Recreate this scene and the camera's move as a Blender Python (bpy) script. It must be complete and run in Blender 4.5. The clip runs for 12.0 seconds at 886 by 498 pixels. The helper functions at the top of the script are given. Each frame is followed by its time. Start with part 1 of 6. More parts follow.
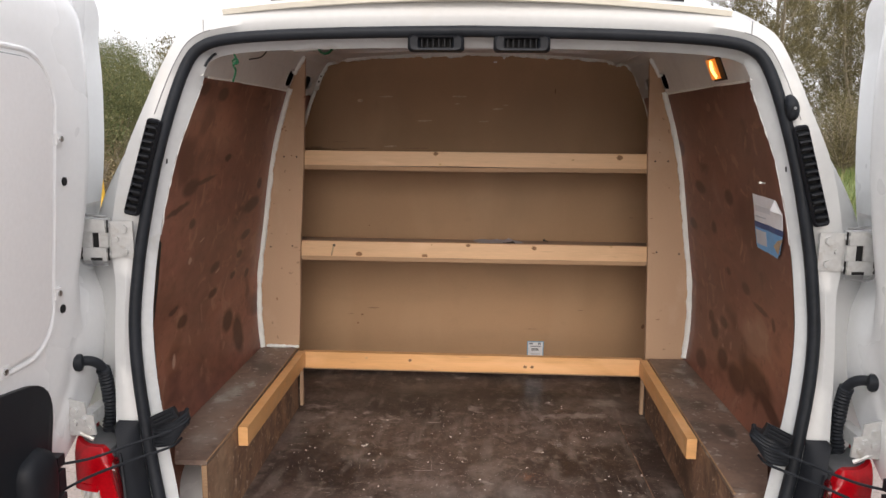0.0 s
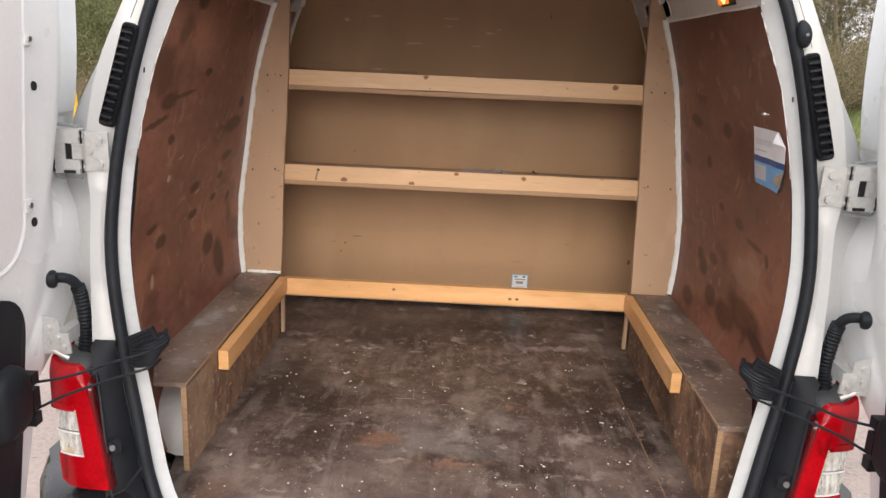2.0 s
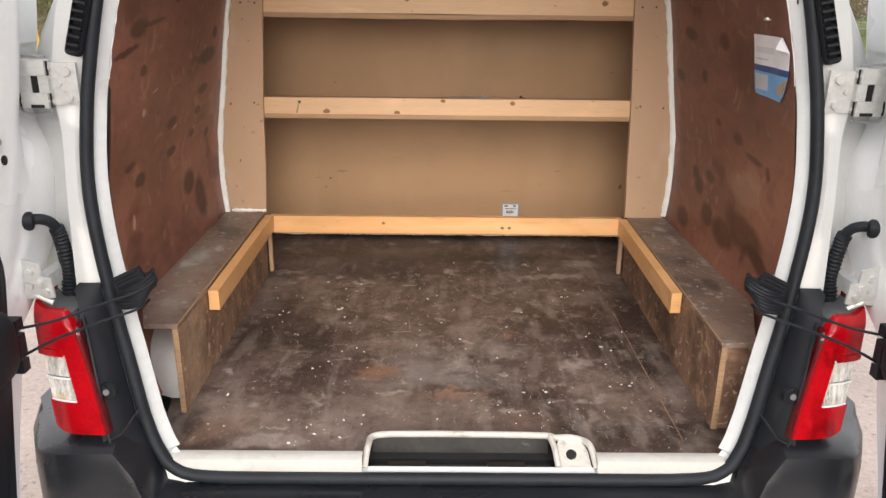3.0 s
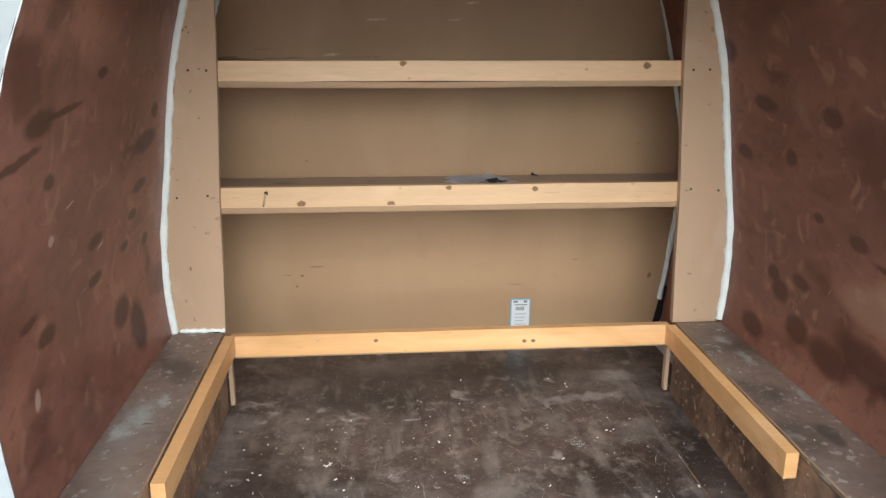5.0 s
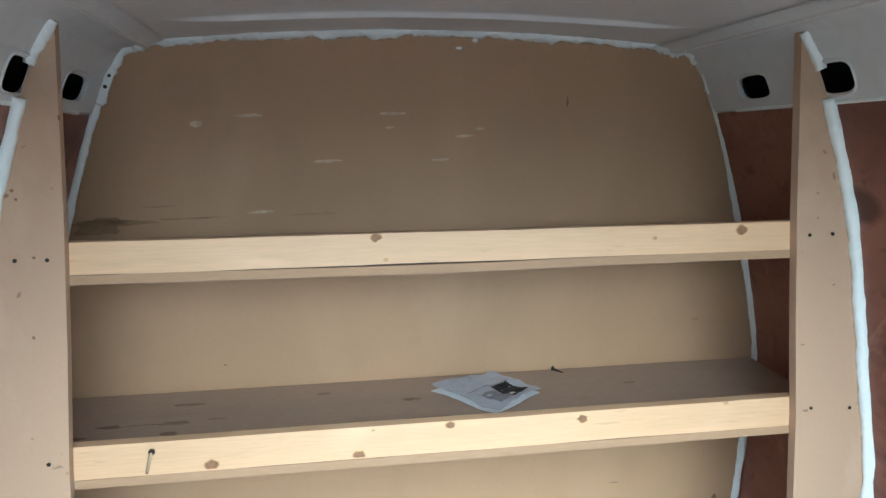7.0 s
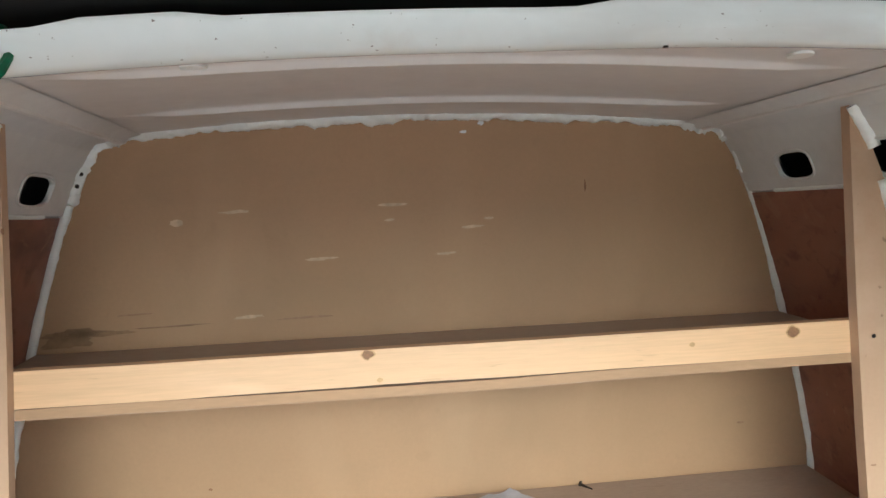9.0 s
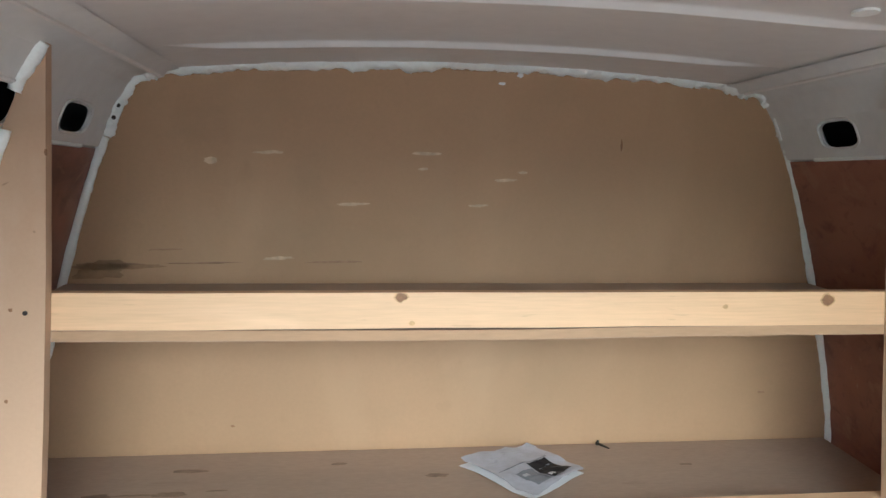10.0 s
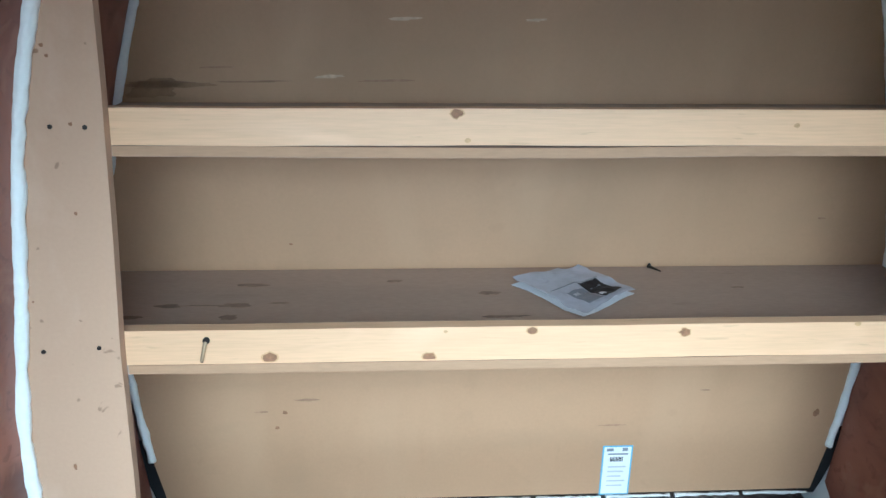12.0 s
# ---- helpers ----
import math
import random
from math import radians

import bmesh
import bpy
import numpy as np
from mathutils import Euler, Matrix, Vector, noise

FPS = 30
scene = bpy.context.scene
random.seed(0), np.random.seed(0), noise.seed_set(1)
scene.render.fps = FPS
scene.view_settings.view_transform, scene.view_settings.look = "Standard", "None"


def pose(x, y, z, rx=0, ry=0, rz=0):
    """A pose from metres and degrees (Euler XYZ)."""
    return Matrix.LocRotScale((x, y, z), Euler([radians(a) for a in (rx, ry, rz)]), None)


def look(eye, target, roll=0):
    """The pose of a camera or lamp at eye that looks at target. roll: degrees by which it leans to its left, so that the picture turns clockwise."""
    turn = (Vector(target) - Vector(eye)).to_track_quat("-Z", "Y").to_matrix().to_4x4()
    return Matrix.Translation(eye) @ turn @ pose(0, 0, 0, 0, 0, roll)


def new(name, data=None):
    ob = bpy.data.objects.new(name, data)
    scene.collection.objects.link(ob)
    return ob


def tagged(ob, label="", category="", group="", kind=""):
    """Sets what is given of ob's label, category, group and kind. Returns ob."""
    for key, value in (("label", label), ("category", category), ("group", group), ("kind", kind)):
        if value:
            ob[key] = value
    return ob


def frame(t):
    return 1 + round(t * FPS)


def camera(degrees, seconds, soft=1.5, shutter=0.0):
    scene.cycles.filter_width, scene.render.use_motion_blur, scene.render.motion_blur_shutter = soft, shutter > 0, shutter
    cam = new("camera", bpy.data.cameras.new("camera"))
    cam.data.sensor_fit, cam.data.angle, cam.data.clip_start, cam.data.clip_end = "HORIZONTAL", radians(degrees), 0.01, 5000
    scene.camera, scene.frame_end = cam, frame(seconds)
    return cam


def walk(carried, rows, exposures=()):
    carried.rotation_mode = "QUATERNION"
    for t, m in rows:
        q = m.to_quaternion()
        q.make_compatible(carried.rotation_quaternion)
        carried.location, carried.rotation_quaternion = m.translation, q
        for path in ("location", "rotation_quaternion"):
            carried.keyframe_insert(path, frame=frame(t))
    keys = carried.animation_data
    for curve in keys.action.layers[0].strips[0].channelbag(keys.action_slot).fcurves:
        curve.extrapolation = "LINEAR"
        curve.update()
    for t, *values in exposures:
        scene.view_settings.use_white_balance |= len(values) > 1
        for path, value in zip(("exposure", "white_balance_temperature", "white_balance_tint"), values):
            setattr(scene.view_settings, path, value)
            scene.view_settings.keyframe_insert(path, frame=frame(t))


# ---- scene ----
cam = camera(60.8, 12.0)
PATH = [
    (0, (0.016, -1.181, 1.502), (-0.076, 0.791, 1.18), 0.6),
    (0.5, (0.015, -1.181, 1.501), (-0.077, 0.792, 1.19), 0.9),
    (1, (-0.002, -1.161, 1.491), (-0.105, 0.804, 1.134), 1.8),
    (1.5, (-0.017, -1.14, 1.479), (-0.119, 0.807, 1.033), 2.6),
    (2, (-0.005, -1.138, 1.471), (-0.038, 0.802, 0.985), 2.6),
    (2.5, (-0.015, -1.121, 1.457), (-0.01, 0.797, 0.891), 1.4),
    (2.7, (-0.027, -1.113, 1.44), (-0.024, 0.782, 0.801), 1.1),
    (4.3, (-0.032, -0.845, 1.426), (0.194, 1.046, 0.815), -0.6),
    (4.5, (-0.052, -0.766, 1.446), (0.208, 1.134, 0.881), -0.1),
    (5, (-0.163, -0.609, 1.472), (-0.006, 1.311, 0.935), 0.1),
    (5.5, (-0.276, -0.463, 1.541), (-0.267, 1.481, 1.069), -0.9),
    (6, (-0.226, -0.276, 1.529), (-0.198, 1.684, 1.133), -0.3),
    (6.5, (-0.154, -0.096, 1.512), (-0.011, 1.872, 1.188), -1.0),
    (7, (-0.191, 0.047, 1.545), (0.135, 2.001, 1.27), -0.6),
    (7.2, (-0.238, 0.097, 1.56), (0.047, 2.063, 1.327), -0.2),
    (8.8, (-0.143, 0.179, 1.589), (0.06, 2.166, 1.506), -2.4),
    (9, (-0.139, 0.18, 1.585), (0.129, 2.16, 1.486), -2.2),
    (9.5, (-0.152, 0.184, 1.573), (0.143, 2.156, 1.415), -0.6),
    (10, (-0.17, 0.186, 1.56), (0.067, 2.163, 1.375), 0.9),
    (10.5, (-0.173, 0.189, 1.552), (0.02, 2.17, 1.357), 1.1),
    (11, (-0.17, 0.192, 1.555), (-0.016, 2.174, 1.341), 0.8),
    (11.5, (-0.168, 0.197, 1.553), (-0.034, 2.169, 1.248), 0.4),
    (12, (-0.178, 0.196, 1.54), (-0.068, 2.095, 0.922), 0.6),
]
EXPOSURE = [(0.0, 0.86, 6800, 14), (0.5, 0.82, 6800, 14), (1.0, 0.98, 6800, 14), (2.0, 1.17, 6850, 14), (2.7, 1.25, 6900, 13), (4.6, 1.5, 6850, 11), (5.0, 1.52, 5850, 0), (5.3, 1.56, 5450, -7), (5.6, 1.6, 5450, -6), (6.0, 1.84, 5950, 0), (6.4, 2.04, 5050, -9), (7.2, 2.04, 4900, -9), (8.8, 2.44, 5750, -3), (9.0, 2.44, 5750, -3), (9.5, 2.42, 5650, -4), (10.0, 2.38, 5400, -4), (10.5, 2.48, 4900, -8), (11.0, 2.5, 4900, -8), (11.5, 2.46, 4800, -7), (12.0, 2.06, 4600, -8)]
walk(cam, [(t, look(eye, target, roll)) for t, eye, target, roll in PATH], EXPOSURE)

# ---------------------------------------------------------------- light
world = bpy.data.worlds.new("overcast_sky")
scene.world = world
world.use_nodes = True
wn, wl = world.node_tree.nodes, world.node_tree.links
sky = wn.new("ShaderNodeTexSky")
sky.sky_type = "NISHITA"
sky.sun_disc = False
sky.sun_elevation, sky.sun_rotation = radians(29), radians(180)
sky.air_density, sky.dust_density, sky.ozone_density = 1.0, 4.0, 1.0
cloud = wn.new("ShaderNodeTexNoise")
cloud.inputs["Scale"].default_value = 1.6
cloud.inputs["Detail"].default_value = 5
ramp = wn.new("ShaderNodeValToRGB")
ramp.color_ramp.elements[0].position, ramp.color_ramp.elements[1].position = 0.3, 0.75
ramp.color_ramp.elements[0].color, ramp.color_ramp.elements[1].color = (8.2, 8.5, 9.0, 1), (9.6, 9.8, 10.1, 1)
veil = wn.new("ShaderNodeMixRGB")
veil.inputs["Fac"].default_value = 0.75
wl.new(cloud.outputs["Fac"], ramp.inputs["Fac"])
wl.new(sky.outputs["Color"], veil.inputs["Color1"])
wl.new(ramp.outputs["Color"], veil.inputs["Color2"])
up = wn.new("ShaderNodeTexCoord")
axes = wn.new("ShaderNodeSeparateXYZ")
rise = wn.new("ShaderNodeMapRange")
rise.inputs["To Min"].default_value, rise.inputs["To Max"].default_value = 0.92, 1.20
shade = wn.new("ShaderNodeMixRGB")
shade.blend_type, shade.inputs["Fac"].default_value = "MULTIPLY", 1.0
wl.new(up.outputs["Generated"], axes.inputs["Vector"])
wl.new(axes.outputs["Z"], rise.inputs["Value"])
wl.new(veil.outputs["Color"], shade.inputs["Color1"])
wl.new(rise.outputs["Result"], shade.inputs["Color2"])
wl.new(shade.outputs["Color"], wn["Background"].inputs["Color"])
wn["Background"].inputs["Strength"].default_value = 0.098
sun = new("sun", bpy.data.lights.new("sun", "SUN"))
sun.data.energy, sun.data.angle, sun.data.color = 1.05, radians(54), (1.0, 0.98, 0.95)
sun.matrix_world = look((0.0, -9, 6.0), (0, 0.5, 0.8))


# ---------------------------------------------------------------- materials
def mat(name, color, rough=0.6, metal=0.0, var=0.25, scale=6.0, fine=60.0, bump=0.15, coat=0.0, dark=None, stains=0.0,
        stain_scale=3.0, stain_color=(0.02, 0.015, 0.012), stretch=(1, 1, 1), alpha=1.0, emit=None, rough_var=0.15, stain_at=0.58, spec=0.5):
    """A surface with a broad and a fine variation, optional stains and relief."""
    m = bpy.data.materials.new(name)
    m.use_nodes = True
    n, l = m.node_tree.nodes, m.node_tree.links
    b = n["Principled BSDF"]
    co = n.new("ShaderNodeTexCoord")
    mp = n.new("ShaderNodeMapping")
    mp.inputs["Scale"].default_value = stretch
    l.new(co.outputs["Object"], mp.inputs["Vector"])
    broad, small = n.new("ShaderNodeTexNoise"), n.new("ShaderNodeTexNoise")
    for t, s, d in ((broad, scale, 4), (small, fine, 6)):
        t.inputs["Scale"].default_value, t.inputs["Detail"].default_value = s, d
        l.new(mp.outputs["Vector"], t.inputs["Vector"])
    both = n.new("ShaderNodeMath")
    both.operation = "MULTIPLY_ADD"
    l.new(small.outputs["Fac"], both.inputs[0])
    both.inputs[1].default_value = 0.45
    half = n.new("ShaderNodeMath")
    half.operation = "MULTIPLY"
    half.inputs[1].default_value = 0.55
    l.new(broad.outputs["Fac"], half.inputs[0])
    l.new(half.outputs[0], both.inputs[2])
    r = n.new("ShaderNodeValToRGB")
    r.color_ramp.elements[0].position, r.color_ramp.elements[1].position = 0.32, 0.68
    lo = dark or tuple(c * (1 - var) for c in color)
    hi = tuple(min(1, c * (1 + var * 0.6)) for c in color)
    r.color_ramp.elements[0].color, r.color_ramp.elements[1].color = (*lo, 1), (*hi, 1)
    l.new(both.outputs[0], r.inputs["Fac"])
    out = r.outputs["Color"]
    if stains:
        st = n.new("ShaderNodeTexNoise")
        st.inputs["Scale"].default_value, st.inputs["Detail"].default_value = stain_scale, 7
        st.inputs["Roughness"].default_value, st.inputs["Distortion"].default_value = 0.6, 0.6
        off = n.new("ShaderNodeMapping")
        off.inputs["Location"].default_value = (3.7, 1.3, 5.1)
        l.new(mp.outputs["Vector"], off.inputs["Vector"])
        l.new(off.outputs["Vector"], st.inputs["Vector"])
        sr = n.new("ShaderNodeValToRGB")
        sr.color_ramp.elements[0].position, sr.color_ramp.elements[1].position = stain_at, stain_at + 0.13
        sr.color_ramp.elements[0].color, sr.color_ramp.elements[1].color = (0, 0, 0, 1), (stains, stains, stains, 1)
        l.new(st.outputs["Fac"], sr.inputs["Fac"])
        mx = n.new("ShaderNodeMixRGB")
        l.new(sr.outputs["Color"], mx.inputs["Fac"])
        l.new(out, mx.inputs["Color1"])
        mx.inputs["Color2"].default_value = (*stain_color, 1)
        out = mx.outputs["Color"]
    l.new(out, b.inputs["Base Color"])
    rr = n.new("ShaderNodeMapRange")
    rr.inputs["To Min"].default_value, rr.inputs["To Max"].default_value = max(0.03, rough - rough_var), min(1, rough + rough_var)
    l.new(broad.outputs["Fac"], rr.inputs["Value"])
    l.new(rr.outputs["Result"], b.inputs["Roughness"])
    b.inputs["Metallic"].default_value = metal
    b.inputs["Coat Weight"].default_value = coat
    b.inputs["Coat Roughness"].default_value = 0.12
    b.inputs["Specular IOR Level"].default_value = spec
    if bump:
        bp = n.new("ShaderNodeBump")
        bp.inputs["Strength"].default_value, bp.inputs["Distance"].default_value = bump, 0.003
        l.new(small.outputs["Fac"], bp.inputs["Height"])
        l.new(bp.outputs["Normal"], b.inputs["Normal"])
    if emit:
        b.inputs["Emission Color"].default_value, b.inputs["Emission Strength"].default_value = (*emit[:3], 1), emit[3]
    if alpha < 1:
        b.inputs["Alpha"].default_value = alpha
    return m


def layered(m, scale, at, color, amount, stretch=(1, 1, 1), seed=0.0, detail=6, width=0.06, distort=0.4):
    """One more layer of marks on a material made by mat()."""
    n, l = m.node_tree.nodes, m.node_tree.links
    b = n["Principled BSDF"]
    below = b.inputs["Base Color"].links[0].from_socket
    co, mp, t, r, mx = (n.new("ShaderNode" + k) for k in ("TexCoord", "Mapping", "TexNoise", "ValToRGB", "MixRGB"))
    mp.inputs["Scale"].default_value, mp.inputs["Location"].default_value = stretch, (seed, seed * 1.7, seed * 0.6)
    t.inputs["Scale"].default_value, t.inputs["Detail"].default_value, t.inputs["Distortion"].default_value = scale, detail, distort
    r.color_ramp.elements[0].position, r.color_ramp.elements[1].position = at, at + width
    r.color_ramp.elements[0].color, r.color_ramp.elements[1].color = (0, 0, 0, 1), (amount, amount, amount, 1)
    l.new(co.outputs["Object"], mp.inputs["Vector"])
    l.new(mp.outputs["Vector"], t.inputs["Vector"])
    l.new(t.outputs["Fac"], r.inputs["Fac"])
    l.new(r.outputs["Color"], mx.inputs["Fac"])
    l.new(below, mx.inputs["Color1"])
    mx.inputs["Color2"].default_value = (*color, 1)
    l.new(mx.outputs["Color"], b.inputs["Base Color"])
    return m


def spots(m, places, color, amount, flat=False, ragged=0.010, soft=0.62):
    """Uneven oval patches, stains and painted shade alike: y, z, half length, half width, turn on a side lining, or x,
    y and so on where it lies flat.
    """
    n, l = m.node_tree.nodes, m.node_tree.links
    b = n["Principled BSDF"]
    co, ns, sub, mul, add = n.new("ShaderNodeTexCoord"), n.new("ShaderNodeTexNoise"), n.new("ShaderNodeVectorMath"), n.new("ShaderNodeVectorMath"), n.new("ShaderNodeVectorMath")
    ns.inputs["Scale"].default_value, ns.inputs["Detail"].default_value = 28, 4
    l.new(co.outputs["Object"], ns.inputs["Vector"])
    sub.operation, mul.operation = "SUBTRACT", "SCALE"
    sub.inputs[1].default_value, mul.inputs["Scale"].default_value = (0.5, 0.5, 0.5), ragged
    l.new(ns.outputs["Color"], sub.inputs[0])
    l.new(sub.outputs[0], mul.inputs[0])
    l.new(co.outputs["Object"], add.inputs[0])
    l.new(mul.outputs[0], add.inputs[1])
    for y, z, ra, rb, turn in places:
        mp, ln, r, mx = n.new("ShaderNodeMapping"), n.new("ShaderNodeVectorMath"), n.new("ShaderNodeValToRGB"), n.new("ShaderNodeMixRGB")
        mp.vector_type, ln.operation = "TEXTURE", "LENGTH"
        mp.inputs["Location"].default_value, mp.inputs["Rotation"].default_value, mp.inputs["Scale"].default_value = ((y, z, 0), (0, 0, radians(turn)), (ra, rb, 50)) if flat else ((0, y, z), (radians(turn), 0, 0), (50, ra, rb))
        r.color_ramp.elements[0].position, r.color_ramp.elements[1].position = soft, 1.06
        r.color_ramp.elements[0].color, r.color_ramp.elements[1].color = (amount, amount, amount, 1), (0, 0, 0, 1)
        l.new(add.outputs[0], mp.inputs["Vector"])
        l.new(mp.outputs["Vector"], ln.inputs[0])
        l.new(ln.outputs["Value"], r.inputs["Fac"])
        l.new(r.outputs["Color"], mx.inputs["Fac"])
        l.new(b.inputs["Base Color"].links[0].from_socket, mx.inputs["Color1"])
        mx.inputs["Color2"].default_value = (*color, 1)
        l.new(mx.outputs["Color"], b.inputs["Base Color"])
    return m


# White van paint in a darker copy, for body faces that catch most light.
PAINT = mat("white_van_paint_darkened", (0.50, 0.515, 0.52), 0.34, var=0.05, scale=2.5, fine=90, bump=0.02, coat=0.4, stains=0.25, stain_scale=5, stain_color=(0.45, 0.42, 0.37), stain_at=0.62)
INNER = mat("thin_white_inner_paint", (0.70, 0.70, 0.69), 0.45, var=0.08, scale=3, fine=50, bump=0.03, stains=0.35, stain_scale=4, stain_color=(0.52, 0.50, 0.48))
# White flange paint greyed for the partial shade there; its stains are grime.
FLANGE = mat("white_flange_paint_shaded", (0.47, 0.49, 0.50), 0.45, var=0.10, scale=8, fine=60, bump=0.05, stains=0.4, stain_scale=14, stain_color=(0.30, 0.27, 0.23), stain_at=0.6)
# The same white, lightened for doors, clips and arch that stand in shade.
PAINT_LIGHTER = mat("white_van_paint_lightened", (0.83, 0.845, 0.85), 0.30, var=0.04, scale=3, fine=90, bump=0.02, coat=0.4, stains=0.25, stain_scale=6, stain_color=(0.62, 0.58, 0.52), stain_at=0.62)
# The bluish tint puts the cool daylight from outside into the bow's white.
BOWPAINT = mat("glossy_white_paint_sky_tinted", (0.82, 0.89, 0.895), 0.16, var=0.04, scale=6, fine=60, bump=0.04, coat=0.5, stains=0.3, stain_scale=9, stain_color=(0.6, 0.57, 0.53), stain_at=0.6)
ROOFIN = mat("grey_roof_primer", (0.77, 0.75, 0.73), 0.34, var=0.10, scale=2, fine=40, bump=0.04, coat=0.0, rough_var=0.06)
layered(BOWPAINT, 240, 0.73, (0.12, 0.10, 0.08), 0.8, (1, 1, 1), 3.0, detail=2, width=0.02)
# Long grey streaks paint reflections onto the bow.
layered(BOWPAINT, 6, 0.55, (0.62, 0.64, 0.62), 0.6, (0.5, 3, 3), 9.0, detail=5, width=0.15)
layered(ROOFIN, 3, 0.30, (0.70, 0.675, 0.65), 0.5, (1, 1, 1), 6.0, width=0.5)
SILL = mat("scratched_white_sill_paint", (0.50, 0.50, 0.48), 0.4, var=0.08, scale=12, fine=80, bump=0.05, stains=0.4, stain_scale=22, stain_color=(0.30, 0.26, 0.21), stain_at=0.6)
RIM = mat("grimy_chipped_rim", (0.50, 0.485, 0.45), 0.5, var=0.2, scale=20, fine=90, bump=0.1, stains=0.6, stain_scale=25, stain_color=(0.20, 0.17, 0.14), stain_at=0.55)
CREAM = mat("yellowed_white_trim", (0.74, 0.71, 0.62), 0.45, var=0.08, bump=0.03)
MDF = mat("brown_hardboard", (0.425, 0.262, 0.146), 0.60, var=0.06, scale=3, fine=180, bump=0.015, stains=0.22, stain_scale=4, stain_color=(0.27, 0.165, 0.09), rough_var=0.1)
layered(MDF, 5, 0.52, (0.465, 0.302, 0.177), 0.5, (1.6, 1, 0.35), 12.0, detail=5, width=0.2)
layered(MDF, 2.4, 0.47, (0.31, 0.195, 0.107), 0.45, (1.2, 1, 0.8), 61.0, detail=6, width=0.25)
layered(MDF, 9, 0.55, (0.355, 0.228, 0.130), 0.4, (0.5, 1, 1.6), 71.0, detail=8, width=0.2)
layered(MDF, 30, 0.66, (0.36, 0.22, 0.12), 0.3, (1.0, 1, 0.8), 22.0, detail=5, width=0.08)
UPMDF = mat("bare_mdf", (0.505, 0.338, 0.222), 0.68, var=0.05, scale=4, fine=200, bump=0.02, stains=0.25, stain_scale=9, stain_color=(0.28, 0.18, 0.115), stain_at=0.66)
layered(UPMDF, 7, 0.56, (0.64, 0.47, 0.35), 0.5, (1, 1, 0.6), 3.0, detail=6, width=0.16)
layered(UPMDF, 50, 0.72, (0.20, 0.12, 0.07), 0.6, (1, 1, 1), 7.0, detail=2, width=0.03)
SHELFTOP = mat("dusty_shelf_board", (0.41, 0.305, 0.235), 0.6, var=0.15, scale=4, fine=120, bump=0.05, stains=0.5, stain_scale=5, stain_color=(0.10, 0.06, 0.035), stretch=(0.6, 2.2, 1), stain_at=0.63)
def film_ply(name, seed):
    m = mat(name, (0.245, 0.100, 0.072), 0.38, var=0.38, scale=6, fine=45, bump=0.06, stains=0.5, stain_scale=7, stain_color=(0.10, 0.034, 0.024), stretch=(1, 0.45, 0.9), stain_at=0.53, spec=0.25)
    layered(m, 3.2, 0.46, (0.36, 0.156, 0.102), 0.75, (1, 0.5, 0.9), 8.0 + seed, width=0.16)
    layered(m, 1.8, 0.50, (0.095, 0.042, 0.036), 0.70, (1, 0.7, 1.0), 44.0 + seed, detail=4, width=0.2)
    layered(m, 9, 0.58, (0.075, 0.024, 0.018), 0.65, (1, 0.45, 0.8), 13.0 + seed, detail=3, width=0.10)
    layered(m, 15, 0.64, (0.075, 0.025, 0.018), 0.55, (1, 0.6, 0.7), 27.0 + seed, detail=6, width=0.08)
    layered(m, 60, 0.56, (0.10, 0.04, 0.028), 0.4, (1, 0.6, 0.8), 77.0 + seed, detail=8, width=0.14, distort=0.8)
    layered(m, 26, 0.58, (0.37, 0.20, 0.135), 0.45, (1, 0.6, 0.6), 57.0 + seed, detail=7, width=0.09, distort=0.8)
    layered(m, 34, 0.70, (0.46, 0.32, 0.25), 0.32, (1, 0.9, 0.5), 4.0 + seed, detail=6, width=0.05, distort=1.5)
    layered(m, 6, 0.63, (0.34, 0.22, 0.17), 0.3, (1, 0.5, 1.0), 34.0 + seed, width=0.14, distort=1.5)
    return m


PLY = spots(film_ply("film_faced_plywood", 0.0), [(0.398, 1.366, 0.066, 0.022, 5), (0.49, 1.374, 0.10, 0.0064, 5), (0.335, 1.326, 0.085, 0.0076, 8), (0.897, 1.280, 0.085, 0.023, 6), (0.636, 1.150, 0.042, 0.0150, 5), (0.640, 1.082, 0.0408, 0.0152, 5),
    (0.445, 1.060, 0.040, 0.019, 5), (0.765, 0.978, 0.051, 0.038, 5), (0.495, 1.566, 0.046, 0.019, 3), (0.345, 1.570, 0.040, 0.016, 3), (0.868, 1.2, 0.051, 0.0133, 5), (0.953, 1.335, 0.0272, 0.019, 5), (0.92, 1.08, 0.0238, 0.0152, 5), (0.438, 1.284, 0.026, 0.013, 5), (0.848, 0.92, 0.05, 0.07, 20),
    (0.648, 1.420, 0.028, 0.011, 5), (0.83, 1.15, 0.03, 0.012, 5), (0.79, 1.10, 0.024, 0.012, 5), (0.38, 1.10, 0.034, 0.0095, 5)], (0.050, 0.017, 0.014), 0.86)
spots(PLY, [(0.45, 1.198, 0.014, 0.010, 5), (0.66, 1.135, 0.02, 0.003, 20), (0.52, 1.235, 0.02, 0.002, 12), (0.40, 0.98, 0.012, 0.02, 0)], (0.55, 0.42, 0.34), 0.6)
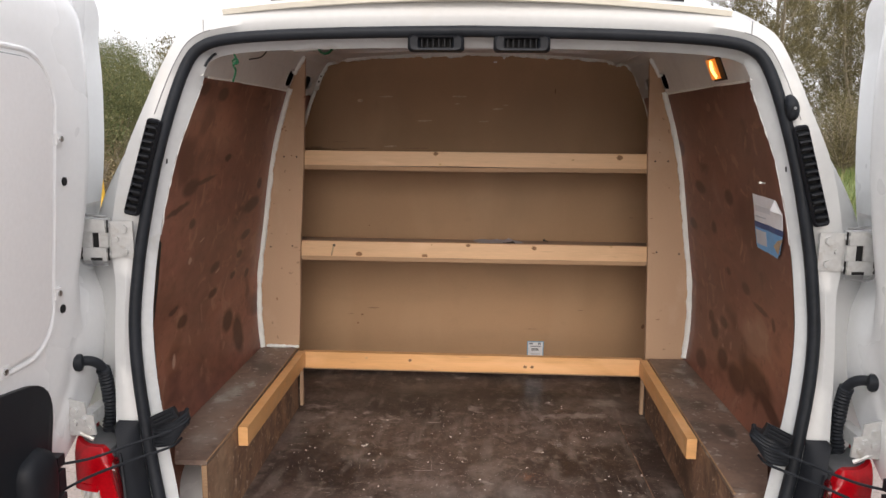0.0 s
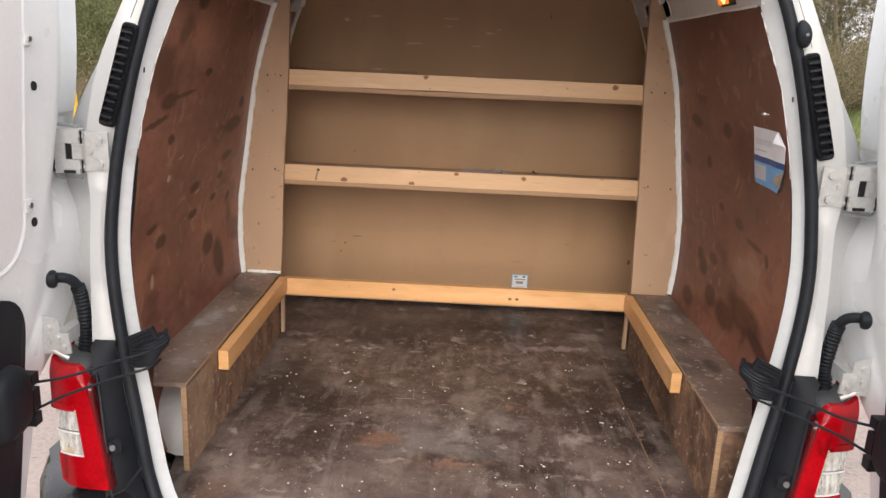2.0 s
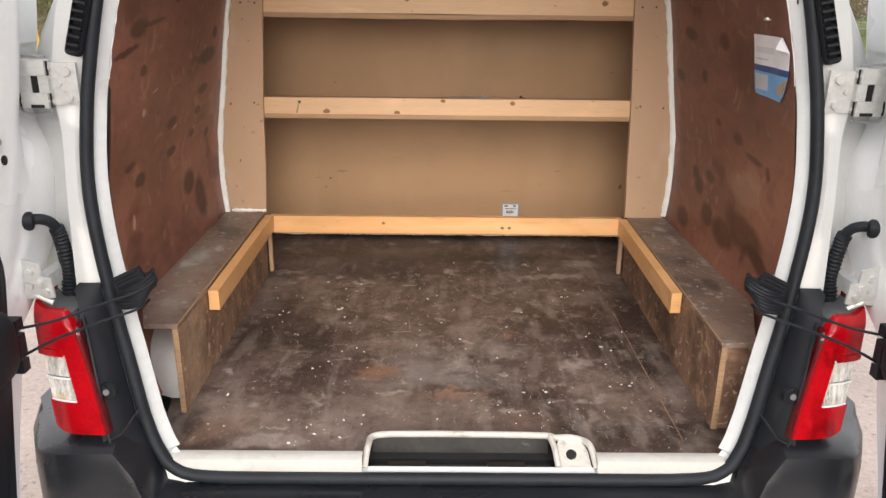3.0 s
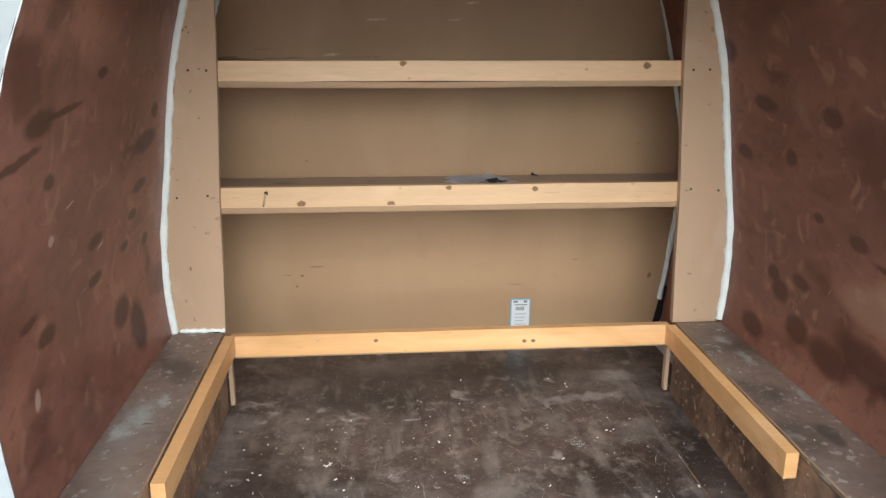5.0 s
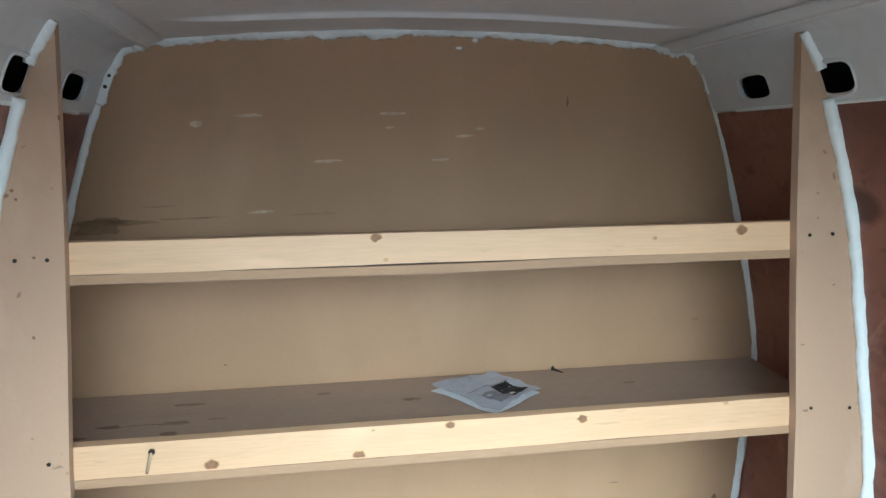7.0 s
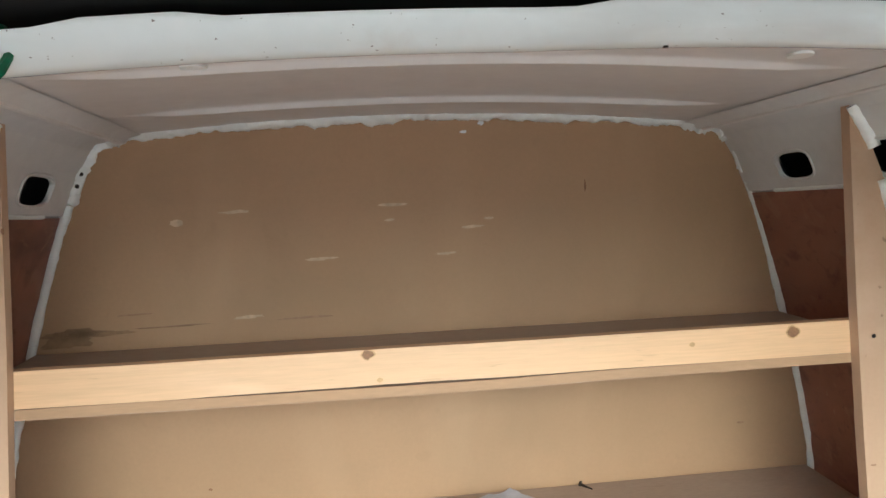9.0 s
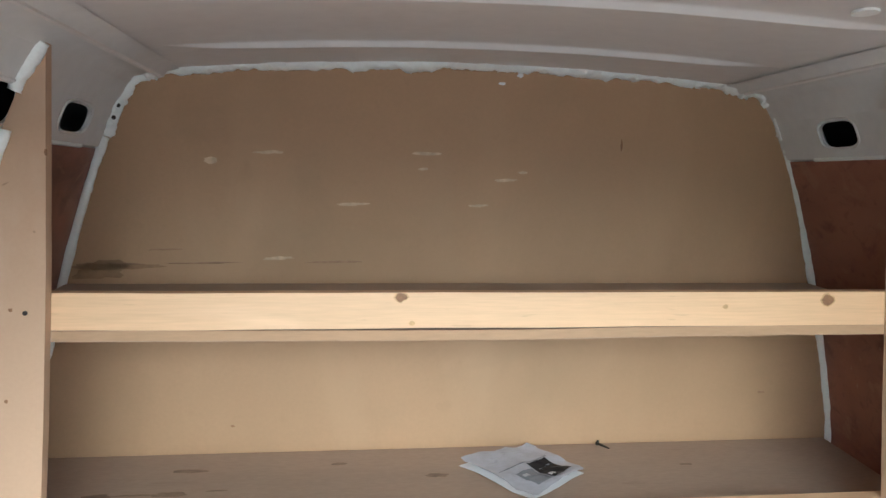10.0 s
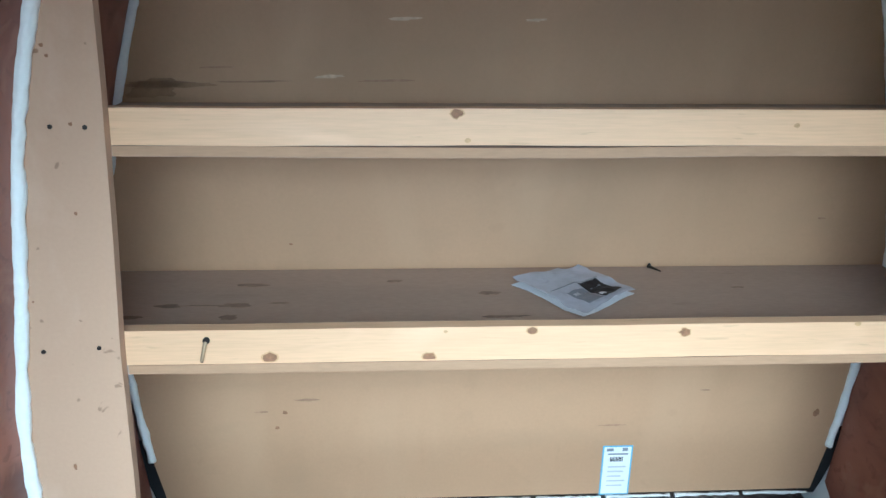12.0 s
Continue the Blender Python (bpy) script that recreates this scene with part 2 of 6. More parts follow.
PLY_B = spots(film_ply("film_faced_plywood_with_rings", 3.0), [(0.875, 1.347, 0.058, 0.020, 5), (0.641, 1.340, 0.040, 0.022, 5), (0.777, 1.251, 0.024, 0.020, 5), (0.967, 1.238, 0.0425, 0.019, 5), (0.561, 1.138, 0.034, 0.017, 5), (0.811, 0.971, 0.040, 0.0285, 5), (0.739, 1.011, 0.040, 0.016, 5), (1.03, 1.45, 0.05, 0.03, 5),
    (0.467, 1.110, 0.060, 0.0085, 5), (0.390, 1.096, 0.014, 0.020, 5), (0.501, 0.936, 0.13, 0.045, 5), (0.400, 0.900, 0.085, 0.022, 15), (0.735, 0.915, 0.05, 0.034, 5), (0.903, 0.862, 0.06, 0.03, 5), (0.843, 1.000, 0.03, 0.02, 5), (0.62, 0.9, 0.085, 0.038, 5), (0.682, 1.155, 0.02, 0.012, 5)], (0.050, 0.017, 0.014), 0.74)
spots(PLY_B, [(0.514, 1.035, 0.11, 0.045, 0), (0.47, 1.07, 0.05, 0.03, 10)], (0.38, 0.24, 0.17), 0.34)
EDGE = mat("plywood_edge", (0.34, 0.215, 0.125), 0.75, var=0.4, scale=20, fine=300, bump=0.2, stretch=(1, 1, 12))
FLOORPLY = mat("worn_dark_floor_ply_shaded", (0.090, 0.062, 0.053), 0.42, var=0.5, scale=5, fine=45, bump=0.25, stains=0.6, stain_scale=5, stain_color=(0.165, 0.123, 0.106), stain_at=0.49, rough_var=0.2)
layered(FLOORPLY, 4.0, 0.47, (0.030, 0.021, 0.019), 0.9, seed=17.0, width=0.16, detail=8)
layered(FLOORPLY, 9, 0.55, (0.30, 0.24, 0.205), 0.65, (1, 0.8, 1), 2.0, width=0.2, detail=9, distort=0.3)
layered(FLOORPLY, 24, 0.57, (0.30, 0.245, 0.21), 0.42, (1.1, 0.9, 1), 6.0, width=0.14, detail=9, distort=0.2)
layered(FLOORPLY, 60, 0.57, (0.03, 0.021, 0.018), 0.45, seed=31.0, width=0.10, detail=9)
layered(FLOORPLY, 150, 0.60, (0.36, 0.30, 0.26), 0.25, seed=36.0, width=0.06, detail=6, distort=0.8)
layered(FLOORPLY, 5.0, 0.655, (0.26, 0.155, 0.11), 0.35, seed=11.0, width=0.08, detail=10, distort=0.3)
layered(FLOORPLY, 4.0, 0.59, (0.38, 0.34, 0.31), 0.38, (0.8, 1.2, 1), 23.0, width=0.14, detail=10, distort=0.2)
layered(FLOORPLY, 40, 0.72, (0.50, 0.45, 0.41), 0.8, (3.0, 0.35, 1), 41.0, width=0.04, distort=0.3)
layered(FLOORPLY, 34, 0.72, (0.52, 0.47, 0.43), 0.7, (0.4, 2.6, 1), 53.0, width=0.05, distort=0.3)
layered(FLOORPLY, 12, 0.54, (0.32, 0.27, 0.24), 0.35, (2.2, 0.5, 1), 91.0, detail=8, width=0.16, distort=0.2)
layered(FLOORPLY, 70, 0.66, (0.46, 0.41, 0.37), 0.6, (1.0, 0.7, 1), 97.0, detail=8, width=0.06, distort=1.2)
layered(FLOORPLY, 14, 0.64, (0.40, 0.35, 0.32), 0.6, (1.0, 1.0, 1), 83.0, detail=10, width=0.07, distort=0.4)
BOXPLY = mat("scuffed_box_plywood", (0.255, 0.148, 0.098), 0.5, var=0.45, scale=9, fine=70, bump=0.14, stains=0.6, stain_scale=7, stain_color=(0.04, 0.022, 0.016), stain_at=0.5)
layered(BOXPLY, 14, 0.54, (0.30, 0.185, 0.115), 0.6, (1, 1, 0.7), 3.0, detail=9, width=0.12)
layered(BOXPLY, 30, 0.57, (0.44, 0.28, 0.17), 0.7, (1, 1.0, 1.0), 19.0, detail=9, width=0.10, distort=1.2)
layered(BOXPLY, 11, 0.50, (0.045, 0.025, 0.018), 0.75, (1, 0.9, 0.7), 29.0, detail=9, width=0.22, distort=1.2)
layered(BOXPLY, 60, 0.63, (0.58, 0.46, 0.36), 0.7, (1, 1, 1), seed=9.0, width=0.03)
BOXTOP = mat("worn_box_top_plywood", (0.22, 0.155, 0.124), 0.46, var=0.4, scale=5, fine=60, bump=0.12, stains=0.6, stain_scale=4, stain_color=(0.035, 0.024, 0.019), stain_at=0.52)
layered(BOXTOP, 5, 0.52, (0.27, 0.175, 0.125), 0.6, (1, 0.6, 1), 25.0, detail=8, width=0.2)
layered(BOXTOP, 9, 0.60, (0.44, 0.42, 0.38), 0.6, seed=5.0, width=0.12, detail=9)
layered(BOXTOP, 24, 0.58, (0.04, 0.028, 0.022), 0.45, seed=45.0, width=0.14, detail=9)
layered(BOXTOP, 46, 0.62, (0.46, 0.42, 0.38), 0.55, seed=15.0, width=0.05)


spots(BOXTOP, [(-0.600, 0.60, 0.055, 0.20, 0), (-0.575, 0.36, 0.05, 0.12, 0)], (0.40, 0.36, 0.32), 0.35, True, 0.07, 0.1)
spots(BOXTOP, [(-0.600, 0.655, 0.026, 0.055, 10), (-0.618, 0.595, 0.018, 0.035, 0), (-0.575, 0.705, 0.014, 0.03, 20)], (0.52, 0.52, 0.48), 0.7, True, 0.06, 0.2)
spots(BOXTOP, [(-0.585, 0.62, 0.012, 0.006, 0), (0.60, 0.50, 0.02, 0.05, 0)], (0.05, 0.04, 0.035), 0.7, True, 0.03)
spots(BOXTOP, [(0.605, 0.83, 0.014, 0.05, 0), (0.60, 0.93, 0.02, 0.03, 0), (0.63, 0.65, 0.012, 0.04, 0)], (0.46, 0.43, 0.40), 0.55, True, 0.06, 0.2)
spots(BOXPLY, [(-0.53, 0.33, 0.05, 0.12, 0)], (0.46, 0.33, 0.22), 0.45, True, 0.16, 0.1)
# Shade painted into the floor under the lowest batten and beside the left box.
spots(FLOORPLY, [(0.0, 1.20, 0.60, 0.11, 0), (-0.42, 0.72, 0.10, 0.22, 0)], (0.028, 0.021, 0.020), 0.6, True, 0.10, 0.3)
spots(FLOORPLY, [(0.246, 1.028, 0.055, 0.022, 0), (0.345, 1.045, 0.085, 0.022, 5), (0.43, 1.16, 0.05, 0.04, 0), (0.026, 0.468, 0.045, 0.05, 0), (-0.472, 1.058, 0.05, 0.018, 0), (-0.24, 0.976, 0.06, 0.025, 0), (0.128, 0.260, 0.026, 0.018, 20), (-0.11, 0.33, 0.05, 0.014, 10), (-0.342, 0.148, 0.07, 0.03, 0), (0.30, 0.47, 0.05, 0.03, 30)], (0.36, 0.305, 0.27), 0.75, True, 0.11, 0.1)
spots(FLOORPLY, [(0.0, 0.26, 0.30, 0.10, 0), (0.34, 0.30, 0.12, 0.12, 0), (-0.36, 0.24, 0.14, 0.10, 0)], (0.27, 0.20, 0.165), 0.38, True, 0.2, 0.1)
spots(FLOORPLY, [(-0.151, 0.421, 0.055, 0.045, 0), (0.155, 0.622, 0.02, 0.03, 0), (0.02, 0.33, 0.07, 0.03, 0)], (0.30, 0.165, 0.11), 0.65, True, 0.13, 0.2)


def pine(name, color, seed):
    m = mat(name, color, 0.43, var=0.14, scale=5, fine=60, bump=0.06, stretch=(0.35, 3, 7), stains=0.22, stain_scale=2.0, stain_color=tuple(c * 0.66 for c in color))
    layered(m, 3, 0.52, tuple(c * 0.74 for c in color), 0.32, (0.45, 6, 15), seed, detail=4, width=0.2, distort=0.8)
    layered(m, 2, 0.55, tuple(min(0.85, c * 1.22) for c in color), 0.5, (0.8, 2, 5), seed + 31.0, detail=3, width=0.2)
    # Near-white patches painted as the glossy highlights of planed wood.
    layered(m, 3.2, 0.54, tuple(min(0.9, c * 1.12 + 0.10) for c in color), 0.5, (0.9, 2, 3), seed + 71.0, detail=4, width=0.14, distort=0.8)
    layered(m, 30, 0.66, tuple(c * 0.5 for c in color), 0.3, (0.5, 4, 4), seed + 11.0, detail=4, width=0.06)
    return m


PINE = pine("planed_pine", (0.705, 0.462, 0.270), 2.0)
PINEOR = pine("orange_pine", (0.73, 0.40, 0.17), 5.0)
KNOT = mat("pine_knot", (0.26, 0.13, 0.062), 0.6, var=0.4, scale=120, fine=400, bump=0.1)
KNOTRING = mat("pine_knot_ring", (0.56, 0.345, 0.17), 0.6, var=0.3, scale=90, fine=400, bump=0.08)
CRUMB = mat("pale_crumb", (0.74, 0.70, 0.65), 0.7, var=0.4, scale=8, fine=140, bump=0.3)
SEALANT = mat("white_sealant", (0.90, 0.93, 0.91), 0.4, var=0.06, scale=30, fine=140, bump=0.3)
RUBBER = mat("black_rubber", (0.018, 0.021, 0.026), 0.48, spec=0.15, var=0.3, scale=12, fine=80, bump=0.06)
PLASTIC = mat("black_textured_plastic", (0.012, 0.014, 0.018), 0.5, var=0.3, scale=9, fine=400, bump=0.15, stains=0.25, stain_scale=6, stain_color=(0.06, 0.058, 0.056), spec=0.25)
# Near-black that stands for the darkness inside holes, joints and gaps.
BLACKHOLE = mat("unlit_gap_black", (0.006, 0.006, 0.007), 0.9, var=0.2, bump=0)
STEEL = mat("painted_hinge_steel", (0.56, 0.57, 0.565), 0.38, metal=0.25, var=0.15, scale=30, fine=120, bump=0.08, stains=0.5, stain_scale=40, stain_color=(0.26, 0.21, 0.15))
ZINC = mat("zinc_screw", (0.5, 0.5, 0.5), 0.3, metal=1.0, var=0.2, bump=0.02)
DARKSTEEL = mat("dark_screw", (0.05, 0.045, 0.04), 0.4, metal=0.8, var=0.3, bump=0.02)
GREYMETAL = mat("grey_metal", (0.22, 0.23, 0.24), 0.4, metal=0.6, var=0.2, bump=0.03)
REDLENS = mat("red_lamp_lens", (0.40, 0.003, 0.008), 0.14, var=0.35, scale=9, fine=200, bump=0.02, coat=0.25, spec=0.35)
layered(REDLENS, 16, 0.52, (0.13, 0.002, 0.003), 0.75, (1, 1, 0.5), 4.0, detail=3, width=0.16, distort=0.8)
layered(REDLENS, 30, 0.62, (0.60, 0.012, 0.02), 0.6, (1, 1, 0.5), 14.0, detail=2, width=0.10)
DARKRED = mat("dark_red_lens_edge", (0.085, 0.003, 0.005), 0.15, var=0.3, scale=20, fine=200, bump=0.02, coat=0.6)
BUMPER = mat("satin_black_bumper", (0.011, 0.013, 0.017), 0.30, var=0.3, scale=9, fine=500, bump=0.06, coat=0.1, stains=0.3, stain_scale=7, stain_color=(0.07, 0.066, 0.062))
CLEARLENS = mat("clear_ribbed_lens", (0.60, 0.59, 0.56), 0.10, metal=0.35, var=0.7, scale=26, fine=160, bump=0.3, coat=0.8, stretch=(5, 1, 0.5))
layered(CLEARLENS, 30, 0.56, (0.14, 0.13, 0.12), 0.8, (2.4, 1, 0.5), 5.0, detail=3, width=0.08)
layered(CLEARLENS, 18, 0.60, (0.60, 0.50, 0.30), 0.6, (1, 1, 1), 8.0, detail=2, width=0.1)
PAPER = mat("printed_paper", (0.80, 0.81, 0.84), 0.5, var=0.06, scale=10, fine=60, bump=0.05)
BLUE = mat("blue_print", (0.14, 0.40, 0.72), 0.45, var=0.2, scale=9, fine=70, bump=0.03)
NAVY = mat("dark_blue_print", (0.03, 0.08, 0.24), 0.45, var=0.2, bump=0.02)
INK = mat("grey_ink", (0.22, 0.24, 0.28), 0.5, var=0.2, bump=0)
BLACKINK = mat("black_ink", (0.02, 0.02, 0.024), 0.6, var=0.3, bump=0.02, spec=0.2)
PALEINK = mat("pale_grey_ink", (0.5, 0.52, 0.56), 0.5, var=0.1, bump=0)
TORN = mat("torn_brown_backing", (0.42, 0.30, 0.2), 0.8, var=0.3, scale=60, bump=0.2)
GREEN = mat("green_cord", (0.008, 0.15, 0.065), 0.6, var=0.3, scale=80, fine=300, bump=0.2)
GLOW = mat("lit_amber_lamp", (0.9, 0.45, 0.12), 0.4, var=0.02, bump=0, emit=(1.0, 0.25, 0.02, 0.32))
GLOWCORE = mat("lit_bulb", (1.0, 0.8, 0.5), 0.4, var=0.02, bump=0, emit=(1.0, 0.52, 0.14, 1.8))
YELLOW = mat("yellow_marker_plastic", (0.75, 0.45, 0.02), 0.45, var=0.1, bump=0.03)
GRAVEL = mat("pinkish_gravel", (0.33, 0.272, 0.245), 0.9, var=0.35, scale=1.5, fine=60, bump=0.8, stains=0.4, stain_scale=0.8, stain_color=(0.17, 0.135, 0.11))
layered(GRAVEL, 45, 0.60, (0.15, 0.12, 0.10), 0.7, seed=3.0, detail=4, width=0.08)
layered(GRAVEL, 60, 0.64, (0.46, 0.41, 0.37), 0.6, seed=13.0, detail=4, width=0.06)
GRASSGROUND = mat("rough_turf", (0.13, 0.17, 0.05), 0.95, var=0.5, scale=0.8, fine=20, bump=0.6, stains=0.5, stain_scale=0.6, stain_color=(0.28, 0.24, 0.12))
# Bark lightened to brown-olive, so its colour carries the haze over the trees.
BARK = mat("hazed_bark", (0.20, 0.165, 0.12), 0.9, var=0.4, scale=6, fine=40, bump=0.6)


def leafy(name, a, b, c):
    m = bpy.data.materials.new(name)
    m.use_nodes = True
    n, l = m.node_tree.nodes, m.node_tree.links
    g = n.new("ShaderNodeNewGeometry")
    r = n.new("ShaderNodeValToRGB")
    r.color_ramp.elements[0].color, r.color_ramp.elements[1].color = (*a, 1), (*c, 1)
    r.color_ramp.elements.new(0.5).color = (*b, 1)
    l.new(g.outputs["Random Per Island"], r.inputs["Fac"])
    l.new(r.outputs["Color"], n["Principled BSDF"].inputs["Base Color"])
    n["Principled BSDF"].inputs["Roughness"].default_value = 0.7
    return m


GORSE = leafy("gorse_leaf", (0.045, 0.065, 0.018), (0.085, 0.105, 0.032), (0.20, 0.18, 0.075))
TWIG = leafy("bare_twig", (0.07, 0.058, 0.036), (0.12, 0.10, 0.06), (0.19, 0.16, 0.10))
BUDS = leafy("olive_bud", (0.075, 0.066, 0.026), (0.125, 0.105, 0.045), (0.20, 0.165, 0.08))
DRY = leafy("dry_bracken", (0.10, 0.072, 0.036), (0.16, 0.12, 0.062), (0.25, 0.20, 0.11))
BLADE = leafy("grass_blade", (0.055, 0.10, 0.018), (0.105, 0.15, 0.035), (0.23, 0.21, 0.085))


# ---------------------------------------------------------------- mesh helpers
def part(name, bm, material, parent=None, label="", smooth=False, bevel=0.0):
    """Links a bmesh as one mesh object, under a thing or a part."""
    if bevel:
        sharp = [e for e in bm.edges if len(e.link_faces) == 2 and e.calc_face_angle(0) > 0.6]
        bmesh.ops.bevel(bm, geom=sharp, offset=bevel, segments=2, affect="EDGES", clamp_overlap=True)
    bmesh.ops.recalc_face_normals(bm, faces=bm.faces)
    me = bpy.data.meshes.new(name)
    bm.to_mesh(me)
    bm.free()
    me.materials.append(material)
    if smooth:
        me.polygons.foreach_set("use_smooth", [True] * len(me.polygons))
        me.set_sharp_from_angle(angle=radians(35))
    ob = new(name, me)
    if parent:
        ob.parent = parent
    if label:
        ob["label"] = label
    return ob


def thing(name, label, category, group="", kind=""):
    return tagged(new(name), label, category, group, kind)


def box(x0, x1, y0, y1, z0, z1, bm=None):
    bm = bm or bmesh.new()
    v = [bm.verts.new((x, y, z)) for x in (x0, x1) for y in (y0, y1) for z in (z0, z1)]
    for f in ((0, 1, 3, 2), (4, 6, 7, 5), (0, 4, 5, 1), (2, 3, 7, 6), (0, 2, 6, 4), (1, 5, 7, 3)):
        bm.faces.new([v[i] for i in f])
    return bm


def grid(rows, bm=None, close=False):
    """Faces between rows of points, which all have the same length."""
    bm = bm or bmesh.new()
    vs = [[bm.verts.new(p) for p in row] for row in rows]
    for a, b in zip(vs, vs[1:]):
        for i in range(len(a) - (0 if close else 1)):
            j = (i + 1) % len(a)
            bm.faces.new((a[i], a[j], b[j], b[i]))
    return bm


def sheet(rows, thick):
    """A grid given a thickness along the offset thick."""
    d = Vector(thick)
    n = len(rows)
    bm = bmesh.new()
    top = [[bm.verts.new(p) for p in row] for row in rows]
    low = [[bm.verts.new(Vector(p) + d) for p in row] for row in rows]
    for g in (top, low):
        for a, b in zip(g, g[1:]):
            for i in range(len(a) - 1):
                bm.faces.new((a[i], a[i + 1], b[i + 1], b[i]))
    m = len(rows[0])
    rim = [(0, i) for i in range(m)] + [(j, m - 1) for j in range(1, n)] + [(n - 1, i) for i in range(m - 2, -1, -1)] + [(j, 0) for j in range(n - 2, 0, -1)]
    for k in range(len(rim)):
        (a, b), (c, e) = rim[k], rim[(k + 1) % len(rim)]
        bm.faces.new((top[a][b], top[c][e], low[c][e], low[a][b]))
    return bm


def slab(outline, offset, bm=None):
    """A flat outline given depth."""
    bm = bm or bmesh.new()
    d = Vector(offset)
    a = [bm.verts.new(p) for p in outline]
    b = [bm.verts.new(Vector(p) + d) for p in outline]
    bm.faces.new(a)
    bm.faces.new(b[::-1])
    for i in range(len(a)):
        j = (i + 1) % len(a)
        bm.faces.new((a[i], b[i], b[j], a[j]))
    return bm


def smooth_path(points, steps):
    """A Catmull-Rom run through points."""
    p = [Vector(q) for q in points]
    p = [p[0] * 2 - p[1]] + p + [p[-1] * 2 - p[-2]]
    out = []
    for i in range(1, len(p) - 2):
        for k in range(steps):
            t = k / steps
            out.append(0.5 * ((2 * p[i]) + (p[i + 1] - p[i - 1]) * t + (2 * p[i - 1] - 5 * p[i] + 4 * p[i + 1] - p[i + 2]) * t * t
                              + (3 * p[i] - p[i - 1] - 3 * p[i + 1] + p[i + 2]) * t ** 3))
    out.append(p[-2])
    return out


def tube(points, radius, sides=8, bm=None, close=False, flat=1.0, radii=None):
    """A tube along points. flat squashes it across; radii gives one radius a point."""
    bm = bm or bmesh.new()
    pts = [Vector(p) for p in points]
    n, rows, ref = len(pts), [], Vector((0.13, 0.31, 0.94)).normalized()
    for i, p in enumerate(pts):
        a, b = (pts[(i - 1) % n], pts[(i + 1) % n]) if close else (pts[max(i - 1, 0)], pts[min(i + 1, n - 1)])
        t = (b - a).normalized()
        u = (ref - t * ref.dot(t)).normalized()
        ref = u
        w = t.cross(u)
        r = radii[i] if radii else radius
        rows.append([p + (u * math.cos(2 * math.pi * k / sides) * flat + w * math.sin(2 * math.pi * k / sides)) * r for k in range(sides)])
    if close:
        rows.append(rows[0])
    vs = [[bm.verts.new(q) for q in row] for row in (rows[:-1] if close else rows)]
    if close:
        vs.append(vs[0])
    for a, b in zip(vs, vs[1:]):
        for k in range(sides):
            bm.faces.new((a[k], a[(k + 1) % sides], b[(k + 1) % sides], b[k]))
    if not close:
        bm.faces.new(vs[0][::-1])
        bm.faces.new(vs[-1])
    return bm


def disc(center, normal, radius, depth, sides=12, bm=None):
    c, n = Vector(center), Vector(normal).normalized()
    return tube([c, c + n * depth], radius, sides, bm)


def interp(x, xs, ys):
    return float(np.interp(x, xs, ys))


# ---------------------------------------------------------------- the plan of the van
# half width of the load space by height, and the leaning plane of the rear opening
PZ = [0.55, 0.66, 0.75, 0.84, 0.93, 1.06, 1.20, 1.34, 1.45, 1.50, 1.60, 1.66, 1.70]
PX = [0.56, 0.605, 0.632, 0.650, 0.655, 0.650, 0.629, 0.611, 0.592, 0.577, 0.547, 0.522, 0.497]
FLOOR_Z, ROOF_Z = 0.628, 1.738
BOX_Z = {-1: 0.823, 1: 0.815}


def wall_x(z):
    return interp(z, PZ, PX)


def rear_y(z):
    return 0.085 + 0.27 * (z - 0.63)


def bulk_y(z):
    return 1.409 - 0.032 * (z - 0.75)


def lean(p):
    """The tail of the body, nearer and narrower towards the top; fades out along the load space."""
    w = interp(p.y, [0.36, 0.475, 0.62], [1.0, 0.4, 0.0]) * interp(p.z, [0.645, 0.72], [0.0, 1.0])
    if w == 0:
        return p
    dy = interp(p.z, [0.70, 0.95, 1.10, 1.23, 1.34, 1.50, 1.75], [0.0, -0.012, -0.026, -0.037, -0.050, -0.068, -0.086])
    k = 0.9941 * (1.181 + p.y + dy) / (1.164 + p.y)
    q = Vector((0.016 + (p.x - 0.017) * k, p.y + dy, 1.502 + (p.z - 1.519) * k + 0.00913 * (1.181 + p.y + dy)))
    return p.lerp(q, w)


def settle(top):
    """Leans every vertex of a thing and its parts."""
    for ob in (top, *top.children_recursive):
        if ob.type == "MESH":
            for v in ob.data.vertices:
                v.co = lean(v.co)


def roof_z(x):
    return ROOF_Z - 0.11 * x * x


# ---------------------------------------------------------------- ground and distance
def terrain(x, y):
    """Height of the ground: flat round the van, a low bank to the left and far ahead."""
    h = 0.0
    h += 0.9 * min(1, max(0, (-x - 3.2) / 5.0)) ** 1.5
    h += 0.5 * min(1, max(0, (y - 9) / 10.0))
    h += 0.10 * noise.noise(Vector((x * 0.35, y * 0.35, 0))) * min(1, max(0, (math.hypot(x, y) - 3) / 4))
    return h


def ground_sheet():
    def steps(reach):
        a = [0.0]
        while a[-1] < reach:
            a.append(a[-1] + max(0.6, a[-1] * 0.14))
        return [-q for q in a[:0:-1]] + a
    xs = steps(900)
    return grid([[(x, y, terrain(x, y)) for x in xs] for y in xs])


tagged(part("ground", ground_sheet(), GRAVEL, smooth=True), "pinkish brown gravel ground of a lay-by", "ground", kind="structure")

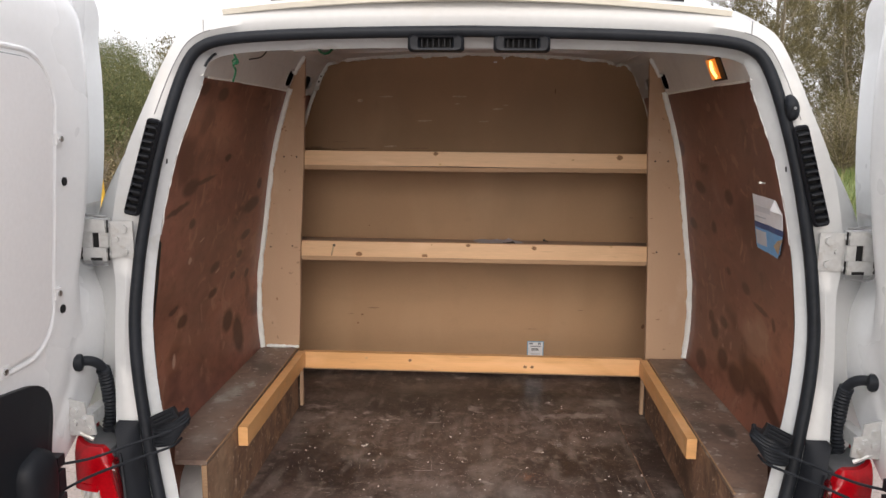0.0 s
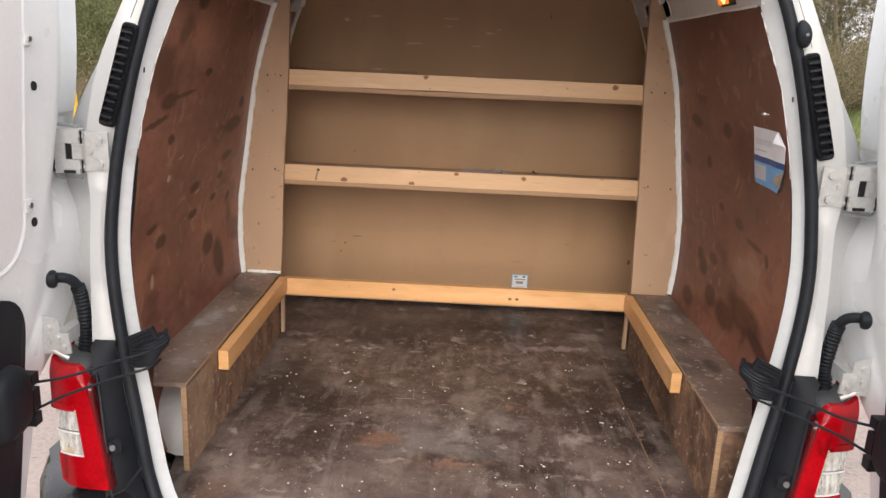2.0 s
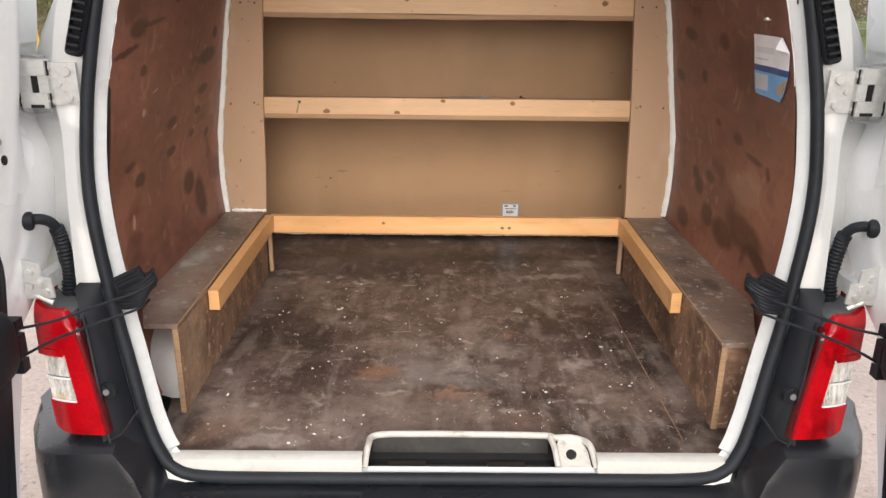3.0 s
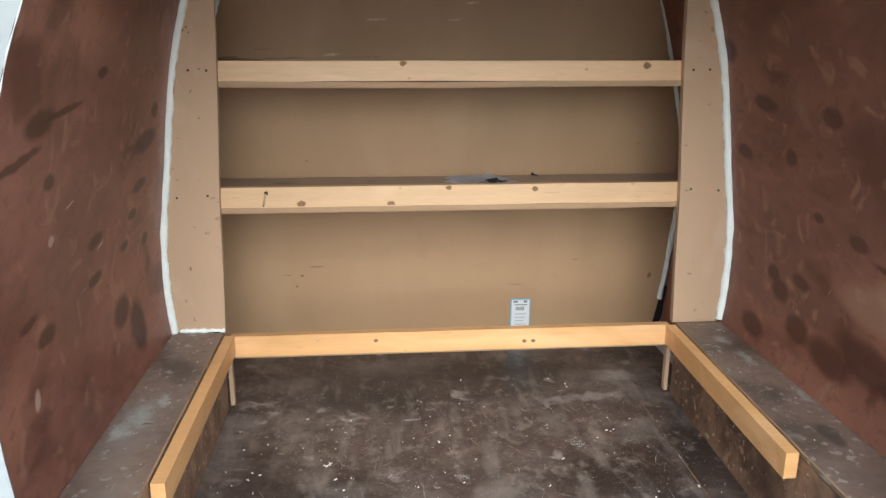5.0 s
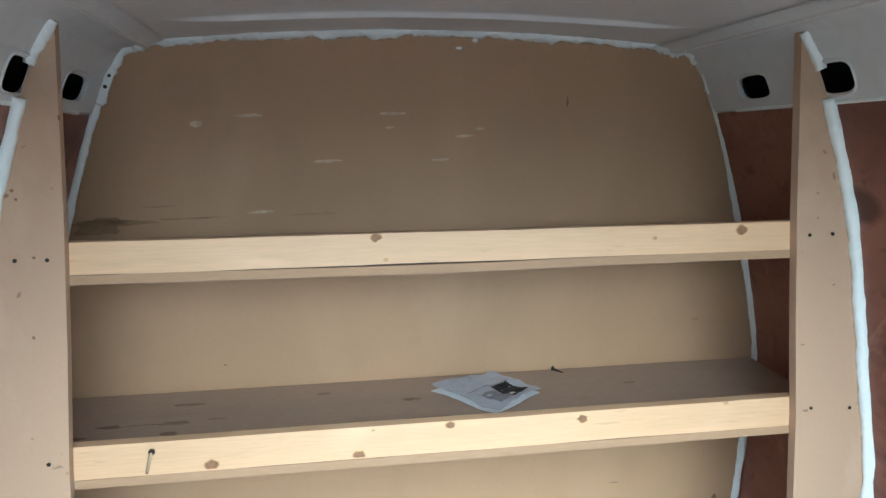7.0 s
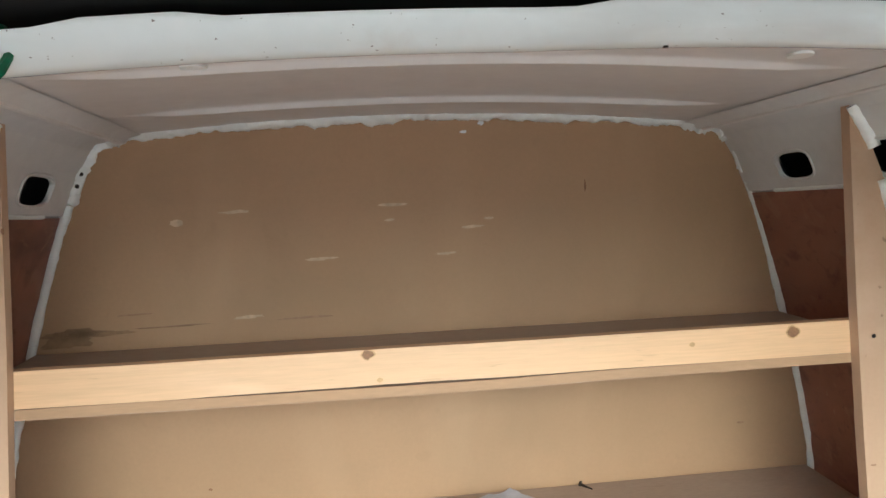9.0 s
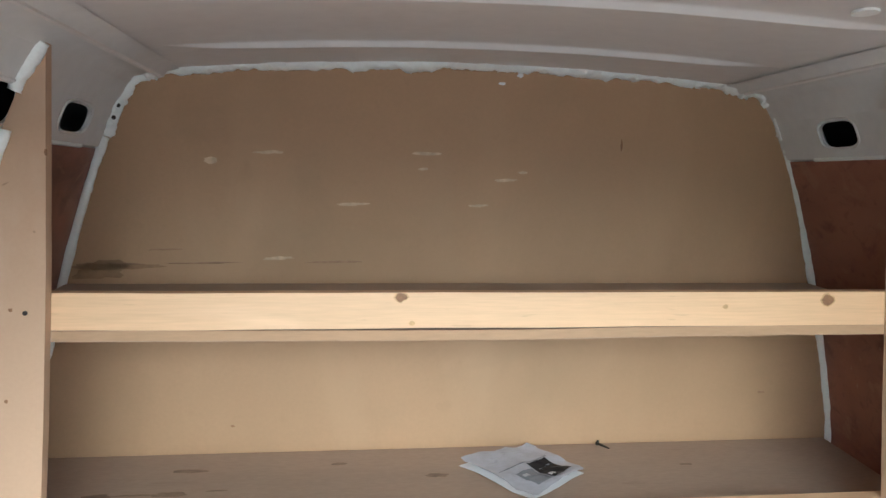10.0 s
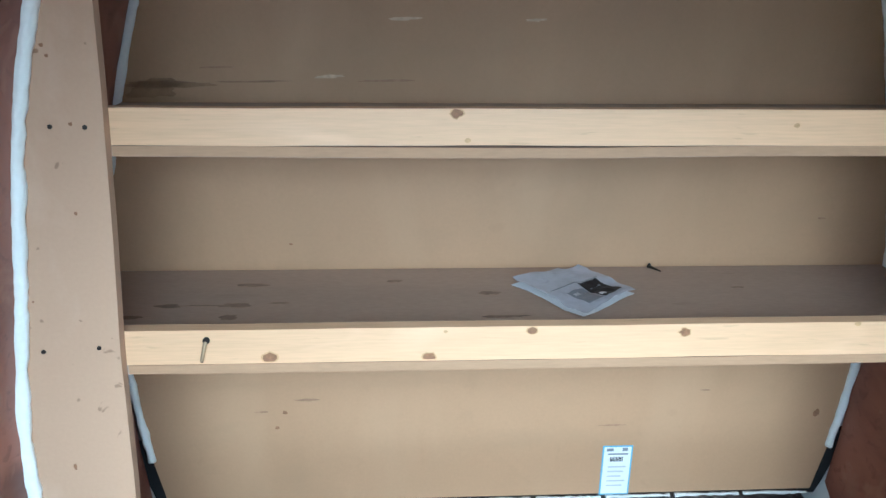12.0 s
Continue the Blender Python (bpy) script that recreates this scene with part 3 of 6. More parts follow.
rows = []
for i in range(90):
    y = -44 + i * 0.9
    rows.append([(-3.3 - 0.35 * math.sin(y * 0.8) - j * 0.9, y, terrain(-3.3 - 0.35 * math.sin(y * 0.8) - j * 0.9, y) + 0.03) for j in range(30)])
tagged(part("grass_verge", grid(rows), GRASSGROUND, smooth=True), "rough green grass verge beside the gravel", "grass", kind="structure")
rows = []
for i in range(30):
    y = 8.5 + i * 1.1
    rows.append([(2.6 + 0.1 * y * 0.5 + 0.3 * math.sin(y) + j * 0.9, y, terrain(2.6 + 0.05 * y + 0.3 * math.sin(y) + j * 0.9, y) + 0.03) for j in range(26)])
tagged(part("grass_verge", grid(rows), GRASSGROUND, smooth=True), "pale green grass verge below bare trees", "grass", kind="structure")


def blades(count, where, height, seed):
    r = random.Random(seed)
    vs, fs = [], []
    for _ in range(count):
        x, y = where(r)
        z = terrain(x, y) + 0.02
        a, h, w = r.uniform(0, 6.28), height * r.uniform(0.5, 1.3), r.uniform(0.004, 0.010)
        lx, ly = r.uniform(-0.4, 0.4) * h, r.uniform(-0.4, 0.4) * h
        c, s = math.cos(a) * w, math.sin(a) * w
        k = len(vs)
        vs += [(x - c, y - s, z), (x + c, y + s, z), (x + lx * 0.4 + c * 0.7, y + ly * 0.4 + s * 0.7, z + h * 0.6), (x + lx * 0.4 - c * 0.7, y + ly * 0.4 - s * 0.7, z + h * 0.6), (x + lx, y + ly, z + h)]
        fs += [(k, k + 1, k + 2, k + 3), (k + 3, k + 2, k + 4)]
    return vs, fs


def raw(name, vs, fs, material, parent=None):
    me = bpy.data.meshes.new(name)
    me.from_pydata(vs, [], fs)
    me.materials.append(material)
    ob = new(name, me)
    if parent:
        ob.parent = parent
    return ob


vs, fs = blades(26000, lambda r: (-r.uniform(3.4, 9.5), r.uniform(2.5, 16)), 0.22, 3)
tagged(raw("grass", vs, fs, BLADE), "long green and yellowed grass on the verge", "grass", kind="stuff")
vs, fs = blades(14000, lambda r: (r.uniform(3.5, 11), r.uniform(9, 24)), 0.2, 4)
tagged(raw("grass", vs, fs, BLADE), "short pale grass under the trees", "grass", kind="stuff")


def shrub(x, y, height, spread, seed, leaf, count, label, category, size=0.05, name="shrub", stalks=26, upright=0.5, fill=1.6, wide=0.25, dry=-1.0, lobes=0):
    """Stems from one root and a ragged crown of small leaves along them."""
    r = random.Random(seed)
    z0 = terrain(x, y) - 0.05
    top = thing(name, label, category)
    bm = bmesh.new()
    runs = []
    for _ in range(stalks):
        a, lean = r.uniform(0, 6.28), r.uniform(0.1, 1.0) * spread
        h = height * r.uniform(0.45, 1.0) * (1 - 0.25 * lean / spread)
        pts = [Vector((x + 0.1 * math.cos(a), y + 0.1 * math.sin(a), z0))]
        for k in range(1, 6):
            t = k / 5
            pts.append(Vector((x + math.cos(a) * lean * t ** (1 + upright) + r.uniform(-.12, .12) * t, y + math.sin(a) * lean * t ** (1 + upright) + r.uniform(-.12, .12) * t, z0 + h * t)))
        tube(pts, 0.02, 4, bm, radii=[0.03, 0.024, 0.018, 0.013, 0.009, 0.004])
        runs.append(pts)
    part("stem", bm, BARK, top)
    g = np.random.default_rng(seed)
    rr = np.array([[tuple(p) for p in pts] for pts in runs])
    i = g.integers(0, len(runs), count)
    t = 5 * (1 - 0.85 * g.random(count) ** fill)
    k = np.minimum(4, t.astype(int))
    f = (t - k)[:, None]
    q = rr[i, k] * (1 - f) + rr[i, k + 1] * f
    q += g.normal(size=(count, 3)) * (1, 1, 0.8) * 0.13 * (0.5 + spread * 0.3)
    if lobes:
        a, h = g.uniform(0, 6.28, lobes), g.random(lobes) ** 0.7
        rad = g.uniform(0.28, 0.5, lobes)
        w = spread * 0.75 * np.sqrt(1 - 0.75 * h ** 2) * g.random(lobes) ** 0.5
        mid = np.stack([x + w * np.cos(a), y + w * np.sin(a), z0 + 0.2 + h * (height - 0.5)], 1)
        i = g.integers(0, lobes, count)
        v = g.normal(size=(count, 3))
        v /= np.linalg.norm(v, axis=1)[:, None]
        q = mid[i] + v * (rad[i] * (0.55 + 0.5 * g.random(count) ** 0.6))[:, None]
        q[:, 2] = np.maximum(q[:, 2], z0 + 0.05)
    d = np.stack([g.uniform(-1, 1, count), g.uniform(-1, 1, count), g.uniform(-0.2, 1.6, count)], 1)
    d /= np.linalg.norm(d, axis=1)[:, None]
    e = np.cross(d, g.normal(size=(count, 3)))
    e /= np.linalg.norm(e, axis=1)[:, None]
    z = (size * g.uniform(0.6, 1.5, count))[:, None]
    vs = np.stack([q - e * z * wide, q + d * z, q + e * z * wide, q - d * z * 0.6], 1)
    low = (q[:, 2] - z0) / height + g.normal(size=count) * 0.12 < dry
    for name_, pick, m_ in (("crown", ~low, leaf), ("dry_growth", low, DRY)):
        part_vs = vs[pick].reshape(-1, 3)
        if len(part_vs):
            raw(name_, part_vs.tolist(), np.arange(len(part_vs)).reshape(-1, 4).tolist(), m_, top)
    return top


def tree(x, y, height, seed, label, leaf=BUDS, leaves=5200, spread=0.34):
    """A tapered trunk, forked limbs, fine twigs and a thin crown."""
    r = random.Random(seed)
    z0 = terrain(x, y) - 0.05
    top = thing("tree", label, "tree")
    trunk, limbs = bmesh.new(), bmesh.new()
    vs, fs, tips = [], [], []

    def run(p, d, length, radius, n, wob):
        pts = [p]
        for _ in range(n):
            d = (d + Vector((r.gauss(0, wob), r.gauss(0, wob), r.gauss(0.03, wob)))).normalized()
            pts.append(pts[-1] + d * length / n)
        return pts, d

    pts, d = run(Vector((x, y, z0)), Vector((r.uniform(-.08, .08), r.uniform(-.08, .08), 1)), height * 0.75, 0, 8, 0.07)
    r0 = 0.009 * height
    tube(pts, r0, 7, trunk, radii=[r0 * (1 - 0.85 * k / 8) for k in range(9)])
    for _ in range(26):
        t = r.uniform(0.12, 1.0)
        k = min(7, int(t * 8))
        p = pts[k].lerp(pts[k + 1], t * 8 - k)
        a = r.uniform(0, 6.28)
        ln = height * spread * r.uniform(0.5, 1.1) * (1.15 - 0.6 * t)
        lp, ld = run(p, Vector((math.cos(a), math.sin(a), r.uniform(0.3, 1.0))).normalized(), ln, 0, 5, 0.16)
        lr = r0 * 0.32 * (1.1 - 0.7 * t)
        tube(lp, lr, 5, limbs, radii=[lr, lr * .8, lr * .6, lr * .45, lr * .3, lr * .15])
        for _ in range(12):
            j = r.randrange(1, 6)
            a2 = Vector((r.gauss(0, 1), r.gauss(0, 1), r.gauss(0.6, 0.7))).normalized()
            tp, _d = run(lp[j], (ld + a2 * 0.9).normalized(), ln * r.uniform(0.25, 0.55), 0, 3, 0.2)
            for m in range(3):
                tips.append((tp[m], tp[m + 1]))
                for _ in range(3):
                    d3 = (tp[m + 1] - tp[m]).normalized() + Vector((r.gauss(0, .6), r.gauss(0, .6), r.gauss(.2, .5)))
                    tips.append((tp[m], tp[m] + d3.normalized() * r.uniform(0.15, 0.5)))
    part("trunk", trunk, BARK, top, smooth=True)
    part("limb", limbs, BARK, top, smooth=True)
    for a, b in tips:
        i, w = len(vs), 0.011
        e = (b - a).cross(Vector((r.gauss(0, 1), r.gauss(0, 1), r.gauss(0, 1)))).normalized() * w
        vs += [a - e, a + e, b]
        fs.append((i, i + 1, i + 2))
    for _ in range(leaves):
        a, b = r.choice(tips)
        q = a.lerp(b, r.random()) + Vector((r.gauss(0, .07), r.gauss(0, .07), r.gauss(0, .07)))
        d = Vector((r.gauss(0, 1), r.gauss(0, 1), r.gauss(0, 1))).normalized()
        e = d.cross(Vector((r.gauss(0, 1), r.gauss(0, 1), r.gauss(0, 1)))).normalized()
        s = r.uniform(0.018, 0.036)
        i = len(vs)
        vs += [q - e * s * 0.5, q + d * s, q + e * s * 0.5, q - d * s]
        fs.append((i, i + 1, i + 2, i + 3))
    raw("crown", vs, fs, leaf, top)
    return top


for i in range(9):
    y = 9.0 + (i % 3) * 2.6 + 0.4 * math.sin(i * 5)
    x = -0.42 * y - 1.6 - (i // 3) * 1.9 + 0.5 * math.sin(i * 2.3)
    shrub(x, y, 2.15 + 0.2 * math.sin(i * 1.7), 1.7, 30 + i, GORSE, 75000, "dense dark green gorse bush on the grassy bank", "bush", 0.024, stalks=40, wide=0.14, dry=0.40, lobes=46)
for i in range(4):
    y = 7.6 + i * 1.1
    shrub(-0.47 * y - 0.9 - 0.4 * (i % 2), y, 1.1, 0.8, 60 + i, DRY, 9000, "dry straw-coloured bracken in front of the gorse", "bracken", 0.022, "bracken", 60, 0.9)
shrub(-3.9, 8.3, 1.5, 0.8, 71, TWIG, 800, "bare grey-brown thorn bush on the bank", "bush", 0.05, "thorn_bush", 40, 0.3)
for i in range(15):
    y = 28.0 + (i % 5) * 3.4
    x = 0.36 * y + 1.0 + (i // 5) * 3.6 + 1.2 * math.sin(i * 3.1)
    tree(x, y, 11.5 + 2.0 * math.sin(i * 2.1), 90 + i, "bare olive-brown tree in early bud", leaves=20000)
for i in range(6):
    y = 18.0 + (i % 3) * 2.0
    shrub(0.42 * y + 1.4 + (i // 3) * 2.2 + (i % 3) * 0.6, y, 2.3, 1.6, 120 + i, BUDS, 22000, "brown-green scrub below the bare trees", "bush", 0.024, stalks=50)
for i in range(12):
    x = -38 + i * 7
    shrub(x, 42 + 3 * math.sin(i * 1.9), 4.5 + math.sin(i * 2.7), 4.5, 150 + i, BUDS if i % 2 else GORSE, 9000, "distant dull green hedge bush", "bush", 0.10, "hedge_bush", 40)

post = thing("marker_post", "yellow hydrant marker post standing in the grass", "marker post")
px, py = -3.77, 6.12
pz = terrain(px, py) - 0.05
part("post", slab([(px + 0.06 - 0.055, py - 0.03, pz), (px + 0.06 + 0.055, py - 0.03, pz), (px + 0.045, py - 0.03, 1.285), (px - 0.065, py - 0.03, 1.30)], (0, 0.06, 0)), YELLOW, post, bevel=0.008)
cu = bpy.data.curves.new("letter", "FONT")
cu.body, cu.size, cu.extrude, cu.align_x = "H", 0.075, 0.001, "CENTER"
lt = new("letter", cu)
lt.data.materials.append(BLACKINK)
lt.parent = post
lt.matrix_world = pose(px - 0.004, py - 0.032, 1.20, 90, 0, 0)
branch = thing("fallen_branch", "grey fallen branch lying in the grass", "branch")
part("branch", tube(smooth_path([(-5.6, 6.5, terrain(-5.6, 6.5) + 0.10), (-4.9, 6.3, terrain(-4.9, 6.3) + 0.16), (-4.2, 6.45, terrain(-4.2, 6.45) + 0.10), (-3.7, 6.3, terrain(-3.7, 6.3) + 0.05)], 5), 0.035, 7, radii=None), BARK, branch, smooth=True)

# ---------------------------------------------------------------- the van
van = thing("van", "small white panel van with both rear doors standing open", "van")

# rings of the rear opening, from the sill's middle round one side to the header's middle
SEAL = [(0.0, 0.600), (0.25, 0.600), (0.44, 0.602), (0.500, 0.618), (0.527, 0.655), (0.547, 0.72), (0.574, 0.82), (0.599, 0.91), (0.627, 1.03), (0.640, 1.12), (0.641, 1.20), (0.636, 1.29),
        (0.618, 1.43), (0.592, 1.55), (0.567, 1.625), (0.540, 1.656), (0.49, 1.671), (0.38, 1.680), (0.20, 1.686), (0.0, 1.689)]
OUTER = [(0.0, 0.560), (0.25, 0.560), (0.46, 0.560), (0.55, 0.575), (0.60, 0.64), (0.625, 0.72), (0.645, 0.82), (0.658, 0.91), (0.670, 1.03), (0.677, 1.12), (0.682, 1.20), (0.697, 1.29),
         (0.684, 1.43), (0.644, 1.55), (0.611, 1.635), (0.578, 1.690), (0.52, 1.715), (0.40, 1.733), (0.20, 1.744), (0.0, 1.748)]
PLYY_Z = [0.60, 0.83, 0.95, 1.04, 1.14, 1.24, 1.32, 1.40, 1.50, 1.60, 1.70]
PLYY = [0.22, 0.240, 0.262, 0.280, 0.290, 0.290, 0.302, 0.322, 0.352, 0.384, 0.41]


def ring(pts, dy=0.0, n=4):
    """A full smooth ring, left and right, lying dy before the plane of the opening."""
    half = smooth_path([(x, rear_y(z) + dy, z) for x, z in pts], n)
    return half + [Vector((-p.x, p.y, p.z)) for p in half[-2:0:-1]]


def inner_lip(p):
    """Where the flange behind the seal ends, at the lining."""
    s = 1 if p.x >= 0 else -1
    if p.z > 1.64 and abs(p.x) < 0.55:
        return Vector((p.x * 0.985, rear_y(p.z) + 0.020, p.z - 0.030 + 0.008 * abs(p.x)))
    if p.z < 0.64:
        return Vector((p.x * 0.97, rear_y(p.z) + 0.012, p.z + 0.012))
    k = min(1, max(0, (p.z - 1.25) / 0.05))
    y = interp(p.z, PLYY_Z, PLYY) - 0.002 if p.z < 1.60 else rear_y(p.z) + 0.020
    x = min(abs(p.x) - 0.008, wall_x(p.z) - 0.0005)
    return Vector((s * (x * k + (abs(p.x) - (0.0235 if 0.98 < p.z else 0.024)) * (1 - k)), y * k + (rear_y(p.z) + 0.020) * (1 - k), p.z))


seal_line = ring(SEAL)
outer_line = ring(OUTER, -0.012)
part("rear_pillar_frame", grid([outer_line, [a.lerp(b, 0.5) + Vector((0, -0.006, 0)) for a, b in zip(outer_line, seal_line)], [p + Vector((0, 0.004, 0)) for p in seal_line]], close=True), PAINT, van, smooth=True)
part("inner_flange", grid([[p + Vector((0, 0.004, 0)) for p in seal_line], [p.lerp(inner_lip(p), 0.3) for p in seal_line], [inner_lip(p) for p in seal_line]], close=True), FLANGE, van, "white inner flange greyed to stand for shade", smooth=True)
part("door_seal", tube([p + Vector((0, -0.008, 0)) for p in seal_line], 0.0125, 16, close=True, flat=0.9), RUBBER, van, "thick black rubber door seal", smooth=True)

for s in (-1, 1):
    seam = [a.lerp(b, 0.5) + Vector((0, -0.0062, 0)) for a, b in zip(outer_line, seal_line) if 1.50 < a.z < 1.712 and 0.45 < a.x * s]
    seam.sort(key=lambda q: q.z)
    part("pillar_seam", tube(seam, 0.0010, 5), GREYMETAL, van, "thin dark panel joint")
    top = min(zip(outer_line, seal_line), key=lambda q: (q[0] - Vector((s * 0.53, q[0].y, 1.712))).length)
    part("pillar_seam", tube([top[0] + Vector((0, -0.001, 0.0)), min(seam, key=lambda q: abs(q.x - top[0].x))], 0.0010, 5), GREYMETAL, van)
    for z, tall in ((1.43, 0.010), (1.225, 0.012), (1.07, 0.006), (0.735, 0.006)):
        x = interp(z, [q[1] for q in SEAL[4:16]], [q[0] for q in SEAL[4:16]])
        a, b = Vector((s * (x - 0.0110), rear_y(z) + 0.0125, z)), Vector((s * (x - 0.0128), rear_y(z) + 0.0140, z))
        up = Vector((0, 0.27, 1)).normalized() * tall * 0.5
        n = Vector((-s * 0.75, -0.65, 0)).normalized() * 0.0012
        part("flange_slot", slab([a - up + n, b - up + n, b + up + n, a + up + n], -n), BLACKHOLE, van)
# outer skin: from the opening's outer ring forward to the bulkhead, closed in front
def channel(z):
    """How much the shut channel of the doors steps in, by height."""
    return interp(z, [0.60, 0.75, 0.95, 1.20, 1.36, 1.50], [0.6, 0.9, 1, 1, 0.55, 0.0])


skin_rows = [outer_line]
for y, k in ((0.020, 0.08), (0.046, 0.15), (0.058, 0.8), (0.070, 1.0), (0.40, 1.1), (0.9, 1.15), (1.75, 1.15)):
    row = []
    for p in outer_line:
        c = channel(p.z)
        z = p.z if p.z > 0.7 else 0.7 - (0.7 - p.z) * (1 + 0.8 * min(1, y / 0.4))
        full_x = p.x * (1 + 0.022 * (1 - c)) + math.copysign(c * 0.088, p.x) * (abs(p.x) > 0.3)
        x = p.x + (full_x - p.x) * k if c > 0 else p.x * (1 + 0.022 * min(1, y / 0.12))
        z += 0.038 * min(1, max(0, (p.z - 1.66) / 0.05)) * min(1, y / 0.125)
        row.append(Vector((x, p.y + y if y < 0.2 else max(y + 0.05, p.y + 0.14), z)))
    skin_rows.append(row)
bm = grid(skin_rows, close=True)
bm.verts.ensure_lookup_table()
bm.faces.new([v for v in bm.verts if abs(v.co.y - 1.80) < 1e-4])
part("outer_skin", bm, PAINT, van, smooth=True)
# yellowed drip strip across the roof's rear edge
line = smooth_path([(x, rear_y(1.74) - 0.015 + 0.02 * abs(x), 1.758 - 0.115 * x * x) for x in (-0.5, -0.38, -0.2, 0, 0.2, 0.38, 0.5)], 5)
bm = grid([[p + Vector((0, -0.014, -0.010)) for p in line], [p + Vector((0, -0.017, 0.0)) for p in line], [p + Vector((0, -0.006, 0.006)) for p in line], [p + Vector((0, 0.09, 0.010)) for p in line], [p + Vector((0, 0.09, -0.014)) for p in line], [p + Vector((0, -0.014, -0.010)) for p in line]])
part("roof_drip_strip", bm, CREAM, van, "yellowed white roof edge strip", smooth=True)

# inner side walls above and behind the lining, with oval access holes


def upper_x(z):
    """The steel wall: flush above the lining, set back behind it."""
    return wall_x(z) + interp(z, [0.9, 1.592, 1.600], [0.035, 0.030, 0.0])


for s in (-1, 1):
    cut_places = [(1.027, 1.632, 0.038, 0.021), (1.243, 1.633, 0.050, 0.0185) if s < 0 else (1.225, 1.634, 0.041, 0.0185)]
    zs = [0.60, 0.66, 0.75, 0.84, 0.93, 1.06, 1.20, 1.34, 1.45, 1.50, 1.57, 1.592, 1.600, 1.63, 1.66, 1.70]
    ys = [0.35, 0.55, 0.75, 0.95, 1.15, 1.30, 1.45]
    bm = sheet([[(s * upper_x(z), y if y > 0.36 else (rear_y(z) + 0.024 if z > 1.595 else 0.42), z) for z in zs] for y in ys], (s * 0.005, 0, 0.0))
    side = part("inner_side_wall", bm, INNER, van, smooth=False)
    cutter = bmesh.new()
    for cy, cz, ra, rb in cut_places:
        pts = []
        for k in range(28):
            a = 2 * math.pi * k / 28
            c, q = math.cos(a), math.sin(a)
            pts.append((s * 0.44, cy + ra * math.copysign(abs(c) ** 0.6, c), cz + rb * math.copysign(abs(q) ** 0.6, q)))
        slab(pts, (s * 0.2, 0, 0), cutter)
    bmesh.ops.recalc_face_normals(cutter, faces=cutter.faces)
    cme = bpy.data.meshes.new("cutter")
    cutter.to_mesh(cme)
    cutter.free()
    cob = new("cutter", cme)
    mod = side.modifiers.new("holes", "BOOLEAN")
    mod.object, mod.operation, mod.solver = cob, "DIFFERENCE", "EXACT"
    done = bpy.data.meshes.new_from_object(side.evaluated_get(bpy.context.evaluated_depsgraph_get()))
    side.modifiers.clear()
    side.data = done
    bpy.data.objects.remove(cob)
    for cy, cz, ra, rb in cut_places:
        lip = []
        for k in range(28):
            a = 2 * math.pi * k / 28
            c, q = math.cos(a), math.sin(a)
            z = cz + (rb + 0.003) * math.copysign(abs(q) ** 0.6, q)
            lip.append((s * (wall_x(z) - 0.0005), cy + (ra + 0.003) * math.copysign(abs(c) ** 0.6, c), z))
        part("hole_rim", tube(lip, 0.0018, 8, close=True), INNER, van, smooth=True)
    part("wall_cavity", sheet([[(s * (wall_x(z) + 0.06), y, z) for z in (1.55, 1.62, 1.70)] for y in (0.85, 1.34)], (s * 0.004, 0, 0)), BLACKHOLE, van)
    # the roof rail: a folded ledge between side wall and roof
    rail = [[(s * 0.5005, y, 1.6935), (s * 0.490, y, 1.7035), (s * 0.470, y, 1.7075), (s * 0.456, y, 1.7045), (s * 0.449, y, 1.7045), (s * 0.443, y, 1.7115), (s * 0.425, y, 1.7165)] for y in (0.40, 0.8, 1.1, 1.36)]
    part("roof_rail", grid(rail), INNER, van, smooth=True)
    part("rail_joint", tube([(s * 0.4525, 0.42, 1.7035), (s * 0.4525, 0.9, 1.7035), (s * 0.4525, 1.345, 1.7035)], 0.0035, 6), ROOFIN, van, "grey sealer line", smooth=True)

# roof seen from inside, with two pressed beads, and the cross bow
xs = [-0.44 + 0.88 * i / 24 for i in range(25)]
rows = []
for y in sorted([0.40 + 0.97 * i / 40 for i in range(41)] + [c + 0.0022 * k for c in (0.925, 1.185) for k in range(-10, 11)]):
    row = []
    for x in xs:
        fade = max(0, 1 - (abs(x) / 0.40) ** 8)
        bead = sum(math.exp(-((y - c) / 0.0045) ** 2) for c in (0.925, 1.185)) * 0.008 * fade
        row.append((x, y, roof_z(x) - bead))
    rows.append(row)
part("roof_panel", sheet(rows, (0, 0, 0.004)), ROOFIN, van, "grey unlined steel roof", smooth=True)
rows = []
for x in [-0.445 + 0.89 * i / 30 for i in range(31)]:
    z = roof_z(x)
    w = 0.0 if -0.31 < x < -0.225 or 0.03 < x < 0.33 else 0.004
    z += 0.011 * min(1, max(0, x / 0.36))
    rows.append([(x, 0.690, z - 0.0135 - w), (x, 0.692, z - 0.018 - w), (x, 0.698, z - 0.029), (x, 0.706, z - 0.037), (x, 0.718, z - 0.040), (x, 0.740, z - 0.036), (x, 0.758, z - 0.020), (x, 0.772, z - 0.0045)])
part("roof_bow", sheet(rows, (0, 0, 0.0015)), BOWPAINT, van, "white pressed roof cross member", smooth=True)
# Black strip on the roof paints the shade in the hollow above the bow.
part("bow_gap", grid([[(x, y, roof_z(x) - 0.002) for x in [-0.44 + 0.04 * k for k in range(23)]] for y in (0.672, 0.71, 0.752)]), BLACKHOLE, van, "black strip for the shade above the cross member")
for x, y in ((-0.268, 0.918), (0.316, 0.874)):
    part("roof_plug", disc((x, y, roof_z(x) - 0.0005), (0, -0.05, -1), 0.0125, 0.0028, 18), SEALANT, van, "white round plug")
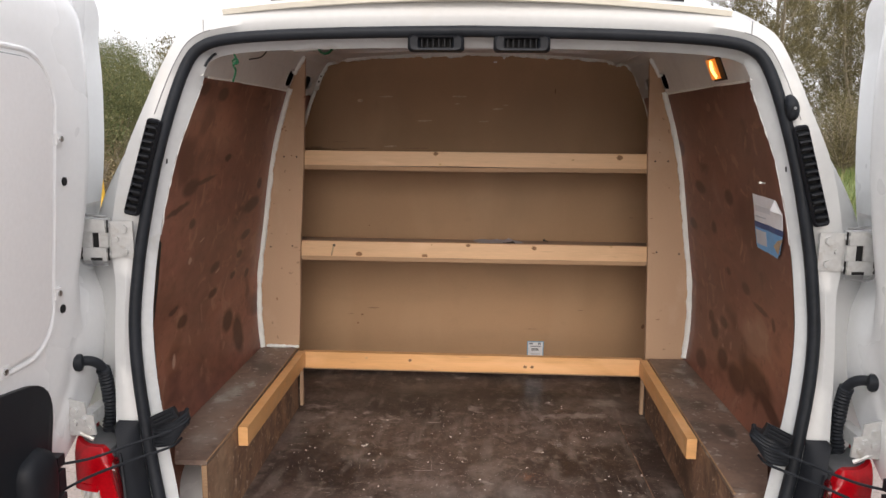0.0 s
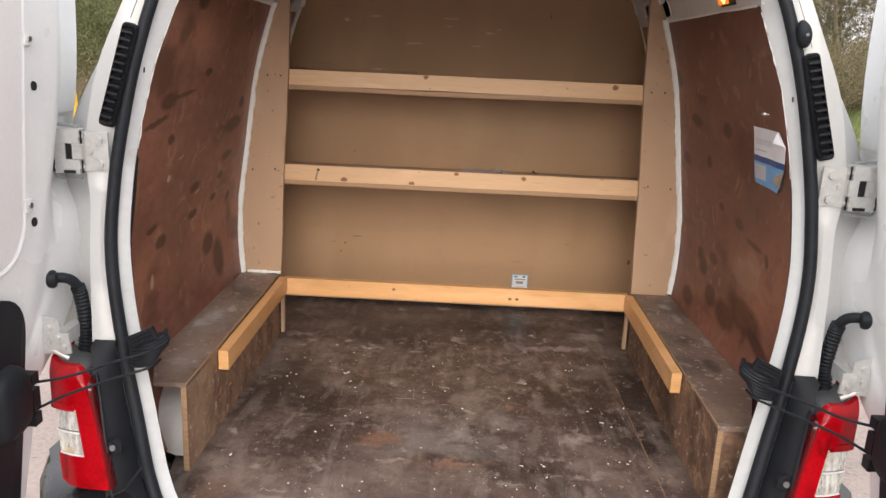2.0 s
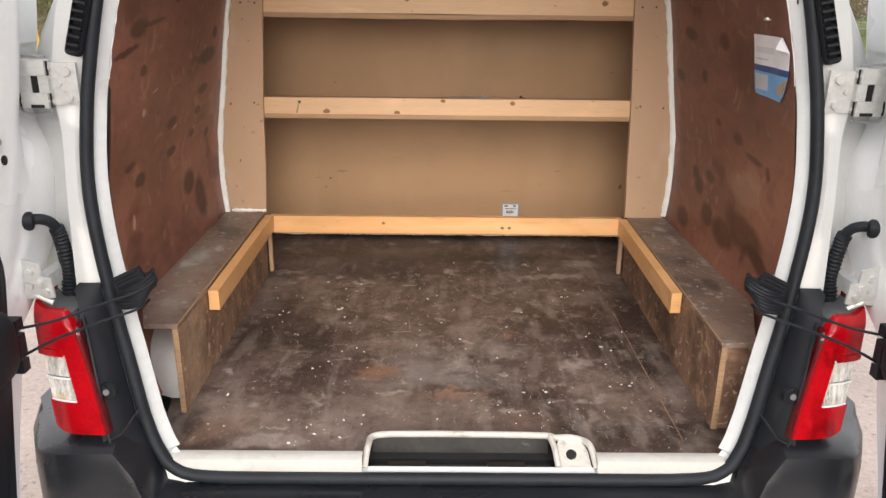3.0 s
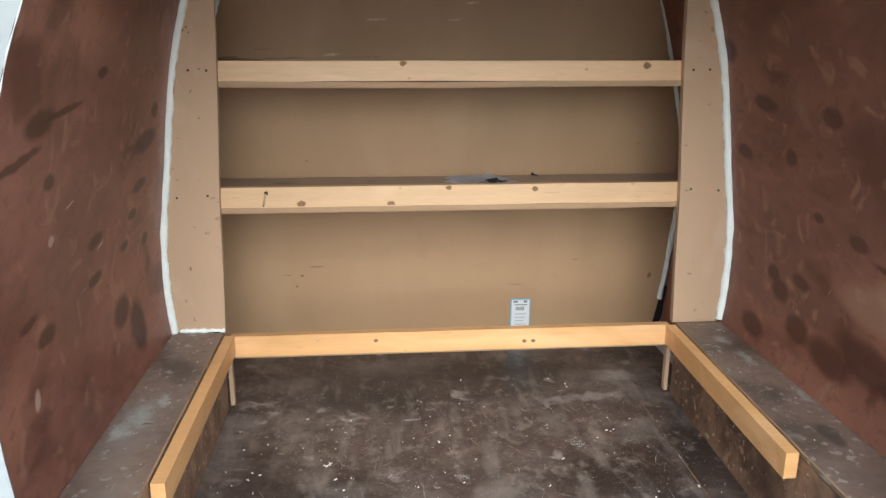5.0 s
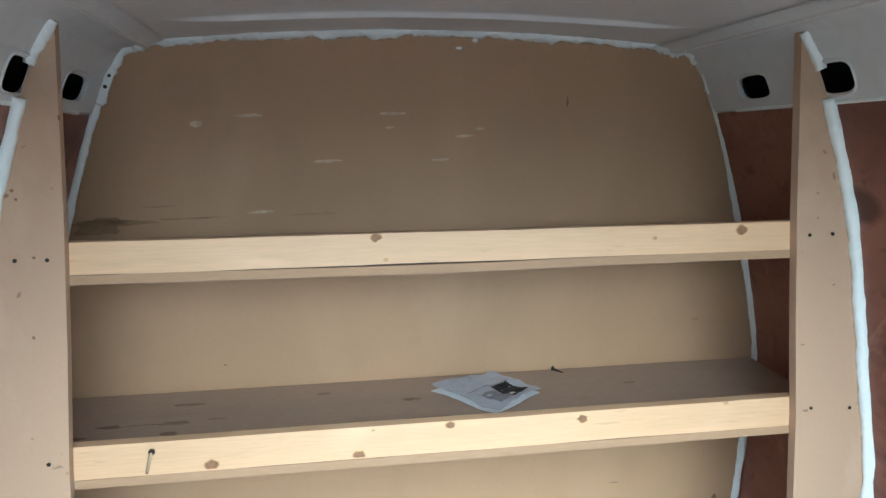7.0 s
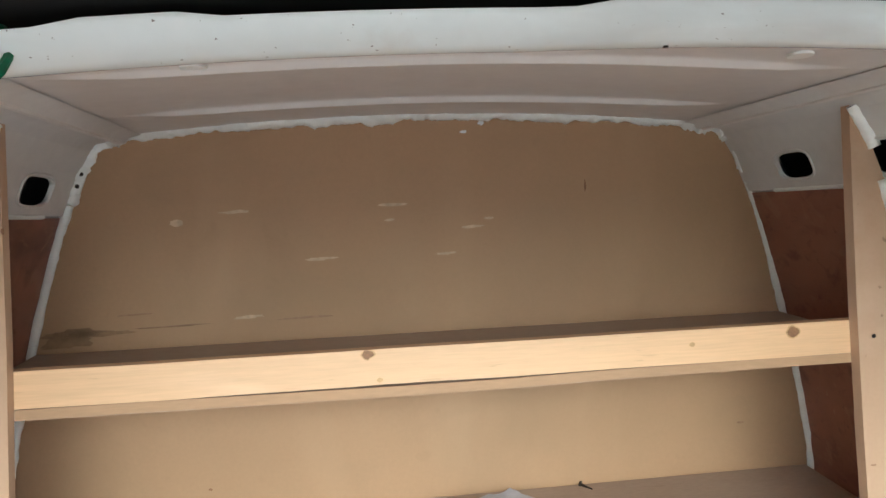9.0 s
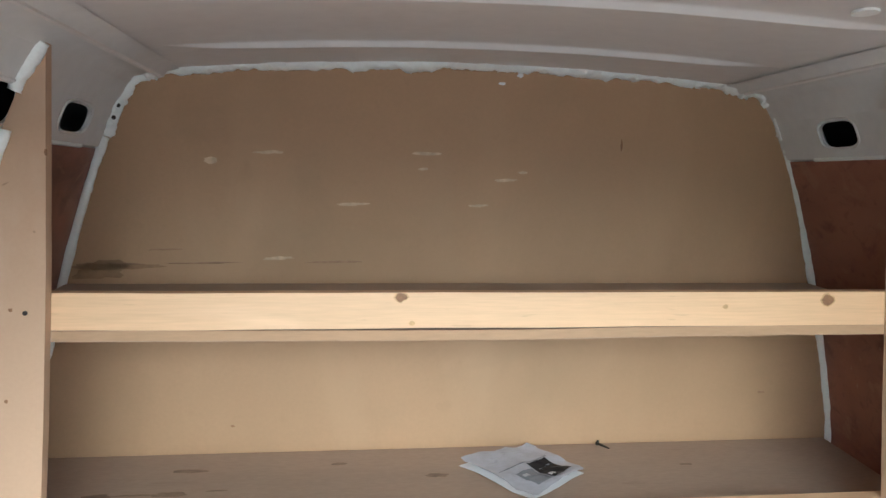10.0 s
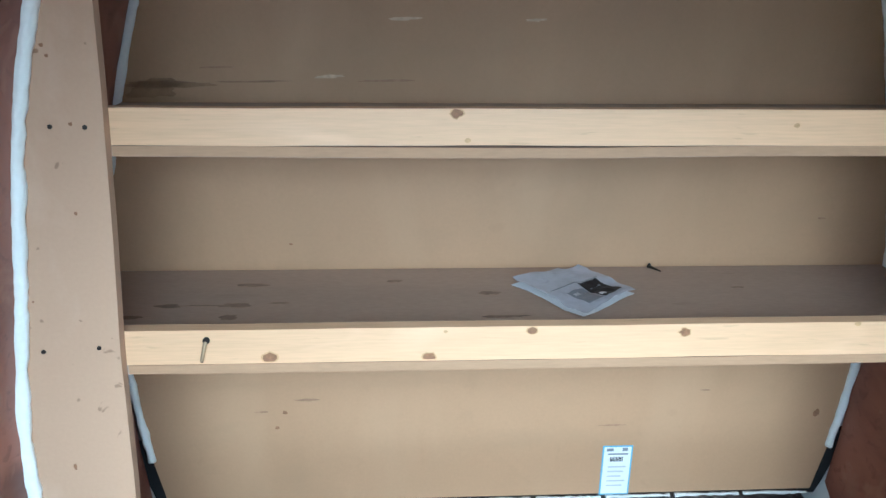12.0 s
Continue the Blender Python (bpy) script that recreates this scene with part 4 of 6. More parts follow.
part("roof_slot", box(0.016, 0.032, 0.856, 0.860, roof_z(0.02) - 0.0016, roof_z(0.02) - 0.0008), BLACKHOLE, van)
for x, y in ((-0.36, 0.93), (0.10, 0.705)):
    part("bow_hole", disc((x, y, roof_z(x) - (0.0006 if y > 0.8 else 0.0385)), (0, 0, -1), 0.002, 0.0012, 10), BLACKHOLE, van)

# header trim: two black vents and the bright flange
for x in (-0.0725, 0.096):
    z0, z1 = 1.649, 1.678
    y = rear_y(1.665) - 0.004
    def ring_of(hw, za, zb, rr, yy):
        loop = []
        for cx, cz_, a0 in ((x + hw - rr, zb - rr, 0), (x - hw + rr, zb - rr, 90), (x - hw + rr, za + rr, 180), (x + hw - rr, za + rr, 270)):
            for k in range(6):
                t = radians(a0 + 18 * k)
                loop.append((cx + rr * math.cos(t), yy, cz_ + rr * math.sin(t)))
        return loop
    bm = grid([ring_of(0.0555, z0, z1 + 0.002, 0.008, y + 0.012), ring_of(0.0555, z0, z1 + 0.002, 0.008, y - 0.006), ring_of(0.050, z0 + 0.003, z1 + 0.001, 0.009, y - 0.014), ring_of(0.036, z0 + 0.0065, z1 - 0.002, 0.004, y - 0.012), ring_of(0.032, z0 + 0.008, z1 - 0.003, 0.003, y - 0.004), ring_of(0.031, z0 + 0.008, z1 - 0.003, 0.003, y + 0.008)], close=True)
    v = part("header_vent", bm, PLASTIC, van, "black plastic vent in the header", smooth=True)
    part("vent_back", box(x - 0.034, x + 0.034, y + 0.006, y + 0.011, z0 + 0.007, z1 - 0.002), BLACKHOLE, v)
    for k in range(6):
        q = x - 0.028 + k * 0.0112
        part("vent_rib", box(q - 0.0010, q + 0.0010, y - 0.004, y + 0.006, z0 + 0.008, z1 - 0.003), PLASTIC, v)

# louvred side vents on the pillars
for s in (-1, 1):
    a, b = Vector((s * 0.6180, rear_y(1.505) - 0.024, 1.505)), Vector((s * 0.6510, rear_y(1.335) - 0.024, 1.335))
    along = (b - a).normalized()
    across = Vector((1, 0, 0)) - along * along.x
    across.normalize()
    out = across.cross(along)
    if out.y > 0:
        out = -out
    h = (b - a).length

    def at(u, v, w):
        return a + along * u + across * v + out * w

    def rounded(u0, u1, v0, v1, rr):
        out_pts = []
        for cu, cv, a0 in ((u1 - rr, v1 - rr, 0), (u0 + rr, v1 - rr, 90), (u0 + rr, v0 + rr, 180), (u1 - rr, v0 + rr, 270)):
            for k in range(6):
                t = radians(a0 + 18 * k)
                out_pts.append((cu + rr * math.cos(t), cv + rr * math.sin(t)))
        return out_pts
    big, small = rounded(-0.007, h + 0.007, -0.0140, 0.0140, 0.008), rounded(0.001, h - 0.001, -0.0108, 0.0108, 0.004)
    mid = rounded(-0.004, h + 0.004, -0.0122, 0.0122, 0.006)
    bm = grid([[at(a_, b_, 0.0) for a_, b_ in big], [at(a_, b_, 0.009) for a_, b_ in big], [at(a_, b_, 0.012) for a_, b_ in mid], [at(a_, b_, 0.009) for a_, b_ in small], [at(a_, b_, 0.0) for a_, b_ in small]], close=True)
    v = part("side_vent", bm, PLASTIC, van, "black louvred plastic air vent", smooth=True)
    part("vent_back", slab([at(-0.001, -0.0112, 0), at(h + 0.001, -0.0112, 0), at(h + 0.001, 0.0112, 0), at(-0.001, 0.0112, 0)], out * 0.002), BLACKHOLE, v)
    for k in range(12):
        u = 0.004 + (h - 0.014) * k / 11.5
        part("louvre", slab([at(u, -0.0111, 0.002), at(u, 0.0111, 0.002), at(u + 0.006, 0.0104, 0.0150), at(u + 0.006, -0.0104, 0.0150)], along * 0.0042), PLASTIC, v, bevel=0.0008)
# rubber stop above one vent
p = Vector((0.602, rear_y(1.545) - 0.024, 1.545))
bm = tube(smooth_path([p + Vector((-0.003, 0.004, 0.022)), p + Vector((-0.001, -0.004, 0.012)), p + Vector((0.001, -0.008, 0.0)), p + Vector((0.003, -0.006, -0.012)), p + Vector((0.004, 0.002, -0.018))], 4), 0.01, 14, radii=[0.002 + 0.0108 * math.sin(math.pi * (0.08 + 0.84 * k / 16)) ** 0.7 for k in range(17)])
stop = part("rubber_stop", bm, RUBBER, van, "black rubber door stop", smooth=True)
part("stop_screw", disc(p + Vector((0.001, -0.017, 0.0)), (0, -1, 0.1), 0.0062, 0.0035, 14), PLASTIC, stop)
part("stop_screw", disc(p + Vector((0.001, -0.0205, 0.0)), (0, -1, 0.1), 0.0030, 0.001, 10), GREYMETAL, stop)

# sill with the latch recess
prof = [(0.075, 0.570), (0.073, 0.615), (0.076, 0.632), (0.088, 0.637), (0.104, 0.634)]
for x0, x1 in ((-0.508, -0.160), (0.268, 0.500)):
    part("sill", grid([[(x, y, z) for y, z in prof] for x in (x0, (x0 + x1) / 2, x1)]), SILL, van, "scratched white load sill", smooth=True)
rows = [[(x, y, z) for y, z in ((0.075, 0.570), (0.073, 0.594), (0.080, 0.606), (0.094, 0.608))] for x in (-0.160, 0.05, 0.268)]
part("sill", grid(rows), PAINT, van, smooth=True)
# recess frame: a raised white rim round a dark well, with a moulded cup beside it
bm = bmesh.new()
rim = smooth_path([(-0.157, 0.085, 0.610), (-0.152, 0.120, 0.636), (-0.140, 0.152, 0.637), (-0.06, 0.156, 0.638), (0.06, 0.156, 0.638), (0.18, 0.153, 0.638), (0.200, 0.147, 0.637), (0.228, 0.147, 0.638), (0.252, 0.138, 0.637), (0.262, 0.115, 0.638), (0.270, 0.085, 0.612)], 5)
tube(rim, 0.0062, 10, bm)
part("recess_rim", bm, RIM, van, "chipped white latch recess rim", smooth=True)
part("recess_rim", tube([(0.190, 0.152, 0.640), (0.196, 0.12, 0.634), (0.200, 0.088, 0.612)], 0.006, 8), RIM, van, smooth=True)
bm = bmesh.new()
grid([[(0.196, 0.088, 0.608), (0.262, 0.088, 0.608)], [(0.20, 0.118, 0.628), (0.258, 0.118, 0.628)], [(0.206, 0.148, 0.640), (0.244, 0.148, 0.640)]], bm)
part("latch_cup", bm, RIM, van, smooth=True)
part("latch_hole", disc((0.226, 0.112, 0.6235), (0, -0.55, 0.85), 0.010, 0.002, 14), BLACKHOLE, van)
well = [[(-0.152, 0.094, 0.606), (0.194, 0.094, 0.606)], [(-0.150, 0.100, 0.585), (0.192, 0.100, 0.585)], [(-0.148, 0.150, 0.590), (0.190, 0.150, 0.590)], [(-0.147, 0.158, 0.638), (0.189, 0.158, 0.638)]]
WELL = mat("scratched_black_metal", (0.035, 0.034, 0.033), 0.45, var=0.5, scale=12, fine=80, bump=0.1, stains=0.8, stain_scale=14, stain_color=(0.25, 0.24, 0.22), stain_at=0.6)
part("latch_well", grid(well), WELL, van, "scratched dark latch recess", smooth=False)
for x0 in (-0.115, 0.07):
    part("latch_jaw", box(x0, x0 + 0.07, 0.088, 0.110, 0.596, 0.609), DARKSTEEL, van, bevel=0.004)

# bumper, trims and lamps
bm = bmesh.new()
rows = []
for x in [-0.78 + 1.56 * i / 52 for i in range(53)]:
    e = abs(x)
    k = min(1, max(0, (e - 0.50) / 0.07))
    k = k * k * (3 - 2 * k)
    top = 0.591 + 0.124 * k - 0.012 * max(0, (e - 0.62) / 0.15) ** 1.5
    back = 0.17 * max(0, (e - 0.66) / 0.12) ** 2.2
    yo = 0.0 - 0.03 * (1 - k) + back
    rows.append([(x, 0.13 + 0.08 * k + back, top - 0.01), (x, 0.085 + back * 0.6, top), (x, yo + 0.030, top - 0.002), (x, yo + 0.006, top - 0.016), (x, yo - 0.004, top - 0.05), (x, yo - 0.006, 0.48), (x, yo + 0.02, 0.36), (x, yo + 0.10, 0.30), (x, 0.30, 0.30)])
part("bumper", grid(rows), BUMPER, van, "black plastic rear bumper", smooth=True)
for s in (-1, 1):
    # dark trim between lamp and seal
    def rp(x, z, d):
        return Vector((s * x, rear_y(z) - d, z))
    zs = [0.600, 0.65, 0.72, 0.80, 0.88, 0.925, 0.94]
    tin = [interp(z, [q[1] for q in SEAL[3:12]], [q[0] for q in SEAL[3:12]]) + 0.012 for z in zs]
    tout = [0.585, 0.588, 0.592, 0.610, 0.632, 0.645, 0.655]
    drop = [interp(z, [0.84, 0.925, 0.94], [1, 0.55, 0.40]) for z in zs]
    rows = [[rp(a, z, 0.012), rp(a + 0.004, z, 0.040 * g), rp((a + b) / 2, z, 0.066 * g), rp(b, z, 0.080 * g), rp(b + 0.008, z, 0.050 * g)] for a, b, z, g in zip(tin, tout, zs, drop)]
    rows.append([rp(0.615, 0.950, 0.0), rp(0.619, 0.950, 0.012), rp(0.63, 0.951, 0.016), rp(0.655, 0.951, 0.016), rp(0.66, 0.951, 0.004)])
    part("lamp_trim", grid(rows), PLASTIC, van, "dark grey lamp surround trim", smooth=True)
    dish = part("trim_dish", tube([rp(0.588, 0.790, 0.060), rp(0.588, 0.790, 0.069), rp(0.588, 0.790, 0.0715), rp(0.588, 0.790, 0.068)], 0.014, 18, radii=[0.015, 0.0145, 0.011, 0.009]), RUBBER, van, "moulded screw dish", smooth=True)
    part("trim_screw", disc(rp(0.588, 0.790, 0.070), (0, -1, 0.3), 0.0055, 0.003, 12), GREYMETAL, dish)
    part("trim_seam", tube([rp(0.578, 0.716, 0.0805), rp(0.562, 0.722, 0.073), rp(0.548, 0.742, 0.064), rp(0.540, 0.752, 0.050)], 0.0022, 6), BLACKHOLE, van)
    part("trim_rib", tube(smooth_path([rp(0.572, 0.668, 0.078), rp(0.585, 0.74, 0.079), rp(0.606, 0.84, 0.076), rp(0.620, 0.885, 0.066), rp(0.632, 0.908, 0.055)], 4), 0.0032, 6), PLASTIC, van, smooth=True)
    lamp = part("tail_lamp", bmesh.new(), PLASTIC, van, "red and clear tail lamp")
    # lens patches: bottom to top, inner edge and outer edge
    lz = [0.728, 0.780, 0.860, 0.905, 0.940]
    li = [0.583, 0.597, 0.621, 0.637, 0.649]
    lo = [0.671, 0.682, 0.699, 0.706, 0.711]

    def edge(z, f):
        a, b = interp(z, lz, li), interp(z, lz, lo)
        return a + (b - a) * f

    def shaped(z, f):
        """The lamp's rounded top and bottom outline."""
        if z > 0.87:
            return 0.87 + (z - 0.87) / 0.07 * (interp(f, [-0.1, 0.0, 0.04, 0.10, 0.20, 0.65, 0.85, 1.0], [0.897, 0.905, 0.914, 0.922, 0.927, 0.927, 0.931, 0.937]) - 0.87)
        if z < 0.780:
            return 0.780 - (0.780 - z) * (1 - 0.16 * max(0, (f - 0.7) / 0.3) ** 2)
        return z

    def lens(z0, z1, f0, f1, lift, nz=8, nf=8, flute=0.0):
        rows = []
        for i in range(nz + 1):
            z = z0 + (z1 - z0) * i / nz
            row = []
            for j in range(nf + 1):
                f = f0 + (f1 - f0) * j / nf
                d = 0.084 + lift - 0.016 * f ** 3 - 0.012 * max(0, (z - 0.91) / 0.03) ** 2 - flute * (j % 2)
                zs_ = shaped(z, f)
                row.append(Vector((s * edge(zs_, f), rear_y(zs_) - d, zs_)))
            rows.append(row)
        return sheet(rows, (0, 0.012, 0))

    part("red_lens", lens(0.860, 0.940, 0.0, 1.0, 0.005, 12, 14), REDLENS, lamp, "glossy red lens", smooth=True)
    part("lens_step", lens(0.857, 0.868, 0.40, 1.0, 0.0085, 3, 6), REDLENS, lamp, smooth=True)
    part("red_lens", lens(0.780, 0.860, 0.0, 0.38, 0.004), REDLENS, lamp, smooth=True)
    part("red_lens", lens(0.728, 0.780, 0.0, 1.0, 0.004), REDLENS, lamp, smooth=True)
    part("lens_border", lens(0.728, 0.940, -0.075, -0.004, -0.001, 22, 2), DARKRED, lamp, "dark red lens edge", smooth=True)
    part("clear_lens", lens(0.781, 0.817, 0.39, 0.95, 0.0015, 6, 26, 0.0022), CLEARLENS, lamp, "clear ribbed reversing lens")
    part("clear_lens", lens(0.821, 0.857, 0.39, 0.93, 0.0015, 6, 26, 0.0022), CLEARLENS, lamp)
    for z in (0.7815, 0.819, 0.8565):
        part("lens_rib", tube([Vector((s * edge(z, f), rear_y(z) - 0.087 + 0.016 * f ** 3, z)) for f in (0.40, 0.55, 0.7, 0.85, 0.94)], 0.0017, 6), PAPER, lamp, smooth=True)
    side = [[Vector((s * (edge(z, 1.0) + dx), rear_y(z) - 0.070 + dy, z)) for dx, dy in ((-0.004, 0.0), (0.004, 0.02), (0.006, 0.10))] for z in (0.738, 0.80, 0.86, 0.934)]
    part("lamp_side", grid(side), REDLENS, lamp, smooth=True)
    cap = [[Vector((s * edge(0.92, f), rear_y(0.92) - 0.076 + 0.016 * f ** 3 + 0.006 + g, shaped(0.94, f) - 0.005 - 0.05 * g)) for f in (0, 0.1, 0.25, 0.5, 0.75, 1.0)] for g in (0.0, 0.025, 0.05, 0.075)]
    part("lamp_cap", grid(cap), GREYMETAL, lamp, "dusty dark lamp housing top", smooth=True)
    # ribbed rubber clip hooked over the pillar, and two cords to the door
    c = Vector((s * 0.550, 0.132, 0.948))
    strap = thing("bungee_strap", "black bungee strap tying the open door to the pillar", "strap", "door straps")
    u, n = Vector((-s * 0.90, 0, 0.44)), Vector((0, -1, 0.1))
    w = Vector((s * 0.44, 0, 0.90))
    q0 = c + Vector((-s * 0.002, -0.016, 0.030))
    part("buckle", slab([q0 - u * 0.026 - w * 0.011, q0 + u * 0.026 - w * 0.011, q0 + u * 0.026 + w * 0.011, q0 - u * 0.026 + w * 0.011], n * 0.010), PLASTIC, strap, bevel=0.003)
    for k in (-1, 0, 1):
        q = q0 + w * 0.0065 * k + n * 0.010
        part("buckle_ridge", tube([q - u * 0.020, q + u * 0.020], 0.0026, 6), PLASTIC, strap)
    for k in range(7):
        a = k / 6
        zo, zi = 0.008 - 0.036 * a, 0.024 - 0.026 * a
        run = smooth_path([c + Vector((s * 0.036, 0.020, zo - 0.006)), c + Vector((s * 0.018, -0.012, zo)), c + Vector((-s * 0.012, -0.018, zo * 0.5 + zi * 0.5 - 0.004 * a)), c + Vector((-s * (0.035 - 0.003 * abs(k - 2)), 0.002, zi)), c + Vector((-s * 0.024, 0.030, zi + 0.001))], 4)
        part("band", tube(run, 0.0046, 7), RUBBER, strap, smooth=True)
    part("core", slab([c + Vector((s * 0.030, -0.006, -0.028)), c + Vector((-s * 0.026, -0.006, -0.004)), c + Vector((-s * 0.026, -0.006, 0.026)), c + Vector((s * 0.030, -0.006, 0.006))], (0, 0.036, 0)), RUBBER, strap, bevel=0.004)
    for dz, zl in ((0.004, 0.925), (-0.026, 0.874)):
        part("cord", tube(smooth_path([c + Vector((-s * 0.022, 0.004, dz + 0.006)), c + Vector((-s * 0.012, -0.022, dz)), c + Vector((s * 0.036, -0.050, dz - 0.010)), c.lerp(Vector((s * 0.702, 0.018, zl)), 0.62) + Vector((0, -0.03, 0)), Vector((s * 0.702, 0.018, zl))], 6), 0.0026, 6), RUBBER, strap, smooth=True)


# rear doors, opened square to the body
DX = 0.735
door_edge = smooth_path([(0, -0.040, 0.56), (0, -0.005, 0.66), (0, 0.021, 0.72), (0, 0.042, 0.77), (0, 0.070, 0.85), (0, 0.092, 0.905), (0, 0.165, 0.95), (0, 0.258, 1.05), (0, 0.306, 1.20), (0, 0.358, 1.355), (0, 0.381, 1.46), (0, 0.388, 1.605), (0, 0.372, 1.69), (0, 0.338, 1.735), (0, 0.270, 1.77), (0, 0.150, 1.795)], 6)
EDGE_Z, EDGE_Y = [q.z for q in door_edge], [q.y for q in door_edge]
for s in (-1, 1):
    door = part("rear_door", bmesh.new(), PAINT, van, "white steel rear door standing open, seen from inside")

    def dp(y, z, d=0.0):
        """A point on the door's inner side, d towards the van's middle."""
        return Vector((s * (DX - d), y, z))

    zz = [0.56, 0.62, 0.68, 0.74, 0.80, 0.86, 0.885, 0.892, 0.905, 0.94, 0.96, 1.0, 1.05, 1.12, 1.17, 1.222, 1.230, 1.28, 1.338, 1.346, 1.39, 1.42, 1.48, 1.54, 1.58, 1.61, 1.64, 1.665, 1.69, 1.71, 1.725, 1.738, 1.75, 1.76, 1.77, 1.78, 1.787, 1.793]
    rows = []
    for z in zz:
        e = interp(z, EDGE_Z, EDGE_Y)
        top = max(0, (z - 1.70) / 0.07)
        deep = 1.226 < z < 1.342
        dip = 0.016 if deep else 0.0
        rec = interp(z, [1.15, 1.222, 1.66, 1.735], [0, 1, 1, 0.4])
        j = (-0.014 if deep else -0.024) * rec + 0.0145 * (1 - rec)
        rows.append([dp(e - 0.004, z, -0.075), dp(e + 0.004, z, -0.05), dp(e + 0.006, z, -0.034), dp(e, z, j - 0.010 - dip * 0.6), dp(e - 0.010, z, j - 0.002 - dip), dp(e - 0.05, z, j - dip - 0.01 * top),
                     dp(e - 0.098, z, j + 0.001 - dip - 0.012 * top), dp(e - 0.118, z, j + 0.003 - dip * 0.3 - 0.012 * top), dp(e - 0.131, z, 0.006 * rec + 0.0155 * (1 - rec) - 0.014 * top), dp(e - 0.152, z, 0.016 - 0.02 * top), dp(e - 0.170, z, 0.019 - 0.025 * top), dp(e - 0.21, z, 0.0175 - 0.025 * top), dp(-0.18, z, 0.016 - 0.025 * top), dp(-0.36, z, 0.014 - 0.025 * top), dp(-0.40, z, -0.01), dp(-0.41, z, -0.06)])
    part("door_shell", sheet(rows, (s * 0.004, 0, 0)), PAINT_LIGHTER, door, smooth=True)
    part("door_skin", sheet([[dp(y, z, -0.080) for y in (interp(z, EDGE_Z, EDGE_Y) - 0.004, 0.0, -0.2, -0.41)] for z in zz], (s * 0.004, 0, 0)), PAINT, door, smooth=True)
    # pale trim board with round corners
    pts = []
    for cy, cz, a0 in ((0.033, 1.535, 0), (-0.315, 1.545, 90), (-0.315, 1.205, 180), (-0.013, 1.205, 270)):
        for k in range(7):
            a = radians(a0 + 15 * k)
            pts.append(dp(cy + 0.075 * math.cos(a), cz + 0.075 * math.sin(a), 0.0165))
    part("trim_board", slab(pts, (-s * 0.006, 0, 0)), mat("pale_trim_board", (0.76, 0.755, 0.755), 0.6, var=0.05, scale=2, fine=120, bump=0.03) if s < 0 else bpy.data.materials["pale_trim_board"], door, "pale grey-white trim board", bevel=0.0012)
    ring_pts = []
    for cy, cz, a0 in ((0.033, 1.535, 0), (-0.315, 1.545, 90), (-0.315, 1.205, 180), (-0.013, 1.205, 270)):
        for k in range(7):
            a = radians(a0 + 15 * k)
            ring_pts.append(dp(cy + 0.088 * math.cos(a), cz + 0.088 * math.sin(a), 0.0165))
    part("frame_bead", tube(ring_pts, 0.0050, 10, close=True), PAINT_LIGHTER, door, "pressed bead round the board", smooth=True)
    part("board_gap", tube([p + Vector((s * 0.0005, 0, 0)) for p in pts], 0.0030, 6, close=True), GREYMETAL, door, "thin dark gap round the board")
    for y, z in ((0.122, 1.478), (0.084, 1.212), (-0.08, 1.125)):
        clip = part("trim_clip", box(*sorted((s * (DX - 0.0165), s * (DX - 0.0235))), y - 0.012, y + 0.012, z - 0.010, z + 0.010), PAINT_LIGHTER, door, bevel=0.002)
        part("clip_screw", disc(dp(y, z, 0.0235), (-s, 0, 0), 0.005, 0.003, 10), ZINC, clip)
    for y, z in ((0.133, 1.403), (0.100, 1.180)):
        part("door_hole", disc(dp(y, z, 0.0180), (-s, 0, 0), 0.0078, 0.002, 14), BLACKHOLE, door)
    # dark lower cover with a bulging housing
    pts = []
    for y, z in ((-0.39, 1.105), (-0.13, 1.096), (-0.055, 1.086), (-0.022, 1.081), (-0.002, 1.075), (0.012, 1.067), (0.024, 1.055), (0.031, 1.041), (0.034, 1.026), (0.033, 1.004), (0.026, 0.970), (-0.002, 0.835), (-0.022, 0.765), (-0.058, 0.64), (-0.075, 0.605), (-0.10, 0.585), (-0.39, 0.58)):
        pts.append(dp(y, z, 0.0165))
    part("lower_cover", slab(pts, (-s * 0.010, 0, 0)), PLASTIC, door, "black plastic lower door cover", bevel=0.004)
    rows = []
    for k in range(25):
        f = k / 24
        g = max(0.0, 1 - abs(2 * f - 1) ** 4) ** 0.5
        rows.append([dp(-0.046 + 0.046 * g * math.copysign(abs(math.cos(a)) ** 0.6, math.cos(a)), 0.856 + 0.122 * f + 0.05 * (0.044 * math.cos(a)), 0.024 + 0.036 * g * max(0, math.sin(a)) ** 0.6) for a in [math.pi * m / 22 for m in range(23)]])
    part("latch_housing", grid(rows), PLASTIC, door, "black latch housing", smooth=True)
    for za, zb in ((0.932, 0.951), (0.889, 0.924), (0.860, 0.881)):
        part("hook_lug", box(*sorted((s * (DX - 0.028), s * (DX - 0.054))), -0.008, 0.012, za, zb), PLASTIC, door, bevel=0.003)
